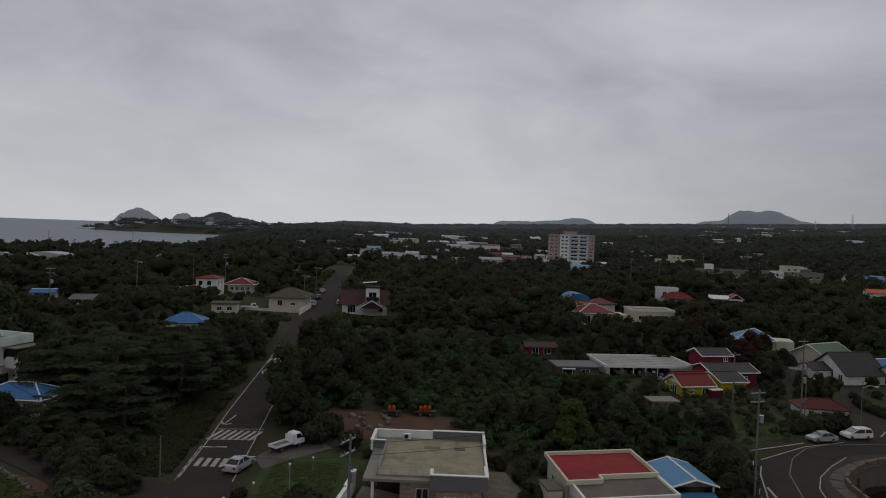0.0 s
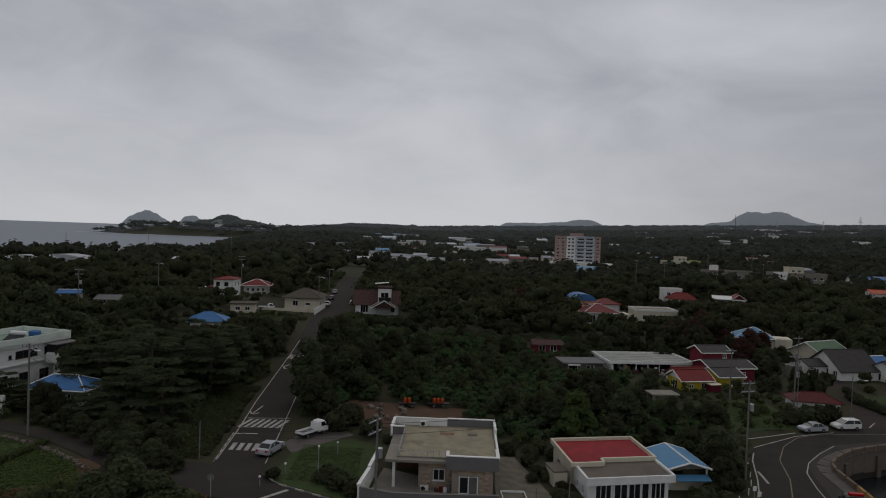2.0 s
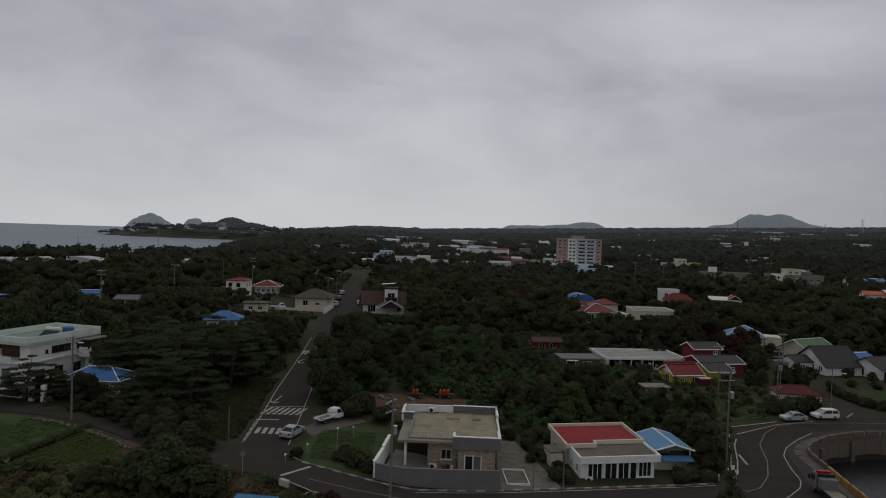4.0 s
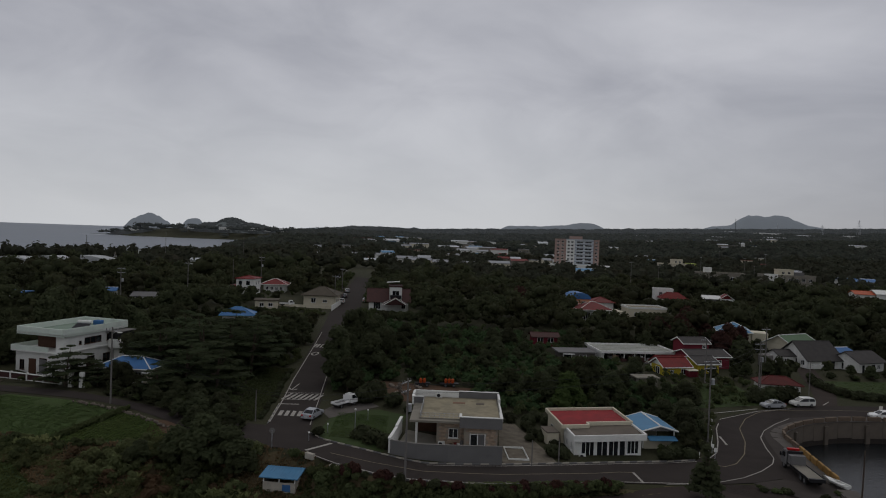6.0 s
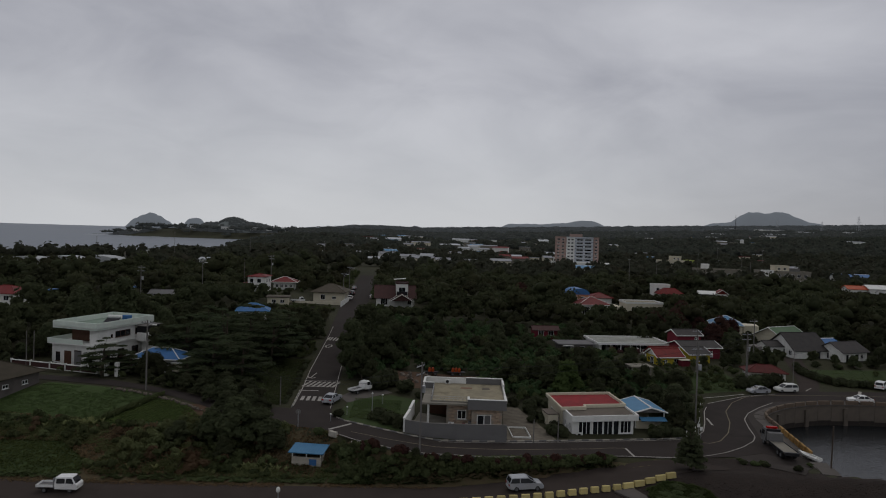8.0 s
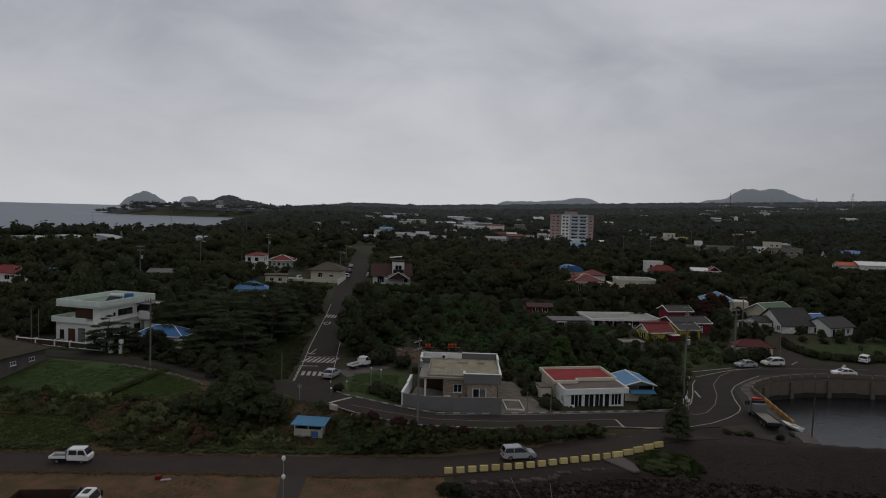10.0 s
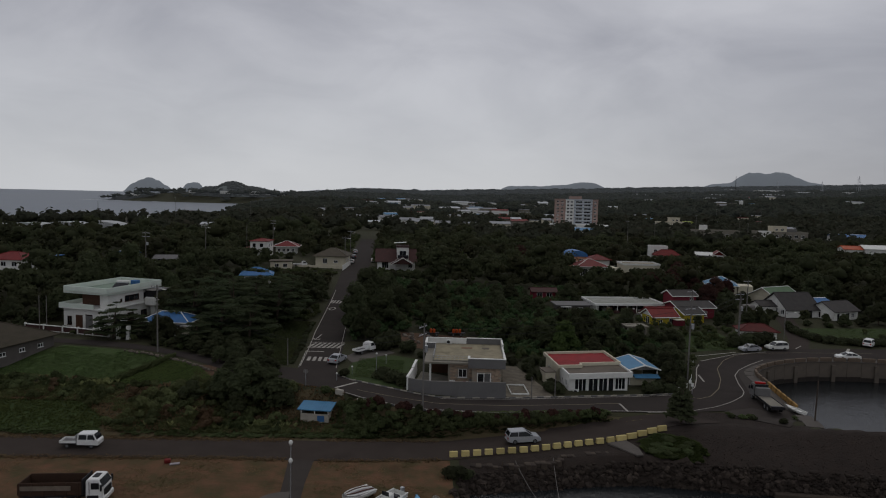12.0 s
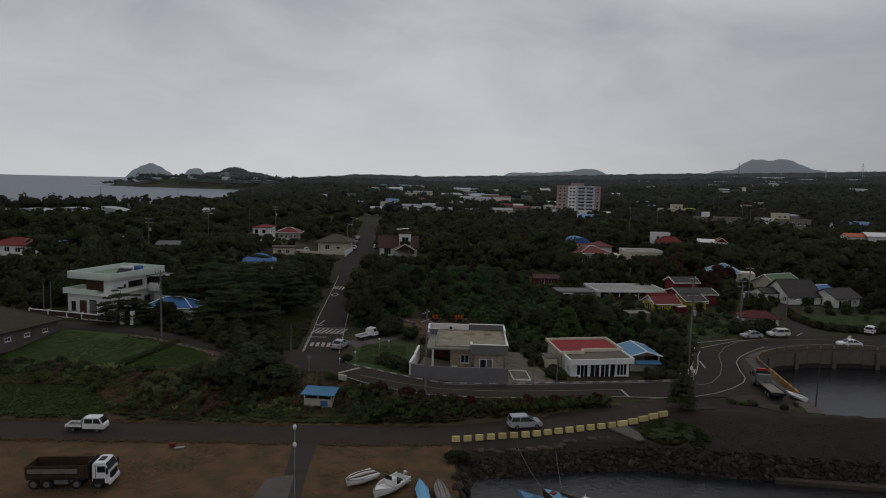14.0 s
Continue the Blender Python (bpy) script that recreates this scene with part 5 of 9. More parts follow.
flat_roof(wl_, 0, 12, 0, 8, 3.3, ROOFDECK, WHITE, 0.4)
rs = thing("house", "white house with a low red tiled roof", "house", 59, 228, 4.6, 0)
room(rs, 0, 7, 0, 7, 0, 3.4, WHITE, spaced(7, 2, 1.4, 1.0, 1.2))
hip(rs, 0, 7, 0, 7, 3.4, 1.6, REDTILE, 0.6)
rw = thing("house", "two-storey white house with a maroon tiled wing", "house", 93, 262, 4.9, -8)
rw.scale = (0.75, 0.75, 0.85)
room(rw, 0, 9, 0, 7, 0, 6.6, WHITE, spaced(9, 2, 1.6, 4.2, 1.4))
flat_roof(rw, 0, 9, 0, 7, 6.6, ROOFDECK, WHITE, 0.5)
room(rw, 1.5, 14, -7, -0.1, 0, 3.2, WHITE, spaced(12.5, 3, 1.4, 1.0, 1.2))
hip(rw, 1.5, 14, -7, -0.1, 3.2, 2.6, REDTILE, 0.7)
wb = thing("house", "house with a pale sheet roof and a red gabled wing", "house", 112, 262, 4.9, -16)
wb.scale = (0.68, 0.68, 0.8)
room(wb, 0, 9, 0, 7, 0, 3.6, GREYPAINT, spaced(9, 2, 1.6, 1.0, 1.2))
gable(wb, 0, 9, 0, 7, 3.6, 1.2, WHITE, 0.6)
room(wb, 9.1, 16, -1, 7, 0, 3.8, WHITE, spaced(6.9, 2, 1.2, 1.0, 1.2))
gable(wb, 9.1, 16, -1, 7, 3.8, 2.0, REDTILE, 0.6, "y", WHITE, REDTILE)
gb = thing("building", "long grey concrete building with a cream upper storey", "building", 197, 372, 5.4, -10)
room(gb, 0, 27, 0, 12, 0, 7.0, CONCRETE, spaced(27, 7, 1.8, 1.0, 1.5) + spaced(27, 7, 1.8, 4.4, 1.5))
flat_roof(gb, 0, 27, 0, 12, 7.0, ROOFDECK, CONCRETE, 0.6)
room(gb, 8, 16, 2, 9, 7.3, 3.0, CREAM, spaced(8, 2, 1.4, 1.0, 1.2))
flat_roof(gb, 8, 16, 2, 9, 10.3, ROOFDECK, CREAM, 0.4)
part("end_block", boxed(-0.4, 6.5, -1.2, -0.25, 0, 8.2, 0.03), WHITE, gb)
part("end_block", boxed(16.4, 22, 3, 9, 7.3, 9.4, 0.03), GREYPAINT, gb)
gb2 = thing("building", "low grey concrete building under construction", "building", 168, 392, 7.2, -10)
room(gb2, 0, 26, 0, 10, 0, 4.6, CONCRETE, spaced(26, 6, 1.8, 1.2, 1.6))
flat_roof(gb2, 0, 26, 0, 10, 4.6, ROOFDECK, CONCRETE, 0.5)
part("stair_head", boxed(4, 8, 3, 7, 5.0, 8.0), WHITE, gb2)
yg = thing("building", "cream two-storey building with a yellow-green end", "building", 184, 492, 6.0, -6)
room(yg, 0, 20, 0, 12, 0, 7.0, CREAM, spaced(20, 5, 1.8, 1.0, 1.5) + spaced(20, 5, 1.8, 4.3, 1.5))
flat_roof(yg, 0, 20, 0, 12, 7.0, ROOFDECK, CREAM, 0.5)
part("end_block", boxed(20.1, 25.5, 0.5, 11, 0, 8.2), mat("lime_paint", (0.36, 0.42, 0.1), None, 0.75, 2, 8, 0.15, 0.004), yg)
room(yg, 9, 16, 2, 10, 7.3, 3.0, CREAM, spaced(7, 2, 1.4, 1.0, 1.2))
flat_roof(yg, 9, 16, 2, 10, 10.3, ROOFDECK, CREAM, 0.4)
vl = thing("house", "white house with a red roof and blue awning among trees", "house", -109, 168, 5.8, -8)
room(vl, 0, 10, 0, 8, 0, 5.0, WHITE, spaced(10, 3, 1.4, 1.0, 1.3) + spaced(10, 3, 1.4, 3.4, 1.2))
hip(vl, 0, 10, 0, 8, 5.0, 1.6, REDTILE, 0.6)
part("awning", boxed(1, 12, 8.2, 13, 5.2, 5.4), BLUEROOF, vl)
part("terrace", boxed(2, 9, -5, -0.1, 0, 2.6), WHITE, vl)
for nm, x, y, w, d, h, ro_m, tn in (("blue sheet roof", 255, 392, 20, 9, 4, BLUEROOF, -10), ("bright orange-red roof", 199, 299, 8, 8, 4, ORANGE, -14), ("pale sheet roof", 207, 296, 24, 9, 4.5, WHITE, -12),
                                    ("blue tiled roof", -92, 204, 5, 4, 2.4, BLUEROOF, 14), ("grey sheet roof", -79, 197, 6, 5, 2.2, GREYPAINT, 4), ("rust-red roof", 27.5, 166, 6, 4, 2.4, BROWNTILE, 0)):
    hs = thing("house", "plain house with a " + nm + " among trees", "house", x, y, ground_z(x, y) - 0.2, tn, "houses among trees")
    room(hs, 0, w, 0, d, 0, h, WHITE if ro_m != BROWNTILE else MAROON, spaced(w, max(2, int(w / 4)), 1.4, 1.0, 1.2))
    gable(hs, 0, w, 0, d, h, d * 0.16, ro_m, 0.5, "x", None, WHITE)

# the tower block
apt = thing("apartment_tower", "pale blue-white apartment tower of eight storeys with brown end bays", "apartment block", 105, 500, 7.5, -16)
apt.scale = (1.05, 1.0, 0.9)
TERRA = mat("terracotta_render", (0.34, 0.235, 0.2), (0.28, 0.2, 0.17), 0.8, 4, 4, 0.1, 0.01)
PALEBLUE = mat("pale_blue_render", (0.44, 0.47, 0.5), (0.36, 0.39, 0.42), 0.8, 4, 4, 0.1, 0.01)
for x0, x1, y0, y1, m, nw in ((0, 8, 1.5, 14, TERRA, 2), (8.1, 14, 0.8, 14, WHITE, 2), (14.1, 27, 0, 14, PALEBLUE, 1), (27.1, 31, 1.0, 14, TERRA, 1)):
    holes = []
    for s in range(8):
        n, w = (nw, 1.6) if x1 - x0 < 10 else (2, 4.6)
        holes += [(a, b, ww, hh, p) for a, b, ww, hh, p in spaced(x1 - x0, n, w, 1.0 + 2.85 * s, 1.4)]
    wall(apt, (x0, y0), (x1, y0), 0, 23.4, m, holes)
    part("wall", boxed(x0, x1, y0 + 0.25, y1, 0, 23.4), m, apt)
    part("roof", boxed(x0 - 0.2, x1 + 0.2, y0 - 0.2, y1 + 0.2, 23.4, 24.0), TERRA if m == TERRA else PALEBLUE, apt)
for s in range(8):
    part("storey_band", boxed(14.1, 27, -0.12, -0.005, 2.7 + 2.85 * s, 2.9 + 2.85 * s), DARKMETAL, apt)
    part("side_window", boxed(-0.06, -0.005, 4, 5.6, 1.0 + 2.85 * s, 2.4 + 2.85 * s), DARKMETAL, apt)
part("stair_head", boxed(10, 19, 4, 11, 24.0, 26.4), TERRA, apt)
part("podium", boxed(-7, 42, -13, -0.2, 0, 3.2), WHITE, apt)


# ---- plants ----
def fast_mesh(name, verts, quads=(), tris=()):
    """A mesh from arrays: quads first, then triangles."""
    me = bpy.data.meshes.new(name)
    quads, tris = np.asarray(quads, np.int32).reshape(-1, 4), np.asarray(tris, np.int32).reshape(-1, 3)
    me.vertices.add(len(verts))
    me.vertices.foreach_set("co", np.asarray(verts, np.float32).ravel())
    loops = np.r_[quads.ravel(), tris.ravel()]
    me.loops.add(len(loops))
    me.loops.foreach_set("vertex_index", loops)
    me.polygons.add(len(quads) + len(tris))
    me.polygons.foreach_set("loop_start", np.r_[np.arange(len(quads)) * 4, 4 * len(quads) + np.arange(len(tris)) * 3].astype(np.int32))
    me.update(calc_edges=True)
    return me


def ico(level):
    bm = bmesh.new()
    bmesh.ops.create_icosphere(bm, subdivisions=level, radius=1.0)
    v = np.array([x.co[:] for x in bm.verts])
    f = np.array([[x.index for x in g.verts] for g in bm.faces])
    bm.free()
    return v, f


ICO1, ICO2 = ico(1), ico(2)


def foliage(blobs, per, leaf, rng, core=0.8, shell=ICO1, flat=0.0):
    """Leaves round a set of blobs (x, y, z, rx, ry, rz), over dark inner cores. Returns vertices, quads and triangles."""
    vs, qs, ts, base = [], [], [], 0
    for bx, by, bz, rx, ry, rz in blobs:
        c, r = np.array([bx, by, bz]), np.array([rx, ry, rz])
        d = rng.normal(size=(per, 3))
        d[:, 2] = np.where(d[:, 2] < -0.3, -d[:, 2], d[:, 2])
        d /= np.linalg.norm(d, axis=1)[:, None]
        p = c + d * r * rng.uniform(0.78, 1.14, (per, 1))
        nrm = d + rng.normal(scale=0.36, size=(per, 3)) + np.array([0, 0, flat])
        nrm /= np.linalg.norm(nrm, axis=1)[:, None]
        u = np.cross(nrm, rng.normal(size=(per, 3)))
        u /= np.linalg.norm(u, axis=1)[:, None]
        w = np.cross(nrm, u)
        s = leaf * rng.uniform(0.55, 1.35, (per, 1))
        quad = np.stack([p - u * s * 0.6, p - w * s * 0.42 + nrm * s * 0.08, p + u * s * 0.6, p + w * s * 0.42 + nrm * s * 0.08], 1).reshape(-1, 3)
        vs.append(quad)
        qs.append(np.arange(per * 4).reshape(-1, 4) + base)
        base += per * 4
        if core:
            v, f = shell
            vs.append(c + v * r * core * rng.uniform(0.85, 1.12, (len(v), 1)))
            ts.append(f + base)
            base += len(v)
    return np.concatenate(vs), np.concatenate(qs), (np.concatenate(ts) if ts else np.zeros((0, 3), int))


def trunk_bm(h, r, limbs, rng):
    bm = bmesh.new()
    bend = Vector((rng.uniform(-0.3, 0.3), rng.uniform(-0.3, 0.3), h * 0.55))
    rod(bm, (0, 0, -0.6), bend, r, r * 0.7, 8)
    rod(bm, bend, (bend.x * 1.6, bend.y * 1.6, h * 0.95), r * 0.7, r * 0.25, 7)
    for tip in limbs:
        rod(bm, bend * rng.uniform(0.75, 1.0), tip, r * 0.42, r * 0.12, 6)
    return bm


def make_tree(name, label, shape, leaves, seed, group):
    """A tree of about unit size at the origin: shape is round, wide, tall, pine, cone or shrub."""
    rng = np.random.default_rng(seed)
    blobs, leaf, per, flat = [], 0.43, 95, 0.3
    if shape == "shrub":
        leaf, per = 0.3, 100
        for _ in range(6):
            a, d = rng.uniform(0, 6.3), rng.uniform(0, 0.75)
            r = rng.uniform(0.5, 0.8)
            blobs.append((d * math.cos(a), d * math.sin(a), rng.uniform(0.35, 0.95), r, r, r * 0.85))
        top = 1.5
    elif shape == "pine":
        leaf, per, flat, top = 0.36, 120, 1.6, 9.0
        for lev in range(5):
            z = 2.2 + lev * 1.5
            reach = (4.6, 4.4, 3.6, 2.5, 1.2)[lev]
            arms = (7, 7, 6, 4, 2)[lev]
            for i in range(arms):
                a = 2 * math.pi * (i + rng.uniform(-0.3, 0.3)) / arms + lev
                d = reach * rng.uniform(0.5, 0.95)
                r = rng.uniform(1.0, 1.9) * (1 - 0.09 * lev)
                blobs.append((d * math.cos(a), d * math.sin(a), z - 0.1 * d + rng.uniform(-0.3, 0.3), r * 1.2, r * 1.2, r * 0.22))
    elif shape == "cone":
        leaf, per, flat, top = 0.34, 60, 0.2, 7.0
        for lev in range(8):
            z, r = 1.2 + lev * 0.75, 1.9 * (1 - lev / 8.4)
            for i in range(5 if lev < 5 else 2):
                a = i * 1.257 + lev * 0.7 + rng.uniform(-0.3, 0.3)
                blobs.append((r * 0.75 * math.cos(a), r * 0.75 * math.sin(a), z + rng.uniform(-0.2, 0.2), 0.35 + r * 0.42, 0.35 + r * 0.42, 0.42))
    else:
        wide, top = {"round": (2.5, 7.0), "wide": (3.4, 6.4), "tall": (1.9, 9.0)}[shape]
        for i in range(38):
            a, f = rng.uniform(0, 6.3), rng.uniform(0, 1)
            z = top * (0.2 + 0.64 * f)
            d = wide * (1.12 - 0.85 * f) * rng.uniform(0.2, 1.0) ** 0.6
            r = rng.uniform(0.6, 1.4) * (1.12 - 0.3 * f)
            blobs.append((d * math.cos(a), d * math.sin(a), z, r, r, r * 0.8))
        blobs.append((0, 0, top * 0.84, 1.3, 1.3, 1.1))
    tree = tagged(new(name), label, "shrub" if shape == "shrub" else "tree", group)
    limbs = [Vector(b[:3]) for b in blobs[:: max(1, len(blobs) // 6)]]
    part("trunk", trunk_bm(top * 0.8, 0.09 if shape == "shrub" else 0.022 * top + 0.05, limbs, rng), BARK, tree)
    v, q, t = foliage(blobs, per, leaf, rng, flat=flat)
    meshed("crown", fast_mesh("crown", v, q, t), leaves, tree)
    return tree


STOCK, USED = {}, {}
SPECIES = {
    "broad": ("tree", "dark green broadleaf tree with a full uneven crown", ("round", "wide", "round", "tall"), LEAF, "broadleaf trees"),
    "dark": ("tree", "very dark evergreen tree with a dense crown", ("round", "wide"), LEAFDARK, "evergreen trees"),
    "bright": ("tree", "fresh green rounded tree in a garden", ("round",), LEAFBRIGHT, "garden trees"),
    "red": ("tree", "reddish-brown leaved tree among green woods", ("round", "wide"), LEAFRED, "reddish trees"),
    "pine": ("pine_tree", "spreading pine with flat layered branches", ("pine", "pine"), PINE, "pines"),
    "cone": ("conifer", "small dark conifer with a ragged outline", ("cone",), LEAFDARK, "conifers"),
    "shrub": ("shrub", "dense dark green shrub with small leaves", ("shrub", "shrub", "shrub"), LEAFDARK, "shrubs"),
    "scrub": ("shrub", "leafy mid-green shrub on rough ground", ("shrub", "shrub"), SCRUB, "shrubs"),
}
SPECIES["bushy"] = ("tree", "mid-green bushy tree on the road bank", ("round", "wide"), LEAF, "bank trees")
SPECIES["rust"] = ("shrub", "reddish-brown shrub on the road bank", ("shrub",), LEAFRED, "shrubs")
TREE_RND = random.Random(11)


def plant(kind, x, y, size=1.0, high=1.0, z=None):
    name, label, shapes, leaves, group = SPECIES[kind]
    n = USED[kind] = USED.get(kind, -1) + 1
    k = (kind, n % len(shapes))
    m = pose(x, y, ground_z(x, y) - 0.05 if z is None else z, 0, 0, TREE_RND.uniform(0, 360)) @ Matrix.Diagonal((size, size, size * high, 1))
    if k not in STOCK:
        STOCK[k] = make_tree(name, label, shapes[n % len(shapes)], leaves, 31 + n + len(STOCK), group)
        STOCK[k].matrix_basis = m
        return STOCK[k]
    o = copy_thing(STOCK[k], Matrix())
    o.matrix_basis = m
    return o


# where plants may stand: clear of roads and houses, low along the camera's sightlines to them
bpy.context.view_layer.update()
HOMES = []
for ob in list(scene.objects):
    if ob.parent is None and ob.type == "EMPTY" and ob.get("category") in ("house", "building", "apartment block", "shed", "hut", "gazebo", "tank", "shelter"):
        pts = np.array([o.matrix_world @ Vector(c) for o in ob.children_recursive if o.type == "MESH" for c in o.bound_box])
        HOMES.append((pts[:, 0].min(), pts[:, 0].max(), pts[:, 1].min(), pts[:, 1].max(), pts[:, 2].min(), pts[:, 2].max()))
HOMES = np.array(HOMES)


def along(y, pts):
    p = np.array(pts, float)
    return np.interp(y, p[:, 1], p[:, 0])


LANE_X, LANE_NEAR, LANE_FAR = [-140, -61, -50, -43.5, -36, -31, -25.4, -20.5], [109, 107.8, 105, 103.4, 98.9, 95, 90.6, 88.4], [112.6, 111.2, 108.4, 105.8, 102.2, 99.2, 97, 96]


def head_room(x, y):
    """How high a plant may grow here, in metres: nothing on roads and floors, low where it would hide a house from the
    camera.
    """
    room_left = 30.0
    if along(y, STREET_L) - 1.0 < x < along(y, STREET_R) + (0.8 if y < 108 or y > 165 else 0.3) and 88 < y < 330:
        return 0.0
    if along(y, STREET_L) - 4 < x < along(y, STREET_R) + 3 and 190 < y < 330:
        room_left = 2.0
    if -46 < x < -20 and 90 < y < 136:
        room_left = 0.9
    if np.interp(y, [97, 112, 124, 128], [-24.6, -26.6, -29, -27]) < x < -19 and 97 < y < 128:
        return 0.0
    if 74 < x < 106 and 121 < y < 140:
        room_left = 1.1 if noise.noise(Vector((x * 0.2, y * 0.2, 1))) > 0.1 else 0.4
    if 42.5 < x < 66 and 108 < y < 136:
        room_left = 1.5 if noise.noise(Vector((x * 0.16, y * 0.16, 5))) > 0.0 or y > 131 else 0.5
    if 24 < x < 42.5 and 92 < y < 116:
        room_left = 1.4
    if -22 < x < 40 and np.interp(x, *zip(*MAIN_NEAR)) - 1 < y < np.interp(x, *zip(*MAIN_FAR)) + 1.2:
        return 0.0
    if x < -20 and np.interp(x, LANE_X, LANE_NEAR) - 0.5 < y < np.interp(x, LANE_X, LANE_FAR) + 0.7:
        return 0.0
    if x < -20 and y < np.interp(x, LANE_X, LANE_NEAR) or -21 < x < 40 and y < np.interp(x, *zip(*MAIN_NEAR)):
        return 0.0
    if 9.5 < x < 16.2 and 86 < y < 105 or -3 < x < 10.5 and 85 < y < 105:
        return 0.0
    if -15 < x < -5 and 91 < y < 114:
        return 0.0
    if 14 < x < 34 and 103 < y < 114:
        room_left = 1.6
    if -75 < x < -47 and 109 < y < 118:
        room_left = 1.2
    if x > 33.5 and y < np.interp(x, *zip(*CURVE_L)) + 1.0:
        return 0.0
    if 67 < x < 87 and abs(x - np.interp(y, [119.5, 126, 136, 150], [69.5, 73.5, 78, 84])) < 3 and 118 < y < 150:
        return 0.0
    if -11 < x < 0 and 87 < y < 116 and x < np.interp(y, [88, 116], [-3, -1]):
        room_left = 0.6 if x > -12 and y > 90 else 0.8
    if -12 < x < 17 and 84 < y < 106:
        room_left = min(room_left, 0.5)
    if -8 < x < 9 and 113 < y < 123.5:
        return 0.0
    if -9 < x < 14 and 106 < y < 124:
        room_left = min(room_left, 1.0)
    for x0, x1, y0, y1, z0, z1 in HOMES:
        if x0 - 0.8 < x < x1 + 0.8 and y0 - 0.8 < y < y1 + 0.8:
            return 0.0
        gap = y0 - y
        if 0 < gap < 75:
            # Plants stay under the camera's line of sight to this house.
            pull = gap / max(y0 - 10, 20)
            cx = ((x0 + x1) / 2) * (1 - pull) - 2 * pull
            if abs(x - cx) < (x1 - x0) / 2 + 1.5:
                slope = (27.5 - z0) / max(y0 - 8, 40)
                keep = z0 + (1.0 if y0 < 125 else (0.9 + 0.33 * (z1 - z0) if y0 < 190 or abs(x + 20) > 30 else 0.8)) + slope * gap - ground_z(x, y)
                room_left = min(room_left, max(0.4, keep))
    return room_left


# trees that stand out
for x, y, s in ((-35.6, 112.6, 0.9), (-30.2, 109.8, 0.95), (-35.5, 120.5, 1.2), (-28.6, 124, 1.1), (-43, 121, 1.05), (-34, 130, 1.15), (-41, 130, 1.1), (-28, 133, 1.0), (-53.0, 111.6, 0.72), (-50.6, 113.4, 0.55), (-37.4, 106.8, 0.6)):
    plant("pine", x, y, s)
for x, y, s in ((-28.2, 94.2, 0.5), (-25.5, 95.6, 0.55), (-31.5, 98, 0.45), (-23.4, 94.2, 0.4), (-29.4, 98.6, 0.6), (-33.8, 101.6, 0.5), (-37, 103.6, 0.5), (-40.4, 106.4, 0.45), (-30.8, 103.2, 0.6), (-26.8, 100.4, 0.6), (-34.5, 106, 0.55), (-44, 108, 0.4)):
    plant("dark", x, y, s, 0.8)
plant("dark", -45.6, 111.2, 0.62)
plant("dark", -43.9, 110.6, 0.66)
plant("pine", -48.6, 112.4, 0.45)
plant("dark", -39.6, 112.6, 0.4)
plant("cone", 30.2, 79.6, 0.82)
plant("bright", 23.6, 114.5, 1.0, 0.85)
for x, y, s in ((35.4, 96.5, 0.62), (37.4, 102, 0.85), (38.8, 105.4, 0.78), (36, 99.5, 0.72), (35.6, 105.5, 0.75), (44.2, 117.6, 0.66), (33.2, 112, 0.5), (28.6, 113.5, 0.55)):
    plant("dark", x, y, s, 0.9)
for x, y, s in ((31.5, 118, 0.9), (27.5, 121, 0.95), (34.5, 122.5, 0.75), (30.5, 127, 0.75), (37.5, 119.5, 0.5), (23, 124, 0.8), (33, 134, 0.75)):
    plant("broad", x, y, s, 0.9)
for x, y, s in ((-25.0, 87.4, 1.0), (-22.0, 86.8, 0.85), (-28.4, 88.2, 0.75), (-20.6, 85.4, 0.6), (-25.6, 84.2, 0.5), (-31.8, 86.4, 0.5)):
    plant("bushy", x, y, s, 0.82)
for x, y, s in ((75, 166, 1.0), (71, 162, 0.9), (79.5, 169, 0.85), (35, 232, 1.2), (73, 174, 0.8), (67.5, 176, 1.15), (71.5, 182, 1.25), (63.5, 181, 0.9)):
    plant("red", x, y, s)
for x, y, s in ((44.6, 119.0, 0.72), (46.6, 120.4, 0.5), (61.4, 123.0, 0.4), (59.2, 124.0, 0.36), (63.6, 124.4, 0.36), (56.6, 121.6, 0.3), (68.4, 148, 0.5), (70.6, 152, 0.55), (64.4, 151, 0.4)):
    plant("dark", x, y, s, 0.85)
for x, y, s in ((-13.6, 120.5, 1.1), (-8.5, 127, 1.1), (-13.2, 130, 1.05), (-6, 135, 1.0), (-13.4, 139, 1.1), (-9.5, 147, 1.0), (-13.6, 148, 1.0), (-11.4, 115.6, 0.85), (-13.2, 157, 0.85), (-13.4, 166, 0.78), (-13.4, 175, 0.62), (-26.4, 146, 0.85), (-27, 154, 0.75), (-26.6, 163, 0.62), (-26.8, 173, 0.5), (-30, 140, 1.0), (-27, 138, 0.8), (-33, 150, 0.9), (-9, 157, 1.0)):
    plant("broad", x, y, s)

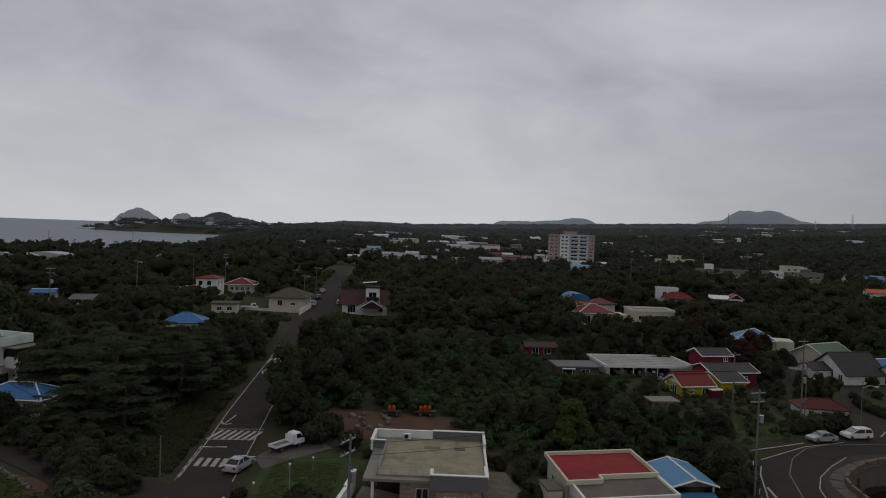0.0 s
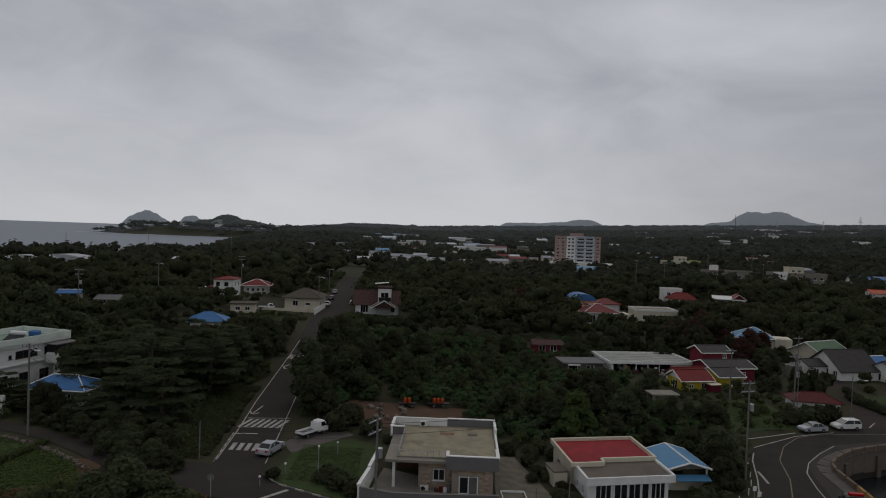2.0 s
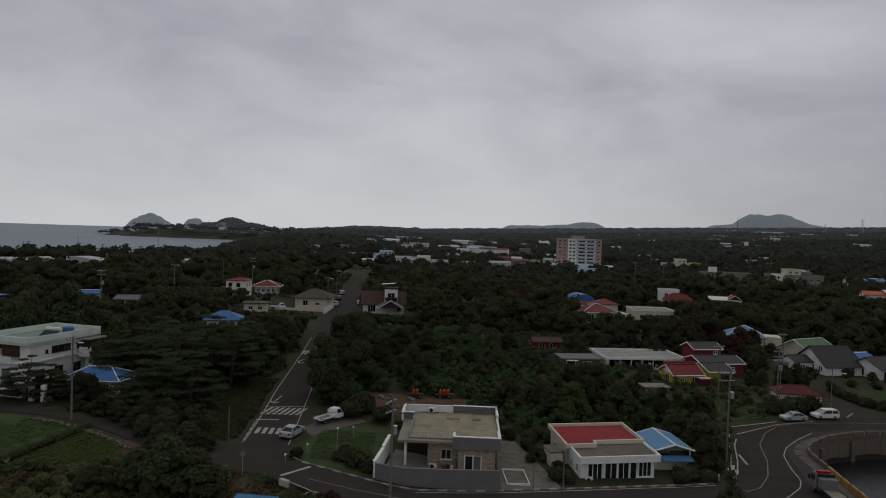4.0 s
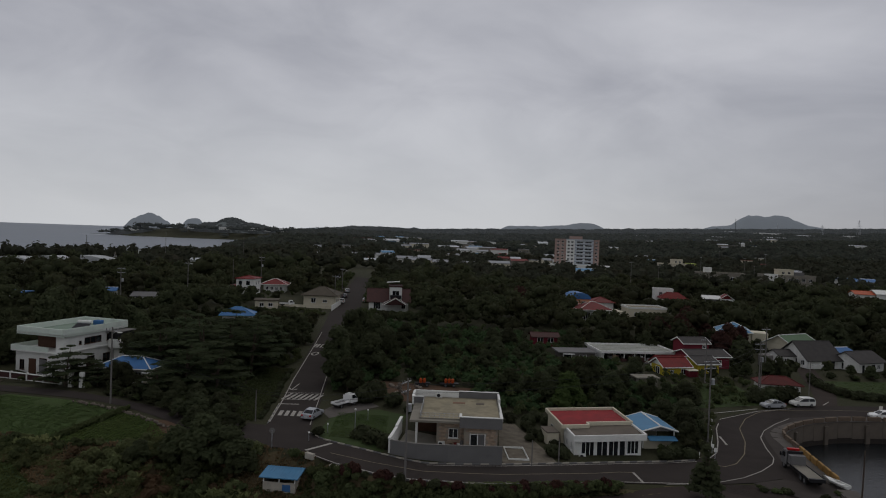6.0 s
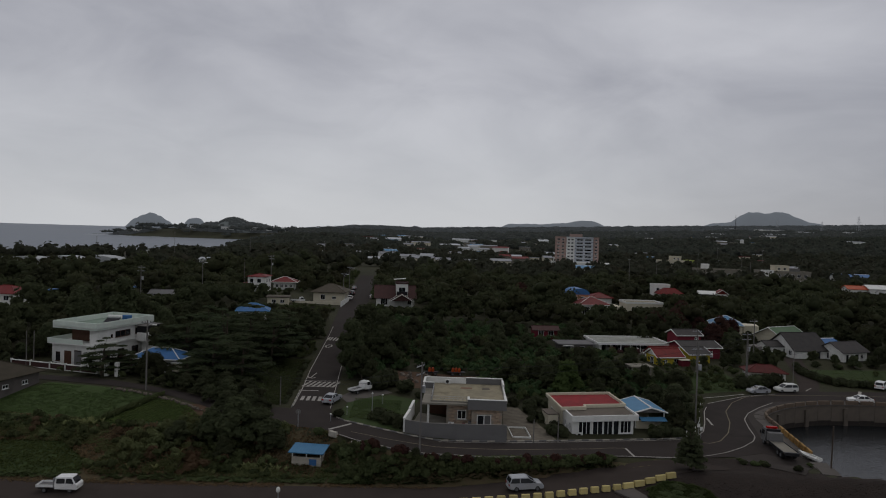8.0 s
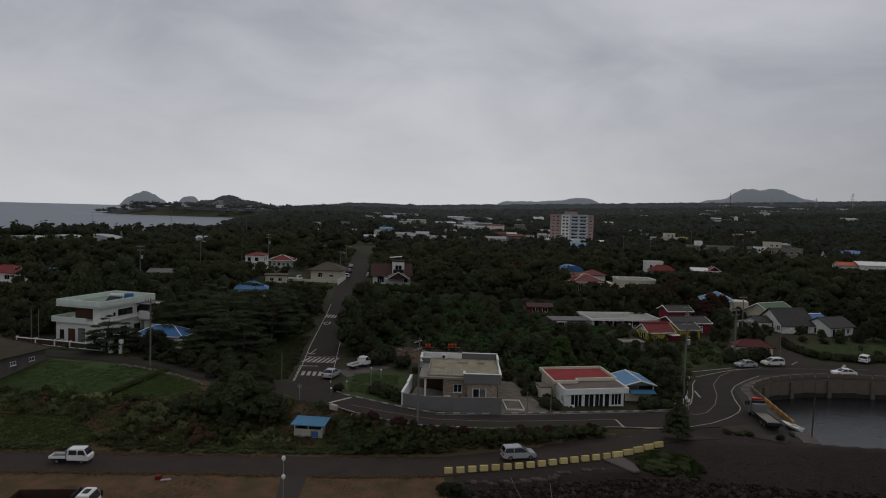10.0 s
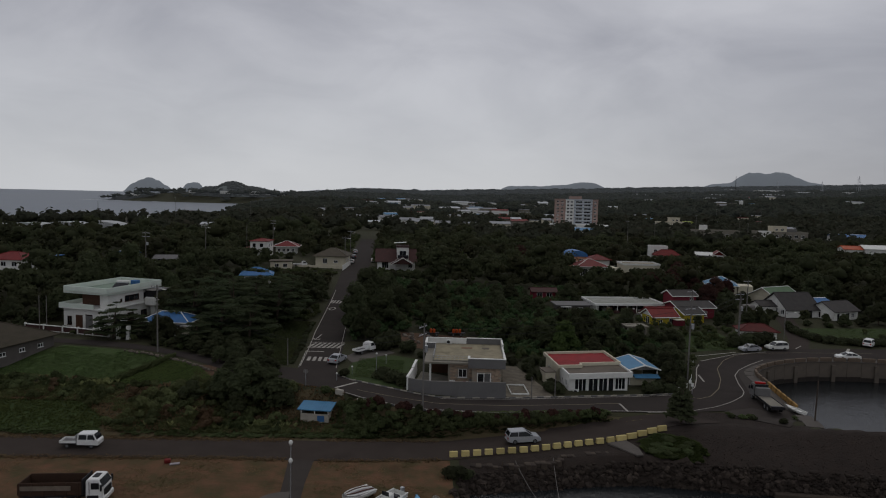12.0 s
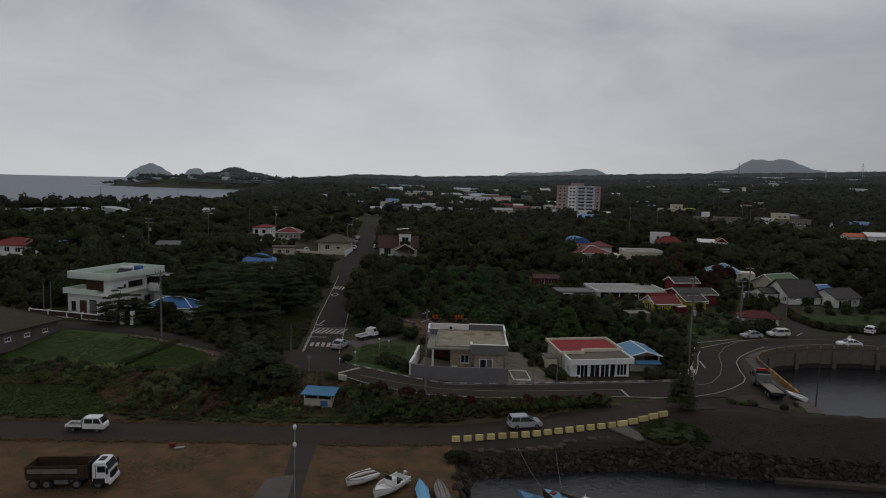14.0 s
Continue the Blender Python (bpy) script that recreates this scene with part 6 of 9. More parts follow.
# woods and gardens: single plants near the road, whole woods further off
rng = np.random.default_rng(3)
woods = {"broadleaf_wood": [], "evergreen_wood": [], "scrub_thicket": [], "green_thicket": []}
single = 0
y = 92.0
while y < 335:
    step = 3.1 + (y - 92) * 0.016
    x = -150.0 - (y - 92) * 0.35
    while x < 140 + (y - 92) * 0.75:
        px, py = x + rng.uniform(-0.45, 0.45) * step, y + rng.uniform(-0.45, 0.45) * step
        x += step
        limit = head_room(px, py)
        if -225 < px < -95 and 262 < py < 335:
            limit = min(limit, 3.4)
        if limit < 0.75:
            continue
        patch = noise.noise(Vector((px * 0.022, py * 0.022, 3.0)))
        low_patch = -14 < px < 40 and 112 < py < 178 or -47 < px < -20 and 90 < py < 137
        if low_patch:
            for _ in range(6):
                qx, qy = px + rng.uniform(-2.2, 2.2), py + rng.uniform(-2.2, 2.2)
                woods["green_thicket" if px > -14 else "scrub_thicket"].append((qx, qy, min(rng.uniform(0.9, 2.1), head_room(qx, qy)), 1.0))
        want = (6.6 if patch > 0 else 5.0) * rng.uniform(0.55, 1.2) * rng.choice([0.55, 0.85, 1.0, 1.5], p=[0.2, 0.35, 0.3, 0.15])
        if low_patch:
            want = rng.choice([1.6, 2.2, 3.0, 5.0], p=[0.35, 0.35, 0.2, 0.1]) * rng.uniform(0.8, 1.2)
        h = min(want, limit)
        if h < 2.6:
            if rng.uniform() < 0.85:
                woods["scrub_thicket"].append((px, py, max(h, 0.5), 1.0))
        elif py < 176 and single < 230 and -75 < px < 112 and rng.uniform() < 0.75:
            single += 1
            kind = "dark" if patch < -0.08 else "broad"
            plant(kind, px, py, h / 7.2, rng.uniform(0.85, 1.1))
        else:
            woods["evergreen_wood" if patch < -0.05 else "broadleaf_wood"].append((px, py, h, step / 4.2))
    y += step * 0.92
for i in range(260):
    qy = rng.uniform(186, 332)
    qx = along(qy, STREET_L) - rng.uniform(1.1, 5.5) if i % 2 else along(qy, STREET_R) + rng.uniform(1.0, 5.0)
    if head_room(qx, qy) > 0.7:
        woods["scrub_thicket"].append((qx, qy, min(rng.uniform(0.9, 2.4), head_room(qx, qy) + 0.6), 1.0))


def wood(name, label, spots, leaves, per, leaf, parts, squash=0.8):
    vs, qs, ts, base = [], [], [], 0
    for px, py, h, wide in spots:
        z = ground_z(px, py)
        r = max(0.55, h * 0.33) * wide if h > 2.6 else max(0.6, h * 0.55)
        blobs = []
        for i in range(parts):
            a, d = rng.uniform(0, 6.3), r * rng.uniform(0.1, 0.95) * (0 if i == 0 else 1)
            rr = r * rng.uniform(0.3, 0.9)
            zz = z + (h - rr * squash) * (1.0 if i == 0 else rng.uniform(0.45, 0.95))
            blobs.append((px + d * math.cos(a), py + d * math.sin(a), max(zz, z + 0.2), rr, rr, rr * squash))
        v, q, t = foliage(blobs, per, leaf * (0.8 + 0.2 * wide), rng, 0.7)
        vs.append(v)
        qs.append(q + base)
        ts.append(t + base)
        base += len(v)
    ob = meshed(name, fast_mesh(name, np.concatenate(vs), np.concatenate(qs), np.concatenate(ts)), leaves)
    return tagged(ob, label, "woodland", kind="stuff")


for i in range(420):
    qx, qy = rng.uniform(-52, 4), rng.uniform(176, 206)
    if 0.3 < head_room(qx, qy) < 1.2:
        woods["scrub_thicket"].append((qx, qy, rng.uniform(0.5, 1.0), 1.0))
for i in range(70):
    qx, qy = rng.uniform(43, 65), rng.uniform(119, 137)
    if head_room(qx, qy) > 0.4:
        woods["scrub_thicket"].append((qx, qy, rng.uniform(0.5, 1.1), 1.0))
wood("broadleaf_wood", "dark green broadleaf woodland with uneven crowns", woods["broadleaf_wood"], LEAF, 20, 0.8, 7)
wood("evergreen_wood", "very dark evergreen woodland", woods["evergreen_wood"], LEAFDARK, 20, 0.8, 7)
wood("scrub_thicket", "low green scrub between trees and gardens", [w for w in woods["scrub_thicket"] if w[2] > 0.3], SCRUB, 32, 0.46, 2)
wood("green_thicket", "rank green bushes and creepers over a fallow plot", [w for w in woods["green_thicket"] if w[2] > 0.3], THICKET, 32, 0.46, 2)

# far woods out to the skyline
spots = []
for y0, y1, step, tall in ((335, 620, 9.5, 6.5), (620, 1000, 16, 7.5), (1000, 1800, 26, 10), (1800, 3000, 46, 12), (3000, 4600, 80, 15)):
    y = y0
    while y < y1:
        x = -0.72 * y - 40
        while x < 0.8 * y + 60:
            px, py = x + rng.uniform(-0.5, 0.5) * step, y + rng.uniform(-0.5, 0.5) * step
            x += step
            if -220 < px < -95 and 335 < py < 350 or px < coast(py) + 12 or (-31 < px < -19 and py < 325):
                continue
            if ((HOMES[:, 0] - 3 < px) & (px < HOMES[:, 1] + 3) & (HOMES[:, 2] - 26 < py) & (py < HOMES[:, 3] + 2)).any():
                continue
            if noise.noise(Vector((px * 0.006, py * 0.004, 9.0))) > 0.42 and py < 1500:
                continue
            shore_low = min(1.0, 0.45 + (px - coast(py)) / 260) if py < 1300 else 1.0
            spots.append((px, py, tall * shore_low * rng.uniform(0.5, 1.35), step))
        y += step * 0.9


def far_wood(name, label, some, leaves):
    vs, qs, ts, base = [], [], [], 0
    for px, py, h, step in some:
        z = ground_z(px, py)
        r = step * rng.uniform(0.42, 0.7)
        blobs = [(px + rng.uniform(-0.3, 0.3) * step, py + rng.uniform(-0.3, 0.3) * step, z + h * f, r * s, r * s, h * 0.42) for f, s in ((0.46, 0.85), (0.64, 0.55))]
        v, q, t = foliage(blobs[: 2 if py < 1000 else 1], 12, min(r * 0.5, 4.5), rng, 0.8)
        vs.append(v)
        qs.append(q + base)
        ts.append(t + base)
        base += len(v)
    ob = meshed(name, fast_mesh(name, np.concatenate(vs), np.concatenate(qs), np.concatenate(ts)), leaves)
    return tagged(ob, label, "woodland", kind="stuff")


# ---- the far town, hills and islands ----
def simple_house(x, y, w, d, h, roofing, walls, turn, rise=0.0):
    hs = thing("house", "small distant house with a plain roof among trees", "house", x, y, ground_z(x, y) - 0.3, turn, "distant houses")
    n = max(2, int(w / 4.5))
    wall(hs, (0, 0), (w, 0), 0, h, walls, spaced(w, n, min(1.8, w / n * 0.5), 0.9, 1.4))
    part("wall", boxed(0, w, 0.3, d, 0, h), walls, hs)
    if rise:
        gable(hs, 0, w, 0, d, h, rise, roofing, 0.5, "x", None, walls)
    else:
        part("roof", boxed(-0.3, w + 0.3, -0.3, d + 0.3, h, h + 0.35), roofing, hs)
    return hs


far_rnd = random.Random(4)
FAR_PALE, FAR_GREY = mat("pale_sheet_roof", (0.46, 0.47, 0.48), (0.33, 0.345, 0.36), 0.6, 4, 2, 0.1, 0.01, vary=0.25), mat("grey_sheet_roof", (0.26, 0.27, 0.28), (0.2, 0.2, 0.21), 0.7, 4, 2, 0.1, 0.01, vary=0.25)
FAR_BRICK = mat("brick_house_wall", (0.24, 0.13, 0.1), (0.18, 0.1, 0.08), 0.85, 3, 3, 0.1, 0.01, vary=0.2)
def town(*houses):
    """A few distant houses: x, y, width and kind of roof."""
    for x, y, w, k in houses:
        w = w * 0.66 if w > 10 else w
        roofing = (FAR_PALE, FAR_GREY, CYANROOF, REDTILE, FAR_GREY)[k]
        simple_house(x, y, w, max(6, min(w * 0.6, 16)), far_rnd.uniform(3.2, 5.5) if y < 700 else 8, roofing, FAR_BRICK if k == 4 else far_rnd.choice((WHITE, CREAM, CONCRETE)), far_rnd.uniform(-10, 10), far_rnd.choice((0, 0.8, 1.4)))


town((-115, 588, 11, 0), (-98, 578, 12, 0), (-88, 587, 15, 1), (-69, 618, 23, 1), (-61, 494, 9, 0), (-46, 480, 19, 4), (-31, 424, 9, 0), (-75, 500, 9, 0))
town((-28, 612, 30, 0), (-38, 863, 30, 0), (-5, 765, 32, 1), (28, 739, 34, 0), (74, 748, 28, 1), (-10, 480, 22, 0), (-6, 438, 15, 2), (3, 502, 16, 0), (9, 452, 20, 1))
town((22, 428, 14, 0), (33, 462, 13, 1), (94, 643, 15, 0), (76, 539, 16, 0), (57, 713, 16, 0), (81, 402, 18, 0), (102, 420, 19, 2), (132, 467, 17, 0))
town((155, 514, 14, 0), (105, 540, 7, 1), (119, 567, 6, 3), (236, 793, 16, 0), (210, 669, 11, 0), (197, 563, 13, 3), (240, 520, 12, 0), (332, 630, 7, 0))
town((-229, 483, 6, 0), (-185, 423, 4, 0), (-168, 398, 4, 0), (-172, 456, 6, 0), (-109, 335, 5, 0), (-139, 453, 8, 0), (-173, 431, 5, 1), (-120, 690, 14, 0))
town((690, 1500, 60, 0), (760, 1400, 90, 0), (980, 1650, 70, 0), (640, 1180, 40, 0), (560, 1650, 50, 0), (420, 900, 20, 0), (60, 1050, 40, 0), (180, 980, 30, 0))
for i in range(84):
    y = far_rnd.uniform(430, 1250)
    x = far_rnd.choice((far_rnd.uniform(-0.1, 0.14), far_rnd.uniform(-0.16, 0.55))) * y + 20
    w = far_rnd.uniform(6, 14) * (1 + 0.5 * (y > 700))
    simple_house(x, y, w, w * 0.6, far_rnd.uniform(3.5, 7), far_rnd.choice((FAR_PALE, FAR_GREY, FAR_GREY, REDTILE, CYANROOF)), far_rnd.choice((WHITE, CREAM, CONCRETE)), far_rnd.uniform(-20, 20), far_rnd.choice((0, 1.2)))
for x, y, w, h, d in ((1030, 1927, 78, 12, 30), (1028, 1526, 33, 9, 20), (595, 881, 24, 7.5, 12), (632, 2097, 20, 9, 14), (1304, 2698, 40, 10, 20), (1000, 1683, 90, 5, 20), (1110, 1690, 52, 5, 18), (560, 1240, 24, 6, 14), (760, 1330, 28, 6, 14), (500, 1010, 16, 6, 10)):
    simple_house(x, y, w, d, h, FAR_PALE, WHITE, 0, 0.8)
silo = thing("silo", "slim white silo among distant trees", "silo", 434.7, 860, ground_z(434.7, 860) - 1)
part("drum", rod(bmesh.new(), (0, 0, 0), (0, 0, 12), 2.3, n=16), WHITE, silo)
part("cap", rod(bmesh.new(), (0, 0, 12), (0, 0, 13.4), 2.3, 0.3, 16), FAR_PALE, silo)
# The pylons' pale material puts distance haze into their colour.
for x, y, h in ((1478, 2616, 42), (1232, 1938, 36), (1263, 1819, 50)):
    pylon = thing("pylon", "grey lattice power pylon above distant woods", "pylon", x, y, ground_z(x, y) - 1, 12, "power pylons")
    for sx in (-1, 1):
        for sy in (-1, 1):
            part("leg", rod(bmesh.new(), (sx * h * 0.09, sy * h * 0.09, 0), (sx * 0.5, sy * 0.5, h), 0.32, 0.2, 5), FAR_PALE, pylon)
        bm = bmesh.new()
        for k in range(6):
            a, b = 1 - k / 6.5, 1 - (k + 1) / 6.5
            rod(bm, (-sx * h * 0.09 * a, -h * 0.09 * a, h * (1 - a)), (sx * h * 0.09 * b, -h * 0.09 * b, h * (1 - b)), 0.18, n=4)
        part("brace", bm, FAR_PALE, pylon)
    for f, reach in ((0.66, 0.2), (0.8, 0.17), (0.92, 0.13)):
        part("cross_arm", rod(bmesh.new(), (-h * reach, 0, h * f), (h * reach, 0, h * f), 0.25, n=5), FAR_PALE, pylon)
GREENHOUSE = mat("dull_plastic_sheet", (0.42, 0.43, 0.43), (0.3, 0.31, 0.31), 0.6, 3, 2, 0.1, 0.01, stain=0.3)
for i in range(4):
    gho = thing("greenhouse", "long pale plastic greenhouse tunnel", "greenhouse", -196 + i * 10, 306 + i * 14, ground_z(-180, 320 + i * 12), -12, "greenhouses")
    bm = bmesh.new()
    prism(bm, [(-13 * math.cos(math.pi * k / 8), 0.4 + 3.2 * math.sin(math.pi * k / 8)) for k in range(9)], 0, 10)
    part("cover", bm, GREENHOUSE, gho)
    part("end_frame", boxed(-12.5, 12.5, -0.15, -0.02, 0, 0.5), STEEL, gho)
wt = thing("water_tower", "old square concrete tower on the shore", "tower", -223, 668, ground_z(-223, 668) - 1, 8)
part("shaft", boxed(-4, 4, -4, 4, 0, 14), DARKCON, wt)
part("head", boxed(-5, 3.5, -5, 5, 11, 16.5), CONCRETE, wt)

bpy.context.view_layer.update()
HOMES = np.array([(p[:, 0].min(), p[:, 0].max(), p[:, 1].min(), p[:, 1].max()) for p in (
    np.array([o.matrix_world @ Vector(c) for o in ob.children_recursive if o.type == "MESH" for c in o.bound_box])
    for ob in list(scene.objects) if ob.parent is None and ob.type == "EMPTY" and ob.get("category") in ("house", "building", "greenhouse", "tower", "apartment block"))])


def cleared(s):
    px, py = s[:2]
    return not ((HOMES[:, 0] - s[3] * 0.4 < px) & (px < HOMES[:, 1] + s[3] * 0.4) & (HOMES[:, 2] - 5 - py * 0.035 < py) & (py < HOMES[:, 3] + s[3] * 0.4)).any()


spots = [s for s in spots if cleared(s)]
# Each farther band takes a leaf colour with more haze painted in.
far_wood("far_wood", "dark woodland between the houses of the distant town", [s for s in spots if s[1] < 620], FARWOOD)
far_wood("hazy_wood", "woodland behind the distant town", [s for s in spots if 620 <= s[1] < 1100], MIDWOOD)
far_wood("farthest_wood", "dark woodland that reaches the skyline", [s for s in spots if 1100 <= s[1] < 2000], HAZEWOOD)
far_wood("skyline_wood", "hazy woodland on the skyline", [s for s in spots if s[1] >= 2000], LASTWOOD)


def ridge_hill(name, label, x, y, z, half, tall, deep, peaks, material, seed):
    """A far hill: peaks are (place from -1 to 1, share of the height, breadth)."""
    n, m = 70, 14
    verts, faces = [], []
    for j in range(m + 1):
        v = -1 + 2 * j / m
        for i in range(n + 1):
            u = -1 + 2 * i / n
            h = sum((s * math.exp(-(abs(u - c) / b) ** 2.6)) ** 5 for c, s, b in peaks) ** 0.2 * max(0, 1 - abs(u) ** 6)
            h *= max(0.0, 1 - v * v)
            h += (0.03 * noise.noise(Vector((u * 16, v * 5, seed))) + 0.02 * noise.noise(Vector((u * 41, v * 9, seed)))) * (1 - v * v) * (1 - u * u)
            verts.append((x + u * half, y + v * deep, z + tall * h - 2))
    for j in range(m):
        for i in range(n):
            a = j * (n + 1) + i
            faces.append((a, a + 1, a + n + 2, a + n + 1))
    ob = meshed(name, from_arrays(name, verts, faces), material, smooth=True)
    return tagged(ob, label, "hill", kind="structure")


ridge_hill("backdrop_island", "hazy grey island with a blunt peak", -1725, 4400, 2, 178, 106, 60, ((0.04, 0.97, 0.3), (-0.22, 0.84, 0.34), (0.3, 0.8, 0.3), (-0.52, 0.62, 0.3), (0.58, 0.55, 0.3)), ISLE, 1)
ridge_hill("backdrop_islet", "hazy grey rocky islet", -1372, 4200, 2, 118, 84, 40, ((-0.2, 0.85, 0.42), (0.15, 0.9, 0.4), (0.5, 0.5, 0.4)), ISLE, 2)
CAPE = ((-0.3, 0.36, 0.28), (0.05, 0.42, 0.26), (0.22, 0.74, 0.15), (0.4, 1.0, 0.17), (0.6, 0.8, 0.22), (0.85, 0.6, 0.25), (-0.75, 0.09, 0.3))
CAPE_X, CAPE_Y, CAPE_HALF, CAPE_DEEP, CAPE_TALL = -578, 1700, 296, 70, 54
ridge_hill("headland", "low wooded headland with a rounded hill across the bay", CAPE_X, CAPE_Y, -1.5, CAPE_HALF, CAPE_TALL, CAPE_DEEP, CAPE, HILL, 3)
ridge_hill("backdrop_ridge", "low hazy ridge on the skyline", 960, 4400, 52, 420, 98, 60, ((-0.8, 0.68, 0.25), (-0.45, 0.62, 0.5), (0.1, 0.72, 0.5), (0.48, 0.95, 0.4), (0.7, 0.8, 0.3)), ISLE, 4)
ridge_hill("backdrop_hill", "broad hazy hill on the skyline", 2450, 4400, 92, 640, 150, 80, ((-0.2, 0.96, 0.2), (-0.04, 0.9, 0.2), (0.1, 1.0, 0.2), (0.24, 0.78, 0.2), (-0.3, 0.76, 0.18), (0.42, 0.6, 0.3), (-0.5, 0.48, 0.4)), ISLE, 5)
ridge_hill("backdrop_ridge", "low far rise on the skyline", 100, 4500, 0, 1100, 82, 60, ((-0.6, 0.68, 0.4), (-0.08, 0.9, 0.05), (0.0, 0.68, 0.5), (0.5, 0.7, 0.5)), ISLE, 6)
hw = []
for i in range(2600):
    u, v = far_rnd.uniform(-0.55, 0.97), far_rnd.uniform(-0.9, 0.3)
    h = sum((s * math.exp(-(abs(u - c) / b) ** 2.6)) ** 5 for c, s, b in CAPE) ** 0.2 * max(0, 1 - abs(u) ** 6) * (1 - v * v)
    if noise.noise(Vector((u * 7, v * 4, 2))) < 0.28:
        hw.append((CAPE_X + u * CAPE_HALF, CAPE_Y + v * CAPE_DEEP, -3.5 + CAPE_TALL * h))
vs, qs, ts, base = [], [], [], 0
for x, y, z in hw:
    k = far_rnd.uniform(2.6, 5.0)
    v, q, t = foliage([(x, y, z + far_rnd.uniform(0, 1.2), k, k, k * far_rnd.uniform(0.5, 0.85))], 12, 1.5, rng, 0.97)
    vs.append(v), qs.append(q + base), ts.append(t + base)
    base += len(v)
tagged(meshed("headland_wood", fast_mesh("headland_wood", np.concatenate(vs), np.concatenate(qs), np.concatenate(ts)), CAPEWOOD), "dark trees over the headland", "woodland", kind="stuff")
for x, y, w in ((-684, 1628, 16), (-675, 1630, 10), (-545, 1626, 12), (-470, 1628, 16), (-452, 1626, 10), (-400, 1626, 22), (-360, 1624, 14), (-330, 1620, 16)):
    simple_house(x, y, w, 10, 7, FAR_PALE, WHITE, 0)
surf = bmesh.new()
for i in range(40):
    x = -770 + i * 5.6
    y = 1575 + 14 * math.sin(i * 0.3) - i * 1.1
    bmesh.ops.create_grid(surf, x_segments=1, y_segments=1, size=1, matrix=Matrix.Translation((x, y, float(-1.6 + 9.0 * (math.hypot(x, y - 40) - 900) / 3980 + 0.3))) @ Matrix.Diagonal((far_rnd.uniform(3, 7), far_rnd.uniform(4, 13), 1, 1)))
tagged(part("surf", surf, FOAM), "white surf along the headland shore", "surf", kind="stuff")


# ---- harbour edge ----
# Dark colour that paints the shadow along the foot of the basin wall.
FOOTSHADE = mat("wall_foot_shade", (0.04, 0.033, 0.028), (0.024, 0.021, 0.018), 0.7, 1.2, 6, 0.5, 0.02)
RUSTYELLOW = mat("rusty_yellow_paint", (0.34, 0.2, 0.06), (0.2, 0.12, 0.05), 0.85, 0.6, 7, 0.3, 0.01, stain=0.5)
RUSTY = mat("rust_stained_concrete", (0.16, 0.118, 0.084), (0.1, 0.078, 0.06), 0.9, 0.8, 6, 0.5, 0.02, stain=0.6)
BASIN_EDGE = [(46.9, 77.0), (47.5, 79), (48.7, 83.7), (50, 91.4), (51.4, 98.9), (52.2, 103), (55, 106), (58.4, 108.4), (62, 110), (66, 111), (70, 111.3), (75, 111.1), (80, 110.4), (100, 106), (135, 102)]
edge = resample(BASIN_EDGE, 46)
sea_wall = tagged(new("harbour_wall"), "curved stained concrete harbour wall above dark water", "wall", kind="structure")
for i, (a, b) in enumerate(zip(edge, edge[1:])):
    d = Vector(b) - Vector(a)
    z = max(float(height(*(a + np.array([-d.y, d.x]) / d.length * 2.5), False)), 1.2)
    m = pose(a[0], a[1], 0, 0, 0, math.degrees(math.atan2(d.y, d.x)))
    o = part("wall_panel", boxed(0.015, d.length - 0.015, 0.0, 1.9, -5.5, z - 0.02, 0.02), DARKCON, sea_wall)
    o.matrix_basis = m
    o = part("coping", boxed(0, d.length + 0.03, -0.12, 1.9, z - 0.02, z + 0.1), PAVING, sea_wall)
    o.matrix_basis = m
    # Thin dark strip above the water: painted shadow at the panel's foot.
    o = part("tide_stain", boxed(0.02, d.length - 0.02, -0.012, 0.0, -5.5, -1.0 + 0.08 * (i % 3)), FOOTSHADE, sea_wall)
    o.matrix_basis = m
    if i > 6:
        o = part("parapet_block", boxed(0.2, d.length - 0.2, 0.05, 0.4, z + 0.1, z + 0.75, 0.04), RUSTY, sea_wall)
        o.matrix_basis = m
    if i % 3 == 1:
        o = part("buttress", boxed(-0.35, 0.35, -0.35, 0.0, -5.5, z - 0.5), DARKCON, sea_wall)
        o.matrix_basis = m
# rocks along the water
LEDGE = mat("wet_rough_ledge", (0.085, 0.066, 0.05), (0.048, 0.038, 0.031), 0.9, 1.1, 4, 0.9, 0.06, stain=0.5)
rock_rnd = random.Random(8)
rock_meshes = []
for k in range(8):
    bm = bmesh.new()
    bmesh.ops.create_icosphere(bm, subdivisions=1, radius=0.5)
    for v in bm.verts:
        v.co *= rock_rnd.uniform(0.75, 1.2)
        v.co.z *= 0.8
    me = bpy.data.meshes.new("boulder")
    bm.to_mesh(me)
    bm.free()
    me.materials.append(ROCK)
    rock_meshes.append(me)
armour = tagged(new("rock_bank"), "bank of dark basalt boulders above the harbour water", "rock bank", kind="structure")
for i in range(300):
    f = rock_rnd.random()
    k = rock_rnd.uniform(0.5, 1.15)
    if i < 40:
        x, y = 1.3 + rock_rnd.uniform(-0.5, 1.3), 48 + 21 * f
        z = -1.2 * max(0, x - 1.0) + 0.1
        k *= 1.3
    else:
        x = 2 + 58 * f
        y = rock_edge(x) - shore_wide(x) * (0.28 + 0.5 * rock_rnd.random())
        z = ground_z(x, y) + 0.05
    o = new("boulder", rock_meshes[i % 8])
    o.parent = armour
    o.matrix_basis = Matrix.Translation((x, y, z)) @ Euler([rock_rnd.uniform(0, 6) for _ in range(3)]).to_matrix().to_4x4() @ Matrix.Diagonal((k, k * rock_rnd.uniform(0.7, 1), k * 0.8, 1))
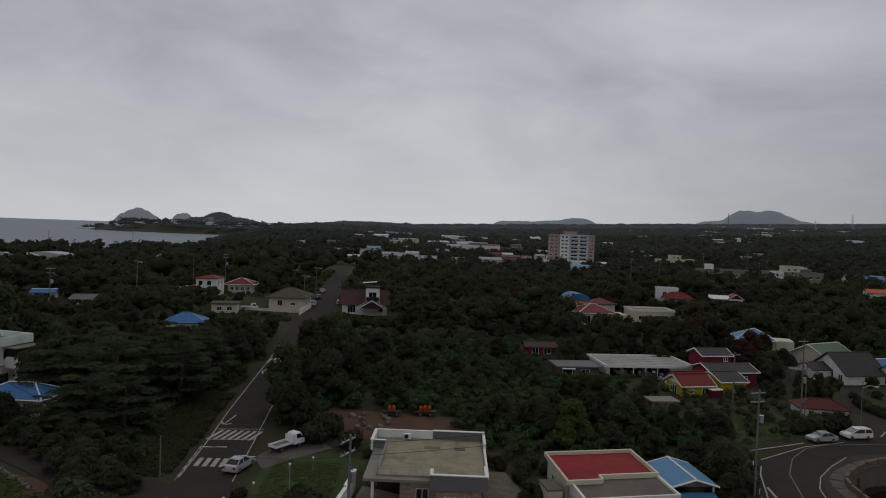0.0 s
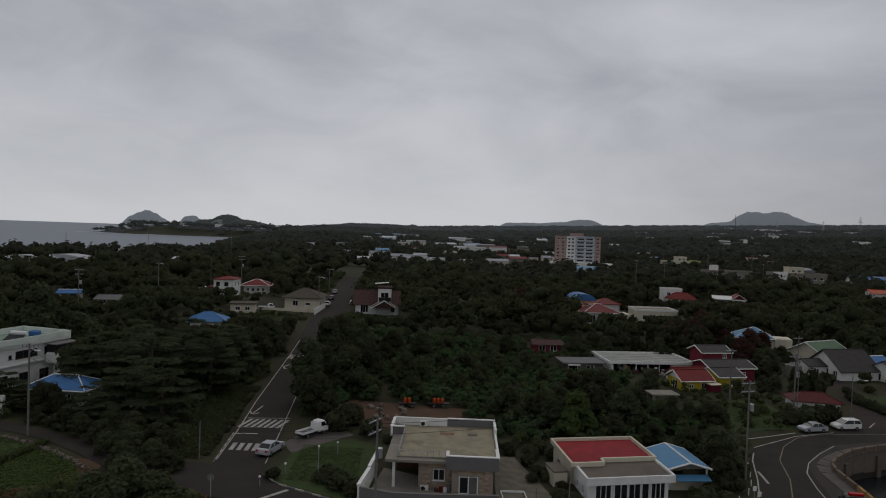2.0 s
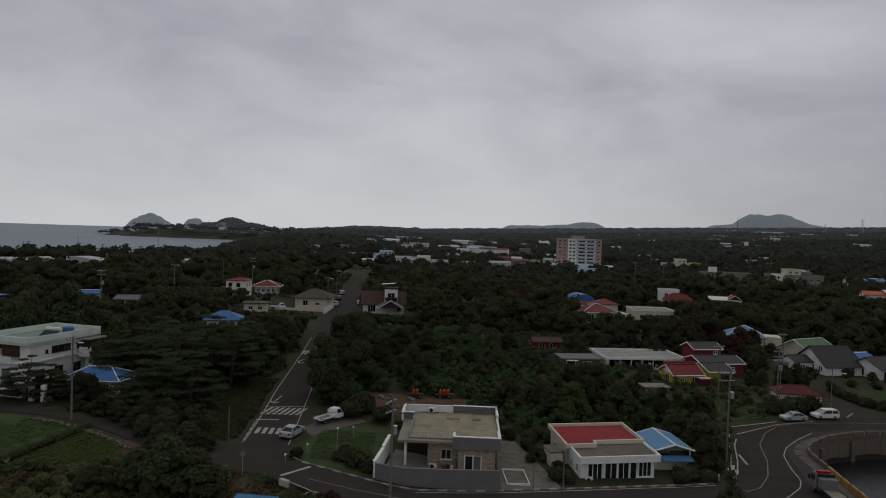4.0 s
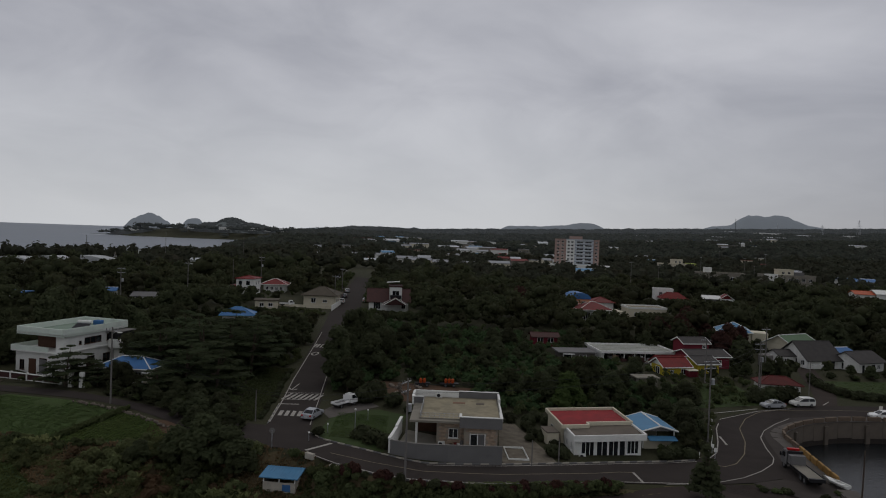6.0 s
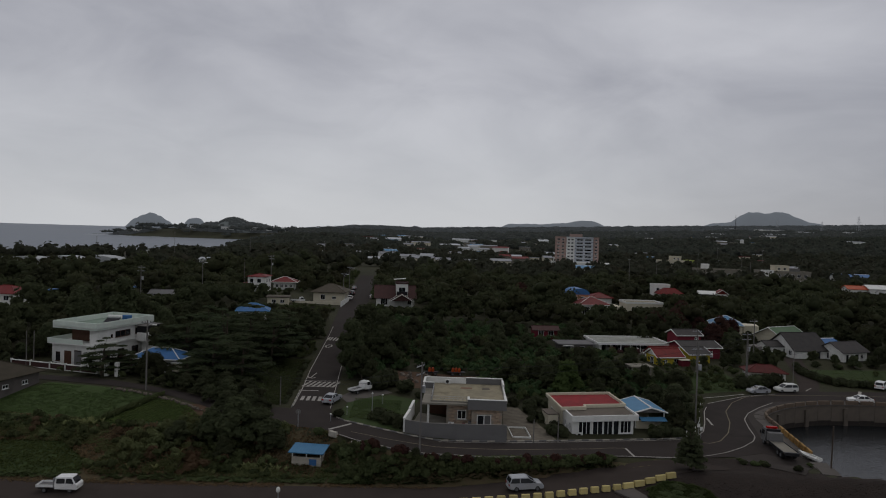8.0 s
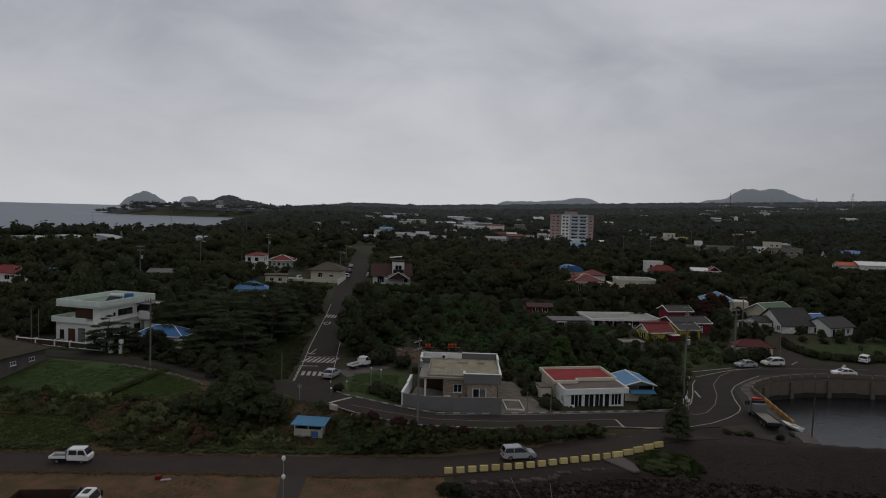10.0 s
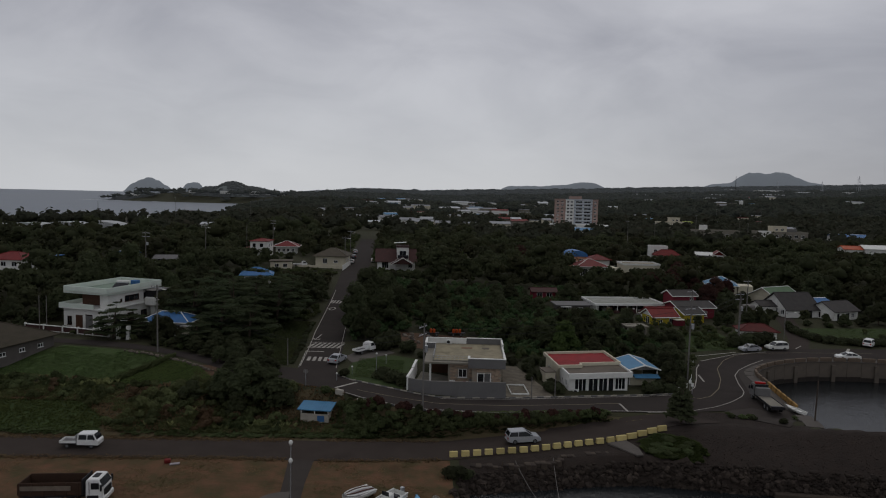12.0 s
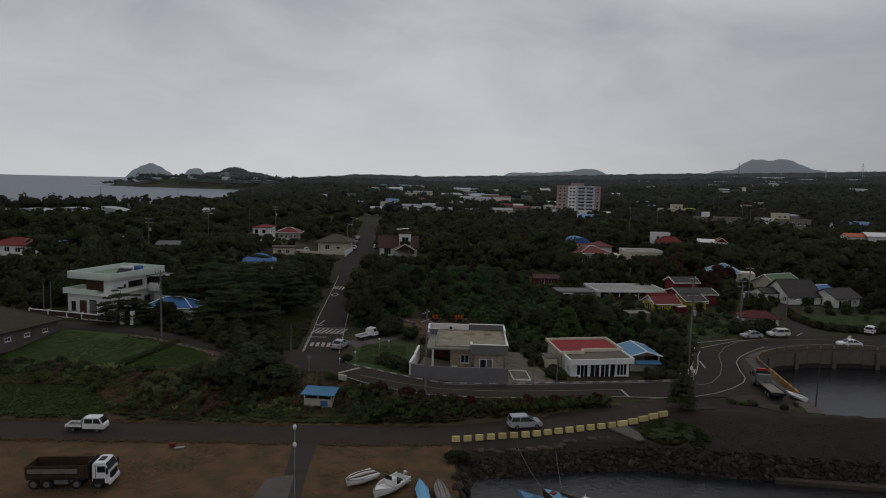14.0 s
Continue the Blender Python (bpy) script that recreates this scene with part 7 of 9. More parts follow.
grit_v, grit_t, grit_base = [], [], 0
vs, ts, base = [], [], 0
for i in range(4900):
    x = 1.5 + 75 * rock_rnd.random()
    y = rock_edge(x) - shore_wide(x) * (0.12 + 0.68 * rock_rnd.random())
    k = rock_rnd.uniform(0.12, 0.42)
    z = ground_z(x, y)
    if i > 3000:
        x = 25 + 50 * rock_rnd.random()
        y = rock_edge(x) + 7.5 * rock_rnd.random()
        if basin(x, y, 1.2) > 0:
            continue
        k *= 0.28
        v, f = ICO1
        grit_v.append(np.array([x, y, ground_z(x, y)]) + v * np.array([k, k * 0.8, k * 0.6]) * np.array([rock_rnd.uniform(0.7, 1.25) for _ in v])[:, None])
        grit_t.append(f + grit_base)
        grit_base += len(v)
        continue
    v, f = ICO1
    vs.append(np.array([x, y, z]) + v * np.array([k, k * 0.8, k * 0.6]) * np.array([rock_rnd.uniform(0.7, 1.25) for _ in v])[:, None])
    ts.append(f + base)
    base += len(v)
tagged(meshed("gravel", fast_mesh("gravel", np.concatenate(grit_v), (), np.concatenate(grit_t)), DARKSOIL), "loose brown stones on the breakwater mound", "gravel", kind="stuff")
tagged(meshed("rubble", fast_mesh("rubble", np.concatenate(vs), (), np.concatenate(ts)), ROCK), "small dark rubble on the rocky harbour bank", "rubble", kind="stuff")
ledge = part("footing", boxed(0, 40, -1.2, 0.4, -0.5, 0.45, 0.1), LEDGE, armour, "low stained concrete footing at the water")
ledge.matrix_basis = pose(35.2, 67.3, -1.6, 0, 0, -9.5)
bm = bmesh.new()
prism(bm, [(19.4, 74.3), (21.9, 75.2), (22.6, 73.0), (22.5, 70.9), (21.7, 70.7), (20.6, 72.4)], 0, 0.22)
bmesh.ops.rotate(bm, verts=bm.verts, matrix=Matrix.Rotation(-math.pi / 2, 3, "X"))
bmesh.ops.bevel(bm, geom=list(bm.edges), offset=0.04, segments=1, affect="EDGES")
slip = part("slab", bm, PAVING, armour, "broken concrete slab")
slip.matrix_basis = pose(0, 0, 1.12)
quay_wall = tagged(new("quay_wall"), "low broken concrete quay wall above the rocks", "wall", kind="structure")
wall_rnd = random.Random(5)
QUAY_TOP = [(3.2, 70.3), (6, 69.9), (8.4, 69.85), (10.8, 70.1), (13, 70.2), (13.3, 71.4), (16.1, 72.0), (19.2, 72.2)]
quay_line = resample(QUAY_TOP, 30)
for i, (a, b) in enumerate(zip(quay_line, quay_line[1:])):
    d = b - a
    o = part("wall_block", boxed(-0.05, float(np.hypot(*d)) + 0.05, -wall_rnd.uniform(0.35, 0.6), 0.35, -2.6, wall_rnd.uniform(-0.12, 0.1), 0.07), (ROCK, LEDGE, ROCK)[i % 3], quay_wall)
    o.matrix_basis = pose(a[0], a[1], ground_z(a[0], a[1] + 0.9) + 0.06, wall_rnd.uniform(-4, 2), 0, math.degrees(math.atan2(d[1], d[0])))
for a, b in (((8.1, 70.4, 0.5), (9.6, 63.0, -0.9)), ((12.4, 71.0, 0.6), (11.4, 62.8, -0.8))):
    bm = bmesh.new()
    for k in range(8):
        p, q = [tuple(np.array(a) * (1 - f) + np.array(b) * f - np.array([0, 0, 1.3 * f * (1 - f)])) for f in (k / 8, (k + 1) / 8)]
        rod(bm, p, q, 0.03, n=5)
    tagged(part("mooring_rope", bm, POLE), "slack pale rope between the quay wall and a moored boat", "rope", "mooring ropes")

# yellow barrier blocks along the quay road
QUAY_EDGE = [(1.5, 72.65), (6.9, 73.05), (9.5, 73.2), (12.2, 73.6), (16.1, 74.35), (20, 75.0), (23.4, 75.9), (26.8, 76.95)]
way = np.concatenate([resample(QUAY_EDGE[:6], 15), resample(QUAY_EDGE[5:], 11)[2::2]])
first = {}
for i, (x, y) in enumerate(way):
    nxt = way[min(i + 1, 19)] - way[max(i - 1, 0)]
    turn = math.degrees(math.atan2(nxt[1], nxt[0]))
    m = pose(x, y, ground_z(x, y) + 0.03, 0, 0, turn)
    half = 0.45 if i < 15 else 0.64
    if half not in first:
        bm = bmesh.new()
        prism(bm, [(-0.26, 0), (0.26, 0), (0.19, 0.32), (0.14, 0.62), (-0.14, 0.62), (-0.19, 0.32)], -half, half)
        bmesh.ops.rotate(bm, verts=bm.verts, matrix=Matrix.Rotation(math.pi / 2, 3, "Z"))
        bmesh.ops.bevel(bm, geom=list(bm.edges), offset=0.03, segments=1, affect="EDGES")
        first[half] = tagged(part("barrier_block", bm, BARRIER), "weathered yellow concrete barrier block along the quay road", "barrier", "quay barrier blocks")
        first[half].matrix_basis = m
    else:
        copy_thing(first[half], m)
for x, y, turn in ((-12.6, 85.2, -36), (-9.6, 83.1, -30), (-8.3, 82.4, -26)):
    o = part("barrier_block", boxed(-0.6, 0.6, -0.22, 0.22, 0, 0.7, 0.05), BARRIERWHITE)
    tagged(o, "cream painted concrete barrier block beside the road", "barrier", "road barrier blocks")
    o.matrix_basis = pose(x, y, ground_z(x, y) + 0.02, 0, 0, turn)
for i, (x, y) in enumerate(resample([(48.3, 85.4), (49.1, 89.5), (50.2, 95)], 6)):
    o = part("barrier_block", boxed(-0.85, 0.85, -0.15, 0.15, 0, 0.8, 0.04), RUSTYELLOW)
    tagged(o, "rusty yellow barrier panel at the basin edge", "barrier", "basin barrier panels")
    o.matrix_basis = pose(x, y, float(height(x - 1.5, y, False)) + 0.08, 0, 0, 76)

# painted kerbs along the main road
kerb_meshes = {}
for colour, material in (("white", BARRIERWHITE), ("dark", GREYPAINT)):
    bm = boxed(0.01, 0.99, -0.06, 0.06, -0.1, 0.11, 0.02)
    me = bpy.data.meshes.new("kerbstone")
    bm.to_mesh(me)
    bm.free()
    me.materials.append(material)
    kerb_meshes[colour] = me
for pts, side in ((MAIN_FAR[1:11], 0.12), (MAIN_NEAR[3:9], -0.12), (STREET_L[1:3], 0.15)):
    line_pts = resample(pts, int(np.hypot(*np.diff(np.array(pts), axis=0).T).sum()) + 1)
    kerb_row = tagged(new("kerb"), "kerb of alternate white and dark painted stones", "kerb", kind="structure")
    for i, (a, b) in enumerate(zip(line_pts, line_pts[1:])):
        d = b - a
        o = new("kerbstone", kerb_meshes["white" if i % 2 else "dark"])
        o.parent = kerb_row
        o.matrix_basis = pose(a[0], a[1] + side, ground_z(*a) + 0.07, 0, 0, math.degrees(math.atan2(d[1], d[0])))
post = None
for i, (x, y) in enumerate(resample([(35.4, 92.8), (38.2, 95.6), (40.4, 100), (43, 106.2), (45.8, 111)], 8)):
    bm = rod(bmesh.new(), (0, 0, 0), (0, 0, 0.75), 0.06, n=8)
    o = tagged(part("bollard", bm, WHITE), "slim white roadside bollard at the bend", "bollard", "bend bollards")
    o.matrix_basis = pose(x, y, ground_z(x, y) + 0.02)

# stones along the lane and the field
stones = tagged(new("field_wall"), "dry wall of rough brown field stones beside the lane", "stone wall", kind="structure")
row = resample([(-47, 103.4), (-41, 101.2), (-35.5, 97.6), (-31.4, 94.4)], 80)
for i, (x, y) in enumerate(row):
    o = new("stone", rock_meshes[i % 8].copy() if i < 8 else stones.children[i % 8].data)
    if i < 8:
        o.data.materials.clear()
        o.data.materials.append(FIELDSTONE)
    o.parent = stones
    k = rock_rnd.uniform(0.25, 0.6)
    o.matrix_basis = Matrix.Translation((x + rock_rnd.uniform(-0.3, 0.3), y - 0.5 + rock_rnd.uniform(-0.3, 0.3), ground_z(x, y - 0.5) + 0.15)) @ Euler([rock_rnd.uniform(0, 6) for _ in range(3)]).to_matrix().to_4x4() @ Matrix.Diagonal((k, k, k, 1))

# low plants along the banks, fields and lot
def tufts(name, label, spots, leaves, tall, wide, blades=5):
    """Small plants of a few upright blades each."""
    n = len(spots)
    p = np.array([(x, y, ground_z(x, y)) for x, y in spots])
    a = rng.uniform(0, 6.3, (n, blades))
    s = rng.uniform(0.6, 1.3, (n, blades))
    out = np.stack([np.cos(a), np.sin(a), 0 * a], -1)
    side = np.stack([-np.sin(a), np.cos(a), 0 * a], -1)
    root = p[:, None] + out * wide * 0.15
    tip = p[:, None] + out * (wide * s)[..., None] + np.array([0, 0, 1]) * (tall * s)[..., None]
    mid = p[:, None] + out * (wide * s * 0.5)[..., None] + np.array([0, 0, 1]) * (tall * s * 0.75)[..., None]
    w = side * wide * 0.32
    v = np.stack([root, mid - w, tip, mid + w], 2).reshape(-1, 3)
    q = np.arange(len(v)).reshape(-1, 4)
    return tagged(meshed(name, fast_mesh(name, v, q), leaves), label, "plants", kind="stuff")


FIELDGRASS = mat("field_grass", (0.046, 0.074, 0.022), (0.038, 0.054, 0.019), 0.95, 1.3, 1.8, 1.0, 0.12, stain=0.3)
spots = []
for r in range(22):
    for i in range(60):
        x = -44.6 + r * 0.62 + i * 0.07 + rng.uniform(-0.08, 0.08)
        y = 91.6 + i * 0.15 + rng.uniform(-0.1, 0.1)
        if y < np.interp(x, [-46, -38, -34.5, -31], [103, 98.6, 96.6, 92]) and x > np.interp(y, [92.5, 100.3], [-43.6, -38.7]) and y > 91.8:
            spots.append((x, y))
tufts("crop_rows", "rows of low bright green crops in a field", spots, CROP, 0.16, 0.26, 7)
ribbon("field", [(-66, 95.5), (-58, 106), (-46, 103.2), (-38, 99.2), (-34, 96.4)], [(-66, 94), (-58, 94.8), (-48, 93.2), (-42.5, 91.2), (-33.4, 91.4)], FIELDGRASS, 0.03, "sloping green field below the lane", "field", across=14, kind="structure")
ribbon("field_soil", [(-34.2, 96.6), (-30.8, 96)], [(-34, 92.2), (-30, 92.6)], SOIL, 0.035, "bare brown earth at the end of the field", "ground", across=5, kind="structure")
ridge_row = [(np.interp(k, [0, 1], [-44.4, -39.2]) + rng.normal(scale=0.22), np.interp(k, [0, 1], [92.3, 100.4]) + rng.normal(scale=0.22)) for k in rng.uniform(0, 1, 420)]
tufts("ridge_grass", "dark tall grass on the ridge between two plots", ridge_row, SCRUB, 0.5, 0.3, 7)
ribbon("meadow", [(-75, 87.4), (-56, 87.2), (-46, 86.8), (-41.4, 82.4)], [(-75, 79.8), (-56, 79.4), (-46, 79.2), (-40.4, 78.9)], LAWN, 0.03, "strip of green meadow beside the quay road", "field", across=8, kind="structure")
ribbon("lawn", [(-24.3, 97.6), (-26.2, 111.8), (-28.8, 123), (-27, 128)], [(-21.3, 97.8), (-21.9, 112), (-22.3, 122), (-22.6, 128)], GROUND, 0.035, "rough dark verge beside the street", "verge", across=8, kind="structure")
ribbon("lawn", [(-13.2, 92.6), (-12.6, 98), (-12, 104), (-6, 107)], [(-4.6, 88.6), (-3.8, 92), (-3, 98), (-1.8, 105)], LAWN, 0.035, "green garden lawn beside the house", "lawn", across=8, kind="structure")
ribbon("lawn", [(45, 116.5), (44.5, 124), (46, 132)], [(58, 119.5), (60, 124), (60, 134)], LAWN, 0.035, "rough green lawn below the yellow cottage", "lawn", across=8, kind="structure")
ribbon("lawn", [(76, 126), (80.5, 138)], [(104, 128), (104, 139)], LAWN, 0.035, "green lawn before white houses", "lawn", across=8, kind="structure")
ribbon("soil_heap", [(-9.5, 113), (-9, 124)], [(10, 112), (11, 123)], SOIL, 0.05, "patch of bare brown earth behind the house", "ground", across=8, kind="structure")
ribbon("track", [(-13.8, 104), (-12.4, 108), (-8.2, 112)], [(-12.4, 100.8), (-9.6, 104.4), (-6, 108.6)], PAVING, 0.05, "pale concrete track beside the street", "path", across=4)
wild = []
for _ in range(3800):
    x = rng.uniform(-75, 22)
    if x < -37 and rng.uniform() < 0.75:
        continue
    y = quay_far(x) + rng.uniform(0.4, 1.4 if x < -41 else 5.5) if x < -12 else quay_far(x) + rng.uniform(0.3, 2.0)
    if x < -12 and y > 84:
        y = rng.uniform(79, 84)
    wild.append((x, y))
tufts("bank_grass", "rough weeds and grasses on the road bank", wild[:3000], SCRUB, 0.2, 0.42, 8)
def blades_over(name, label, n, x0, x1, y0, y1, leaves, tall, wide, keep):
    """Short single grass blades, thick enough to roughen the ground."""
    spots_ = []
    while len(spots_) < n:
        x, y = rng.uniform(x0, x1), rng.uniform(y0, y1)
        if keep(x, y):
            spots_.append((x, y))
    return tufts(name, label, spots_, leaves, tall, wide, 5)


def patchy(x, y):
    return noise.noise(Vector((x * 0.16, y * 0.16, 4))) + 0.6 * noise.noise(Vector((x * 0.5, y * 0.5, 7)))


field_y = lambda x: np.interp(x, [-66, -58, -46, -38, -34], [95, 105.4, 102.8, 98.8, 96])
field_low = lambda x: np.interp(x, [-66, -58, -48, -42.5, -33], [94, 94.8, 93.2, 91.2, 91.4])
slope_low = lambda x: np.interp(x, [-56, -46, -41.4, -40], [87.2, 86.8, 82.4, 79.2])
STRAW = leafy("straw_blades", (0.1, 0.07, 0.038), (0.15, 0.105, 0.058), 0.1)
blades_over("meadow_grass", "short rough meadow grass by the quay road", 5600, -78, -40.6, 79.4, 87.4, leafy("meadow_blades", (0.052, 0.07, 0.024), (0.08, 0.104, 0.036), 0.1), 0.16, 0.18, lambda x, y: y < slope_low(x) + 0.4)
blades_over("slope_weeds", "mixed weeds over the slope below the field", 8000, -66, -12, 79.2, 95, leafy("slope_blades", (0.07, 0.08, 0.034), (0.11, 0.12, 0.052), 0.2), 0.3, 0.26, lambda x, y: patchy(x, y) > -0.15 and slope_low(x) < y < min(field_low(x), bank_top(x)))
blades_over("slope_straw", "brown dead stalks over the slope below the field", 3200, -60, -12, 79.0, 95, leafy("dead_stalks", (0.1, 0.07, 0.04), (0.16, 0.115, 0.068), 0.2), 0.26, 0.2, lambda x, y: patchy(x, y) < 0.1 and slope_low(x) < y < min(field_low(x), bank_top(x)))
blades_over("field_blades", "short bright grass in the field", 6000, -66, -33, 91, 106, CROP, 0.05, 0.24, lambda x, y: field_low(x) < y < field_y(x) and patchy(x, y) > -0.45)
blades_over("verge_weeds", "rough dark weeds on the verge beside the street", 2600, -28.4, -21.8, 97.8, 128, SCRUB, 0.22, 0.24, lambda x, y: x > np.interp(y, [97, 112, 124, 128], [-24.4, -26.4, -28.8, -27]) and patchy(x, y) > -0.45)
for i in range(24):
    plant("shrub", along(99 + i * 1.2, STREET_L) - 1.2 + rng.uniform(-0.15, 0.15), 99 + i * 1.2, rng.uniform(0.35, 0.55), 0.8)
LOTSTRAW = leafy("lot_straw_blades", (0.15, 0.1, 0.055), (0.22, 0.155, 0.085), 0.1)
blades_over("lot_straw", "patches of short dry straw-coloured grass on the lot", 7000, -62, 1, 50, 71.4, LOTSTRAW, 0.05, 0.1, lambda x, y: patchy(x, y) > 0.12 and not -17 < x < -13.4)
blades_over("verge_straw", "ragged dry grass along the edges of the quay road", 3600, -62, 0, 71.0, 79.2, STRAW, 0.09, 0.2, lambda x, y: (abs(y - np.interp(x, [-62, -48.2, -23.8, -11.4, 0.5], [72.2, 72.1, 71.9, 71.2, 71.6])) < rng.uniform(0, 0.7) or abs(y - quay_far(x) + 0.3) < rng.uniform(0, 0.8)) and not -17 < x < -13.4)
for x0, x1, y0, y1 in ((46, 59, 119.5, 132), (78, 103, 127.5, 138), (-11.5, -4.5, 93, 104)):
    blades_over("lawn_blades", "short uneven lawn grass", 1500, x0, x1, y0, y1, leafy("lawn_blades", (0.042, 0.064, 0.02), (0.066, 0.094, 0.03), 0.1), 0.07, 0.2, lambda x, y: patchy(x, y) > -0.6)
blades_over("lot_grass", "patches of short olive grass on the lot", 8000, -62, 1, 50, 71.4, leafy("olive_blades", (0.066, 0.062, 0.026), (0.105, 0.094, 0.04), 0.1), 0.05, 0.1, lambda x, y: patchy(y * 0.7, x * 0.7) > (0.0 if x > -13 else 0.15) and not -17 < x < -13.4)
pale = [(rng.normal(-20.6, 1.2), rng.normal(81.4, 0.35)) for _ in range(46)] + [(rng.normal(-46, 1.4), rng.normal(91.4, 0.6)) for _ in range(26)] + [(rng.uniform(-38, -24), rng.uniform(80, 84)) for _ in range(10)]
tufts("pale_weeds", "pale flowering weeds along the quay road", pale, leafy("pale_weed_leaves", (0.15, 0.18, 0.075), (0.24, 0.27, 0.12), 0.1), 0.6, 0.4, 10)
low, brambles, russet = [], [], []
for i in range(330):
    x = rng.uniform(-66, -12)
    y = rng.uniform(79.6, 94.5)
    if slope_low(x) + 0.3 < y < min(field_low(x) - 0.4, bank_top(x) - 1.0) and not (-19.5 < x < -11 and y < 86.5):
        tone = patchy(x * 0.8, y * 0.8) + rng.uniform(-0.25, 0.25)
        (low if tone > 0.05 else brambles if tone > -0.3 else russet).append((x, y, rng.uniform(0.35, 1.5) * (1.25 if x > -38 else 0.85), 1.0))
BANKLEAF = leafy("bank_leaves", (0.074, 0.09, 0.04), (0.118, 0.138, 0.06), 0.2)
wood("bank_scrub", "tangled scrub on the slope below the field", low, BANKLEAF, 60, 0.3, 3)
wood("dark_scrub", "dark brown-green brambles on the slope", brambles, SCRUB, 60, 0.3, 3)
wood("brown_scrub", "withered brown brush on the slope", russet, leafy("withered_leaves", (0.075, 0.052, 0.03), (0.12, 0.085, 0.05), 0.2), 60, 0.3, 3)
blades_over("bank_turf", "rough green turf on the bank beside the breakwater", 2600, 22.3, 31, 70.6, 76.6, leafy("turf_blades", (0.04, 0.056, 0.02), (0.064, 0.086, 0.03), 0.1), 0.2, 0.26, lambda x, y: ((x - 26.6) / 4.4) ** 2 + ((y - 73.4) / 3.0) ** 2 < 0.75 + 0.5 * patchy(x * 2, y * 2))
for _ in range(26):
    plant("scrub", rng.normal(26.6, 1.7), rng.normal(73.4, 1.1), rng.uniform(0.3, 0.75), 0.6)
for x, y in ((40.6, 82.2), (38.0, 82.6), (39.4, 82.0), (46.2, 81.4), (47, 80.2)):
    plant("scrub", x, y, 0.5, 0.8)
for i in range(46):
    x, y = rng.uniform(-14.6, -6.5), rng.uniform(81.2, 86.2)
    if y < np.interp(x, *zip(*MAIN_NEAR)) - 0.9 and not (x < -12.6 and y < 84.6):
        plant("scrub", x, y, rng.uniform(0.5, 1.0), 1.0)
for i in range(26):
    x = -9.5 + 31 * i / 26 + rng.uniform(-0.3, 0.3)
    plant(("shrub", "rust", "rust")[i % 3], x, bank_top(x) - 0.8, rng.uniform(0.4, 0.75), 1.15)
for i in range(34):
    x, y = rng.uniform(-23, -7.5), rng.uniform(79.2, 83.5)
    if not -18.6 < x < -12.8 or y < 80.4:
        plant("scrub", x, y, rng.uniform(0.25, 0.6))
hedge = []
for i in range(190):
    x = rng.uniform(-11.5, 21)
    lo, hi = quay_far(x) + 0.7, bank_top(x) - 0.9
    if hi > lo:
        hedge.append((x, rng.uniform(lo, hi), rng.uniform(0.5, 1.15), 1.0))
wood("bank_hedge", "overgrown green hedge between two roads", hedge, SCRUB, 60, 0.28, 3)
for x, y in resample([(76.8, 135), (76.8, 127.4), (80, 124.6), (84, 123.4), (104, 123)], 34):
    for k in (0, 1.3):
        plant("shrub", x + k * 0.6 + rng.uniform(-0.2, 0.2), y + k + rng.uniform(-0.2, 0.2), rng.uniform(0.6, 1.0))
for x, y, s in ((14.4, 96.5, 0.7), (15.2, 99, 0.8), (14.6, 101.6, 0.9), (15.6, 104, 1.0), (13.2, 105.4, 0.9), (16.8, 106, 1.1), (11.4, 106.2, 0.8), (9, 106.4, 0.9), (6.5, 106.6, 0.8), (3.6, 106.2, 0.9), (0.8, 106.4, 0.8), (-1.8, 106.8, 0.7),
                (17.2, 94.2, 0.7), (16.4, 97.4, 0.9), (18.4, 104.5, 1.0), (31.2, 93.4, 0.8), (33.4, 94.6, 0.9), (34.6, 92.4, 0.6), (29.4, 104, 0.9), (27, 105.4, 0.9), (24, 105.6, 0.8), (21, 105.2, 0.9)):
    plant("shrub", x, y, s)
for x, y, s in ((-7.4, 93.2, 1.1), (-5.8, 91.6, 1.2), (-4.6, 90.4, 1.1), (-13, 93.2, 0.8), (-8.5, 110, 1.7), (-6.6, 113, 1.8), (-4.2, 109.5, 1.5)):
    plant("shrub", x, y, s)
for x, y, s in ((16, 91.2, 1.0), (17.4, 90.4, 0.9), (30.5, 91.8, 1.0), (32, 93, 1.1), (33.8, 92.5, 0.9), (1.7, 68.2, 0.9), (0.9, 67.4, 0.8), (2.6, 68.4, 0.7), (43, 79.2, 0.5),
                (40.5, 81.4, 0.4), (38, 82.2, 0.4), (60, 121.8, 1.7), (62.5, 122.4, 1.8), (65, 122.8, 1.7), (58, 121.5, 1.5), (78, 124.6, 0.6), (81.5, 124.2, 0.7), (85, 125, 0.6), (88.5, 126, 0.7), (92, 128, 0.8), (97, 130, 1.0), (79.5, 140.6, 0.8), (84, 140.8, 0.9), (88, 139.5, 0.8)):
    plant("shrub", x, y, s)


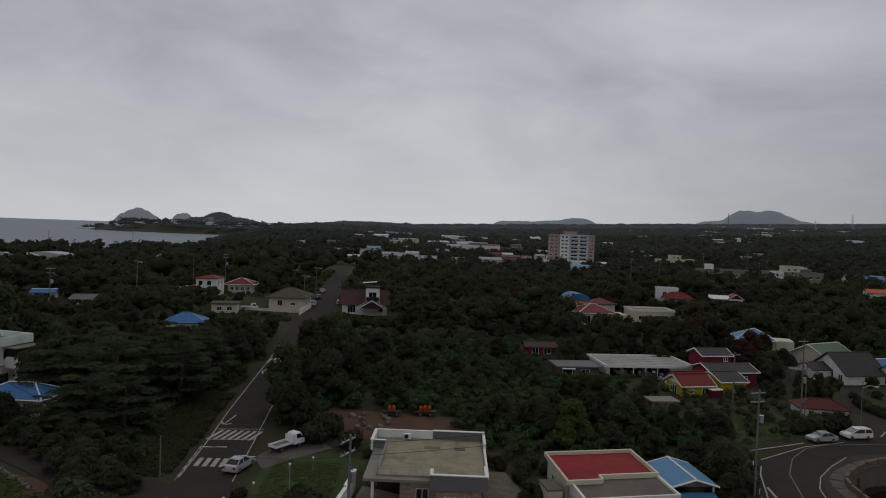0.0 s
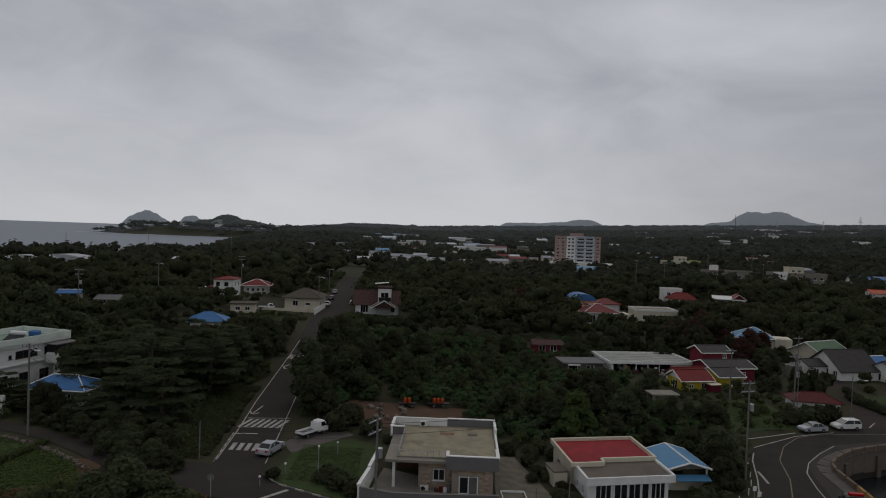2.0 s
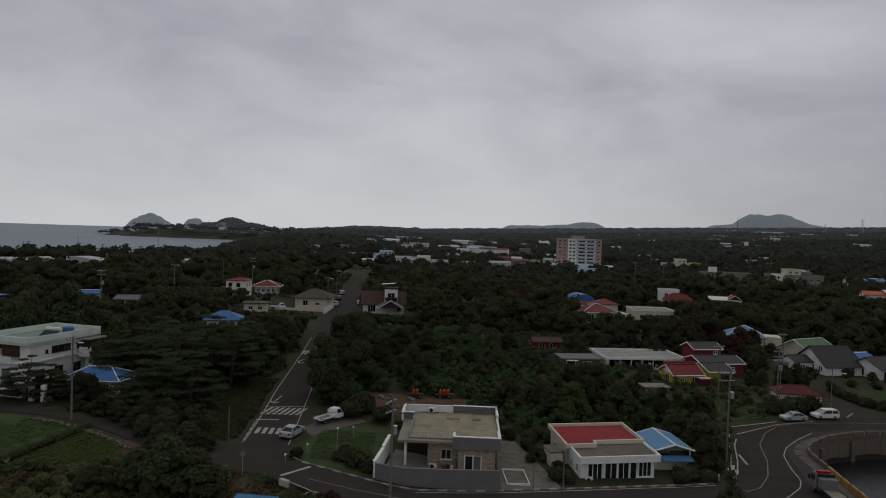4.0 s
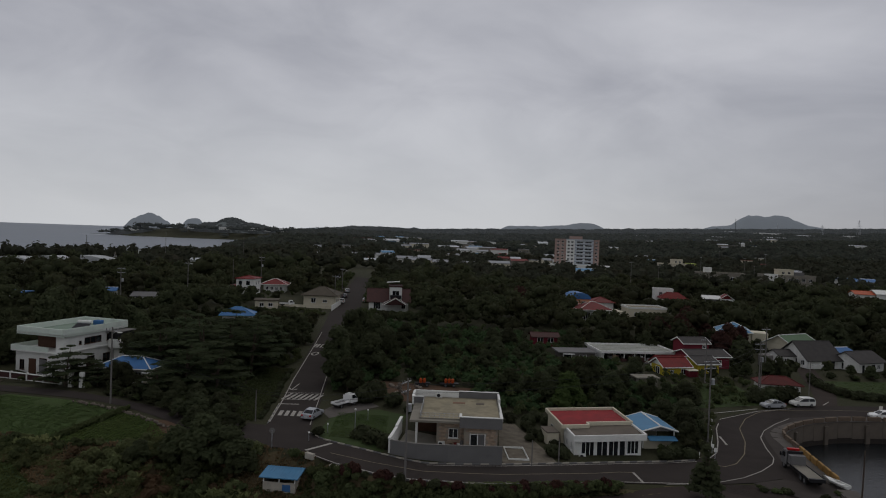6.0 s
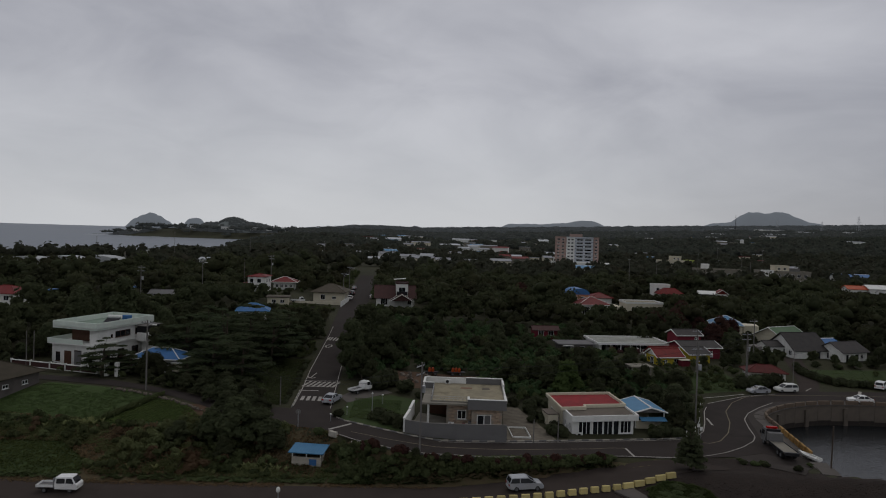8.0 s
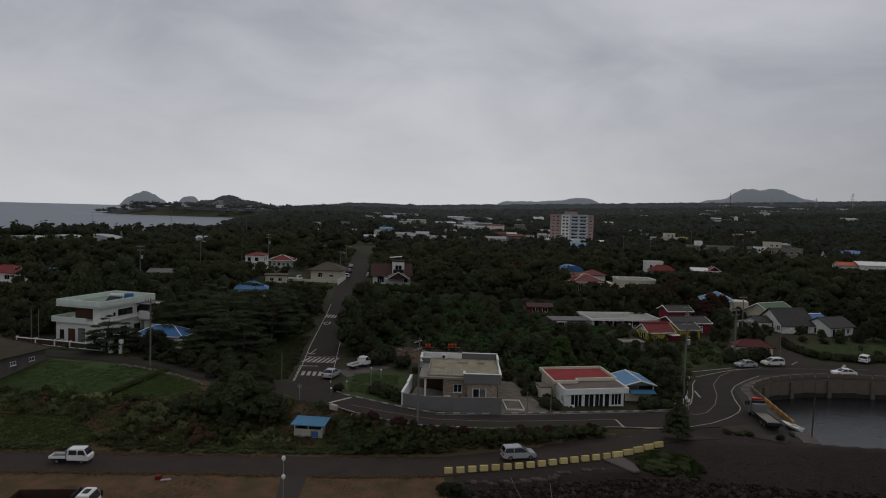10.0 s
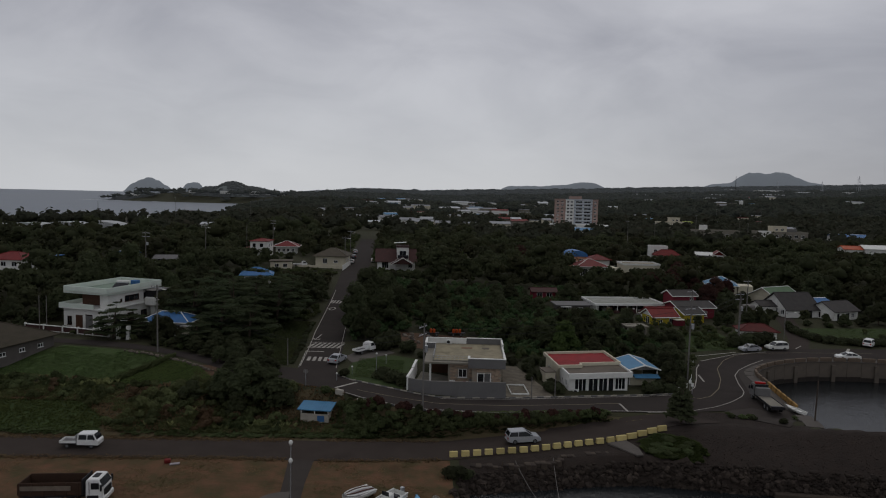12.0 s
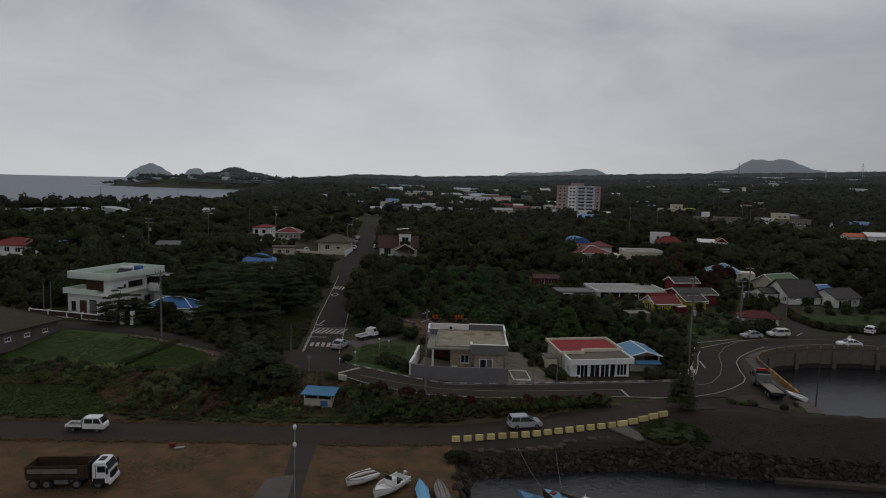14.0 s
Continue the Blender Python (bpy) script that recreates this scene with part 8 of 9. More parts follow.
# ---- boats ----
def hull(length, beam, depth, covered=False, blunt=2.2):
    """A small open or covered boat with its bow towards +x."""
    bm = bmesh.new()
    n, ring = 12, []
    for i in range(n + 1):
        u = i / n
        w = beam / 2 * (1 - max(0, (u - 0.45) / 0.55) ** blunt) * (0.86 + 0.14 * min(1, u * 4))
        z1 = depth * (0.82 + 0.35 * u * u)
        row_ = []
        for k, (f, zf) in enumerate(((1, 1), (0.96, 0.62), (0.72, 0.22), (0.0, 0.0), (-0.72, 0.22), (-0.96, 0.62), (-1, 1))):
            row_.append(bm.verts.new(((u - 0.5) * length + (0.06 * length * zf if u > 0.9 else 0), max(w, 0.03) * f, z1 * zf + 0.12 * u * u * (1 - zf))))
        ring.append(row_)
    for a, b in zip(ring, ring[1:]):
        for k in range(6):
            bm.faces.new((a[k], b[k], b[k + 1], a[k + 1]))
    bm.faces.new(ring[0])
    bmesh.ops.recalc_face_normals(bm, faces=bm.faces)
    body_me = bm
    top = bmesh.new()
    rows = []
    for i in range(n + 1):
        u = i / n
        w = max(0.03, beam / 2 * (1 - max(0, (u - 0.45) / 0.55) ** blunt) * 0.9)
        z1 = depth * (0.82 + 0.35 * u * u)
        lift_ = (0.25 * math.sin(math.pi * u) + 0.06) if covered else -depth * (0.45 if u < 0.7 else 0.02)
        rows.append([top.verts.new(((u - 0.5) * length, f * w, z1 + lift_ * (1 - f * f) + (0 if covered else lift_ * f * f * 0.9))) for f in (-1, -0.5, 0, 0.5, 1)])
    for a, b in zip(rows, rows[1:]):
        for k in range(4):
            top.faces.new((a[k], b[k], b[k + 1], a[k + 1]))
    bmesh.ops.recalc_face_normals(top, faces=top.faces)
    return body_me, top


def boat(label, x, y, z, turn, length, beam, depth, paint, inside, covered=False, extras=(), blunt=2.2, stripes=()):
    b = thing("boat", label, "boat", x, y, z, turn, "small boats")
    h, t = hull(length, beam, depth, covered, blunt)
    part("hull", h, paint, b, smooth=False)
    part("cover" if covered else "deck", t, inside, b)
    rim = bmesh.new()
    for s in (-1, 1):
        rod(rim, (-length / 2, s * beam * 0.43, depth * 0.84), (length * 0.1, s * beam * 0.49, depth * 0.92), 0.05, n=6)
    part("gunwale", rim, paint, b)
    for f, m in stripes:
        band, spine = bmesh.new(), []
        for i in range(11):
            u = 0.03 + 0.92 * i / 10
            w = beam / 2 * (1 - max(0, (u - 0.45) / 0.55) ** blunt) * 0.9
            spine.append(((u - 0.5) * length, f * w, depth * (0.82 + 0.35 * u * u) + (0.25 * math.sin(math.pi * u) + 0.06) * (1 - f * f)))
        for a, c in zip(spine, spine[1:]):
            rod(band, a, c, 0.07, n=6)
        part("cover_strip", band, m, b)
    if not covered:
        for u in (-0.25, 0.1):
            part("thwart", boxed(u * length - 0.15, u * length + 0.15, -beam * 0.4, beam * 0.4, depth * 0.62, depth * 0.68), inside, b)
    for nm, bx, m in extras:
        part(nm, boxed(*bx, 0.04), m, b)
    return b


SKY_PAINT = mat("sky_blue_boat_paint", (0.16, 0.37, 0.54), (0.12, 0.29, 0.45), 0.5, 0.8, 9, 0.1, 0.004, stain=0.3)
CANVAS = mat("grey_boat_cover", (0.32, 0.29, 0.3), (0.22, 0.2, 0.21), 0.9, 0.8, 9, 0.4, 0.02, stain=0.4)
boat("white boat upturned under a striped grey cover on dry grass", -8.3, 62.3, 0.1, 224, 3.4, 1.75, 0.7, WHITE, CANVAS, True, blunt=3.4, stripes=((-0.7, WHITE), (-0.25, BROWNFRAME), (0.15, WHITE), (0.55, BROWNFRAME), (0.85, WHITE)))
boat("white motor boat with a console standing on dry grass", -5.5, 60.5, 0.1, 236, 4.6, 1.9, 0.9, WHITE, WHITE, False,
     (("console", (-0.6, 0.2, -0.4, 0.4, 0.4, 1.25), WHITE), ("windscreen", (0.2, 0.26, -0.4, 0.4, 1.2, 1.6), CARGLASS), ("outboard_motor", (-2.7, -2.35, -0.18, 0.18, 0.2, 1.0), STEEL), ("seat", (-1.5, -0.9, -0.45, 0.45, 0.4, 0.75), DARKMETAL)))
boat("narrow light blue rowing boat upturned on dry grass", -2.5, 59.8, 0.1, 96, 3.8, 1.2, 0.55, SKY_PAINT, SKY_PAINT, True)
boat("weathered beige boat under a slatted cover on dry grass", -0.7, 59.6, 0.1, 98, 3.8, 1.3, 0.55, CONCRETE, CANVAS, True, blunt=4.0, stripes=((-0.75, CONCRETE), (-0.4, DARKCON), (0, CONCRETE), (0.4, DARKCON), (0.75, CONCRETE)))
boat("moored white and blue boat with folded tarpaulins", 8.9, 60.6, -1.85, 133, 5.0, 1.9, 0.9, SKY_PAINT, CYANROOF, False, (("tarpaulin", (-1.6, 0.2, -0.5, 0.5, 0.4, 0.8), WHITE),))
boat("moored fishing boat with a blue deck and white canopy", 11.6, 61.2, -1.85, 138, 5.2, 1.9, 0.9, SOIL, SKY_PAINT, False,
     (("canopy", (-2.4, -1.4, -0.7, 0.7, 1.3, 1.4), WHITE), ("mast", (-1.9, -1.8, -0.06, 0.06, 0.5, 2.0), WHITE), ("net_heap", (1.3, 1.9, -0.35, 0.35, 0.7, 1.0), REDTILE)))
boat("white dinghy drawn up on the basin quay", 47.6, 84.2, 1.72, 104, 3.2, 1.0, 0.45, WHITE, WHITE, False)


# ---- vehicles ----
def paint(name, c):
    return mat(name, c, tuple(v * 0.92 for v in c), 0.35, 1.5, 14, 0.0, coat=0.5)


SILVER, CARWHITE, CARBLACK, PEARL = paint("silver_car_paint", (0.31, 0.32, 0.335)), paint("white_car_paint", (0.72, 0.72, 0.7)), paint("dark_car_paint", (0.03, 0.032, 0.04)), paint("pale_van_paint", (0.6, 0.6, 0.56))
RIM = mat("dull_wheel_rim", (0.13, 0.13, 0.13), (0.09, 0.09, 0.09), 0.6, 0.4, 12, 0.1, 0.003)
RUST = mat("rusty_tipper_bed", (0.06, 0.034, 0.022), (0.035, 0.022, 0.016), 0.85, 0.8, 6, 0.4, 0.01, stain=0.5)
REDLAMP, AMBER = mat("red_lamp_lens", (0.4, 0.012, 0.012), None, 0.25, 1, 8, 0.0), mat("clear_lamp_lens", (0.6, 0.6, 0.55), None, 0.2, 1, 8, 0.0)
PLATE = mat("number_plate", (0.6, 0.6, 0.58), None, 0.6, 1, 8, 0.0)


def loft(outline_low, half, taper=None):
    """A body from a side outline (x, z), with its sides drawn in towards the top: taper is (z from, z to, half width there)."""
    bm = bmesh.new()
    ends = []
    for s in (-1, 1):
        r = []
        for x, z in outline_low:
            w = half
            if taper and z > taper[0]:
                w = half + (taper[2] - half) * min(1, (z - taper[0]) / (taper[1] - taper[0]))
            r.append(bm.verts.new((x, s * w, z)))
        ends.append(r)
    n = len(outline_low)
    for i in range(n):
        bm.faces.new((ends[0][i], ends[0][(i + 1) % n], ends[1][(i + 1) % n], ends[1][i]))
    bm.faces.new(ends[0][::-1])
    bm.faces.new(ends[1])
    bmesh.ops.recalc_face_normals(bm, faces=bm.faces)
    return bm


def wheels(v, places, r, w, half):
    for x in places:
        for s in (-1, 1):
            bm = bmesh.new()
            rod(bm, (x, s * (half - w), r), (x, s * half, r), r, n=16)
            bmesh.ops.bevel(bm, geom=[e for e in bm.edges if e.calc_face_angle(0) > 1], offset=0.03, segments=1, affect="EDGES")
            wh_ = part("wheel", bm, RUBBER, v)
            bm = bmesh.new()
            rod(bm, (x, s * half, r), (x, s * (half + 0.015), r), r * 0.6, n=12)
            part("rim", bm, RIM, wh_)


def car(label, x, y, z, turn, colour, style="sedan", group="parked cars"):
    v = thing("car", label, "car", x, y, z, turn, group)
    v.scale = (0.88, 0.88, 0.88)
    if style == "sedan":
        low_ = [(-2.25, 0.35), (-2.28, 0.75), (-2.15, 0.98), (-1.5, 1.02), (0.75, 0.98), (1.9, 0.86), (2.2, 0.68), (2.22, 0.35), (1.9, 0.24), (-1.9, 0.24)]
        cab, roof_ = [(-1.75, 0.99), (-1.05, 1.4), (0.15, 1.44), (1.05, 0.95)], [(-1.1, 1.39), (-1.0, 1.46), (0.1, 1.49), (0.25, 1.42)]
        half, th_, places = 0.88, 0.64, (-1.35, 1.35)
    else:
        low_ = [(-2.25, 0.38), (-2.28, 0.9), (-2.22, 1.1), (0.9, 1.05), (1.95, 0.95), (2.22, 0.75), (2.25, 0.4), (1.9, 0.26), (-1.9, 0.26)]
        cab, roof_ = [(-2.2, 1.08), (-1.95, 1.62), (0.2, 1.66), (1.25, 1.02)], [(-2.0, 1.6), (-1.9, 1.7), (0.1, 1.73), (0.35, 1.62)]
        half, th_, places = 0.9, 0.72, (-1.35, 1.4)
    body = loft(low_, half, (0.8, 1.1, half - 0.06))
    bmesh.ops.bevel(body, geom=list(body.edges), offset=0.05, segments=2, affect="EDGES")
    part("body", body, colour, v, smooth=False)
    top = max(z_ for _, z_ in cab)
    part("cabin_glass", loft(cab, half - 0.07, (cab[0][1], top, th_)), CARGLASS, v)
    rb = loft(roof_, th_ + 0.03, (top, top + 0.1, th_ - 0.06))
    part("roof", rb, colour, v)
    for s in (-1, 1):
        mid_ = (cab[1][0] + cab[2][0]) / 2
        for p, q, r in (((cab[0][0], s * (half - 0.09), cab[0][1]), (cab[1][0], s * th_, cab[1][1]), 0.06), ((cab[3][0], s * (half - 0.09), cab[3][1]), (cab[2][0], s * th_, cab[2][1]), 0.045), ((mid_, s * th_, top), (mid_, s * (half - 0.06), cab[0][1]), 0.045)):
            part("pillar", rod(bmesh.new(), p, q, r, n=5), colour, v)
        part("headlight", boxed(2.05, 2.2, s * 0.62 - 0.16, s * 0.62 + 0.16, 0.62, 0.76), AMBER, v)
        part("tail_light", boxed(-2.31, -2.2, s * 0.66 - 0.15, s * 0.66 + 0.15, 0.72, 0.92), REDLAMP, v)
        part("mirror", boxed(0.75, 0.9, s * (half + 0.02) - 0.08, s * (half + 0.02) + 0.08, 0.98, 1.1), colour, v)
    part("bumper", boxed(-2.33, -2.2, -0.8, 0.8, 0.36, 0.55, 0.03), colour, v)
    part("number_plate", boxed(-2.345, -2.33, -0.26, 0.26, 0.58, 0.7), PLATE, v)
    wheels(v, places, 0.32, 0.2, half + 0.0)
    return v


def pickup(label, x, y, z, turn, double=False):
    v = thing("pickup_truck", label, "truck", x, y, z, turn, "small trucks")
    v.scale = (0.84, 0.84, 0.88)
    back = -0.35 if double else 0.55
    cab = loft([(back, 0.45), (back, 1.15), (back + 0.12, 1.85), (1.75, 1.9), (2.25, 1.15), (2.45, 1.0), (2.45, 0.4)], 0.84, (1.15, 1.9, 0.68))
    bmesh.ops.bevel(cab, geom=list(cab.edges), offset=0.05, segments=2, affect="EDGES")
    c = part("cab", cab, CARWHITE, v)
    for s in (-1, 1):
        edges = [(back + 0.2, 1.1), (1.0, 1.1), (2.05, 1.1)] if double else [(0.95, 1.1), (2.0, 1.1)]
        for (a, _), (b, _) in zip(edges, edges[1:]):
            pane = bmesh.new()
            vs_ = [pane.verts.new(p) for p in ((a + 0.06, s * 0.855, 1.17), (b - 0.05, s * 0.855, 1.17), (min(b - 0.05, 1.78), s * 0.735, 1.72), (a + 0.08, s * 0.735, 1.72))]
            f = pane.faces.new(vs_)
            bmesh.ops.solidify(pane, geom=[f], thickness=0.02)
            part("side_window", pane, CARGLASS, c)
        part("headlight", boxed(2.4, 2.49, s * 0.6 - 0.15, s * 0.6 + 0.15, 0.62, 0.8), AMBER, v)
        part("mirror", boxed(1.9, 2.05, s * 0.95 - 0.06, s * 0.95 + 0.06, 1.15, 1.45), DARKMETAL, v)
    ws = bmesh.new()
    vs_ = [ws.verts.new(p) for p in ((2.28, -0.74, 1.15), (2.28, 0.74, 1.15), (1.84, 0.64, 1.8), (1.84, -0.64, 1.8))]
    bmesh.ops.solidify(ws, geom=[ws.faces.new(vs_)], thickness=0.02)
    part("windscreen", ws, CARGLASS, c)
    part("chassis", boxed(-2.5, 2.3, -0.5, 0.5, 0.38, 0.6), DARKMETAL, v)
    part("bed_floor", boxed(-2.6, back - 0.1, -0.82, 0.82, 0.66, 0.74), GREYPAINT, v)
    for x0, x1, y0, y1 in ((-2.6, back - 0.1, 0.78, 0.84), (-2.6, back - 0.1, -0.84, -0.78), (-2.64, -2.58, -0.78, 0.78)):
        part("bed_side", boxed(x0, x1, y0, y1, 0.7, 0.98 if double else 1.0), CARWHITE, v)
    part("headboard", boxed(back - 0.16, back - 0.1, -0.8, 0.8, 0.74, 1.7), STEEL if double else CARWHITE, v)
    wheels(v, (-1.6, 1.55), 0.32, 0.2, 0.82)
    return v


BOARD = mat("pale_worn_side_board", (0.2, 0.165, 0.13), (0.12, 0.1, 0.08), 0.85, 0.7, 8, 0.3, 0.01, stain=0.5)


def tipper(x, y, z, turn):
    v = thing("tipper_truck", "large white-cabbed tipper truck with a brown steel body", "truck", x, y, z, turn)
    part("chassis", boxed(-4.2, 4.0, -0.5, 0.5, 0.7, 1.05), DARKMETAL, v)
    cab = loft([(2.2, 0.8), (2.2, 2.65), (2.35, 2.8), (3.45, 2.8), (3.85, 2.05), (3.95, 0.6), (3.0, 0.6)], 1.22, (2.0, 2.8, 1.12))
    bmesh.ops.bevel(cab, geom=list(cab.edges), offset=0.06, segments=2, affect="EDGES")
    c = part("cab", cab, CARWHITE, v)
    for s in (-1, 1):
        part("side_window", boxed(2.75, 3.55, s * 1.2 - 0.03, s * 1.2 + 0.03, 1.8, 2.45), CARGLASS, c)
        part("mirror", boxed(3.75, 3.9, s * 1.4 - 0.1, s * 1.4 + 0.1, 1.7, 2.35), DARKMETAL, c)
        part("step", boxed(2.5, 3.2, s * 1.15 - 0.1, s * 1.15 + 0.1, 0.55, 0.75), DARKMETAL, c)
    ws = bmesh.new()
    bmesh.ops.solidify(ws, geom=[ws.faces.new([ws.verts.new(p) for p in ((3.89, -1.1, 2.0), (3.89, 1.1, 2.0), (3.53, 1.02, 2.68), (3.53, -1.02, 2.68))])], thickness=0.02)
    part("windscreen", ws, CARGLASS, c)
    part("roof_hatch", boxed(2.6, 3.2, -0.5, 0.5, 2.8, 2.86), DARKMETAL, c)
    part("bumper", boxed(3.85, 4.07, -1.2, 1.2, 0.45, 0.95, 0.04), CARWHITE, c)
    part("grille", boxed(3.9, 4.0, -0.85, 0.85, 1.05, 1.7, 0.02), DARKMETAL, c)
    for s in (-1, 1):
        part("headlight", boxed(4.03, 4.1, s * 0.95 - 0.18, s * 0.95 + 0.18, 0.6, 0.82), AMBER, c)
        part("fender", boxed(2.3, 3.5, s * 1.2 - 0.06, s * 1.2 + 0.06, 0.55, 1.15, 0.05), DARKMETAL, c)
        part("door_seam", boxed(2.55, 2.6, s * 1.235 - 0.01, s * 1.235 + 0.01, 1.2, 2.6), DARKMETAL, c)
    part("bed_floor", boxed(-4.4, 1.6, -1.15, 1.15, 1.15, 1.3), RUST, v)
    for nm, x0, x1, y0, y1, z1, m in (("bed_side", -4.4, 1.8, 1.15, 1.25, 2.55, RUST), ("bed_side", -4.4, 1.8, -1.25, -1.15, 2.55, RUST), ("headboard", 1.8, 1.92, -1.2, 1.2, 2.85, DARKMETAL), ("tailgate", -4.55, -4.4, -1.2, 1.2, 2.45, RUST)):
        part(nm, boxed(x0, x1, y0, y1, 1.2, z1, 0.02), m, v)
    for s in (-1, 1):
        part("side_rail", boxed(-4.2, 0.8, s * 1.36 - 0.02, s * 1.36 + 0.02, 1.78, 2.25), BOARD, v, "pale worn side board")
        for k in range(6):
            part("side_post", boxed(-4.35 + k * 1.15, -4.23 + k * 1.15, s * 1.28 - 0.05, s * 1.28 + 0.05, 1.15, 2.5), RUST, v)
        part("mudguard", boxed(-4.4, 1.4, s * 1.16 - 0.08, s * 1.16 + 0.08, 1.02, 1.16), DARKMETAL, v)
    part("load", boxed(-4.2, 1.4, -1.1, 1.1, 1.3, 1.6, 0.1), SOIL, v)
    part("tool_box", boxed(-1.6, -0.2, -1.2, -0.7, 0.55, 1.0), RIM, v)
    wheels(v, (-3.7, -2.4, 0.6, 2.75), 0.52, 0.35, 1.2)
    return v


def flatbed(x, y, z, turn):
    v = thing("crane_truck", "grey flatbed lorry with a red lamp bar parked at the basin", "truck", x, y, z, turn)
    v.scale = (0.78, 0.78, 0.8)
    part("chassis", boxed(-4.6, 4.4, -0.5, 0.5, 0.7, 1.0), DARKMETAL, v)
    cab = loft([(2.6, 0.7), (2.6, 2.6), (2.8, 2.8), (4.2, 2.8), (4.6, 1.9), (4.7, 0.6)], 1.2, (1.9, 2.8, 1.1))
    bmesh.ops.bevel(cab, geom=list(cab.edges), offset=0.06, segments=2, affect="EDGES")
    c = part("cab", cab, GREYPAINT, v)
    part("lamp_bar", boxed(2.9, 3.5, -0.9, 0.9, 2.82, 3.15, 0.06), REDLAMP, c, "red lamp bar")
    for s in (-1, 1):
        part("side_window", boxed(3.2, 4.1, s * 1.17 - 0.03, s * 1.17 + 0.03, 1.75, 2.45), CARGLASS, c)
        part("mirror", boxed(4.4, 4.55, s * 1.35 - 0.1, s * 1.35 + 0.1, 1.6, 2.2), DARKMETAL, c)
    part("windscreen", boxed(4.42, 4.5, -1.0, 1.0, 1.85, 2.5), CARGLASS, c)
    part("headboard", boxed(2.3, 2.5, -1.15, 1.15, 1.0, 2.9), DARKMETAL, v)
    part("box", boxed(1.2, 2.3, -1.15, 1.15, 1.15, 2.5, 0.03), GREYPAINT, v)
    part("bed_floor", boxed(-4.8, 1.2, -1.2, 1.2, 1.0, 1.15), CONCRETE, v, "worn pale load bed")
    for s in (-1, 1):
        part("bed_side", boxed(-4.8, 1.2, s * 1.2 - 0.04, s * 1.2 + 0.04, 1.0, 1.3), DARKMETAL, v)
    part("ramp", boxed(-5.2, -4.8, -1.1, 1.1, 0.8, 1.3), DARKMETAL, v)
    wheels(v, (-3.6, -2.4, 3.5), 0.5, 0.35, 1.18)
    return v


def on_road(x, y):
    return float(height(x, y, False)) + 0.075


car("silver sedan parked askew beside the pedestrian crossing", -14.6, 100.6, on_road(-14.6, 100.6), 72, SILVER)
pickup("white flatbed pickup parked on a concrete track", -11.0, 107.6, on_road(-11.0, 107.6) - 0.02, 52)
car("silver minivan driving along the quay road", 9.9, 76.1, on_road(9.9, 76.1), 8, SILVER, "van", "cars on the road")
pickup("white double-cab pickup driving along the quay road", -40.2, 75.0, on_road(-40.2, 75.0) - 0.02, 0, True)
car("silver sedan parked below a red-roofed cottage", 59.1, 118.0, on_road(59.1, 118.0) + 0.01, 188, SILVER)
car("pale van parked at the lane mouth", 65.0, 119.4, on_road(65.0, 119.4) + 0.01, 184, PEARL, "van")
car("white sedan stopped beside the basin wall", 74.4, 113.0, on_road(74.4, 113.0) + 0.03, 172, CARWHITE)
car("white hatchback parked at a garden edge", 85.6, 123, on_road(85.6, 123) + 0.02, 42, CARWHITE, "van")
for x, y, m, lab in ((-23.0, 216, CARWHITE, "white sedan parked at the street kerb"), (-23.6, 231, CARBLACK, "dark sedan parked at the street kerb"), (-24.6, 249, SILVER, "silver sedan parked at the street kerb"), (-16.2, 221, CARWHITE, "white sedan parked by a house")):
    car(lab, x, y, on_road(x, y) + 0.01, 92, m)
pickup("white pickup standing beside the bungalow", -37.5, 203.5, on_road(-37.5, 203.5), 5)
big = tipper(-34.9, 61.7, 0.05, 2)
big.scale = (0.88, 0.88, 0.88)
flatbed(45.2, 87.0, on_road(45.2, 87.0), 82)


# ---- poles, lamps, wires and small things ----
def utility_pole(x, y, h, arms=2, turn=0, lamp=False, label=""):
    p = thing("utility_pole", label or "grey concrete utility pole with steel crossarms", "utility pole", x, y, ground_z(x, y) - 0.1, turn, "utility poles")
    part("shaft", rod(bmesh.new(), (0, 0, 0), (0, 0, h), 0.125 if arms else 0.08, 0.09 if arms else 0.055, 12), POLE, p)
    for i in range(arms):
        z = h - 0.5 - 0.95 * i
        a = part("crossarm", boxed(-0.95, 0.95, 0.14, 0.24, z, z + 0.1), STEEL, p)
        for k in (-0.85, -0.4, 0.4, 0.85):
            part("insulator", rod(bmesh.new(), (k, 0.19, z + 0.1), (k, 0.19, z + 0.32), 0.06, 0.045, 8), GREYPAINT, a)
    if arms > 1:
        part("transformer", rod(bmesh.new(), (0.42, 0, h - 3.6), (0.42, 0, h - 2.8), 0.26, n=12), STEEL, p)
    if lamp:
        bm = bmesh.new()
        rod(bm, (0, 0, h - 1.0), (0.7, -0.5, h - 0.5), 0.045, n=6)
        rod(bm, (0.7, -0.5, h - 0.5), (1.3, -0.9, h - 0.55), 0.045, n=6)
        a = part("lamp_arm", bm, STEEL, p)
        part("lamp_head", boxed(1.15, 1.75, -1.1, -0.85, h - 0.62, h - 0.5, 0.03), WHITE, a)
    return p


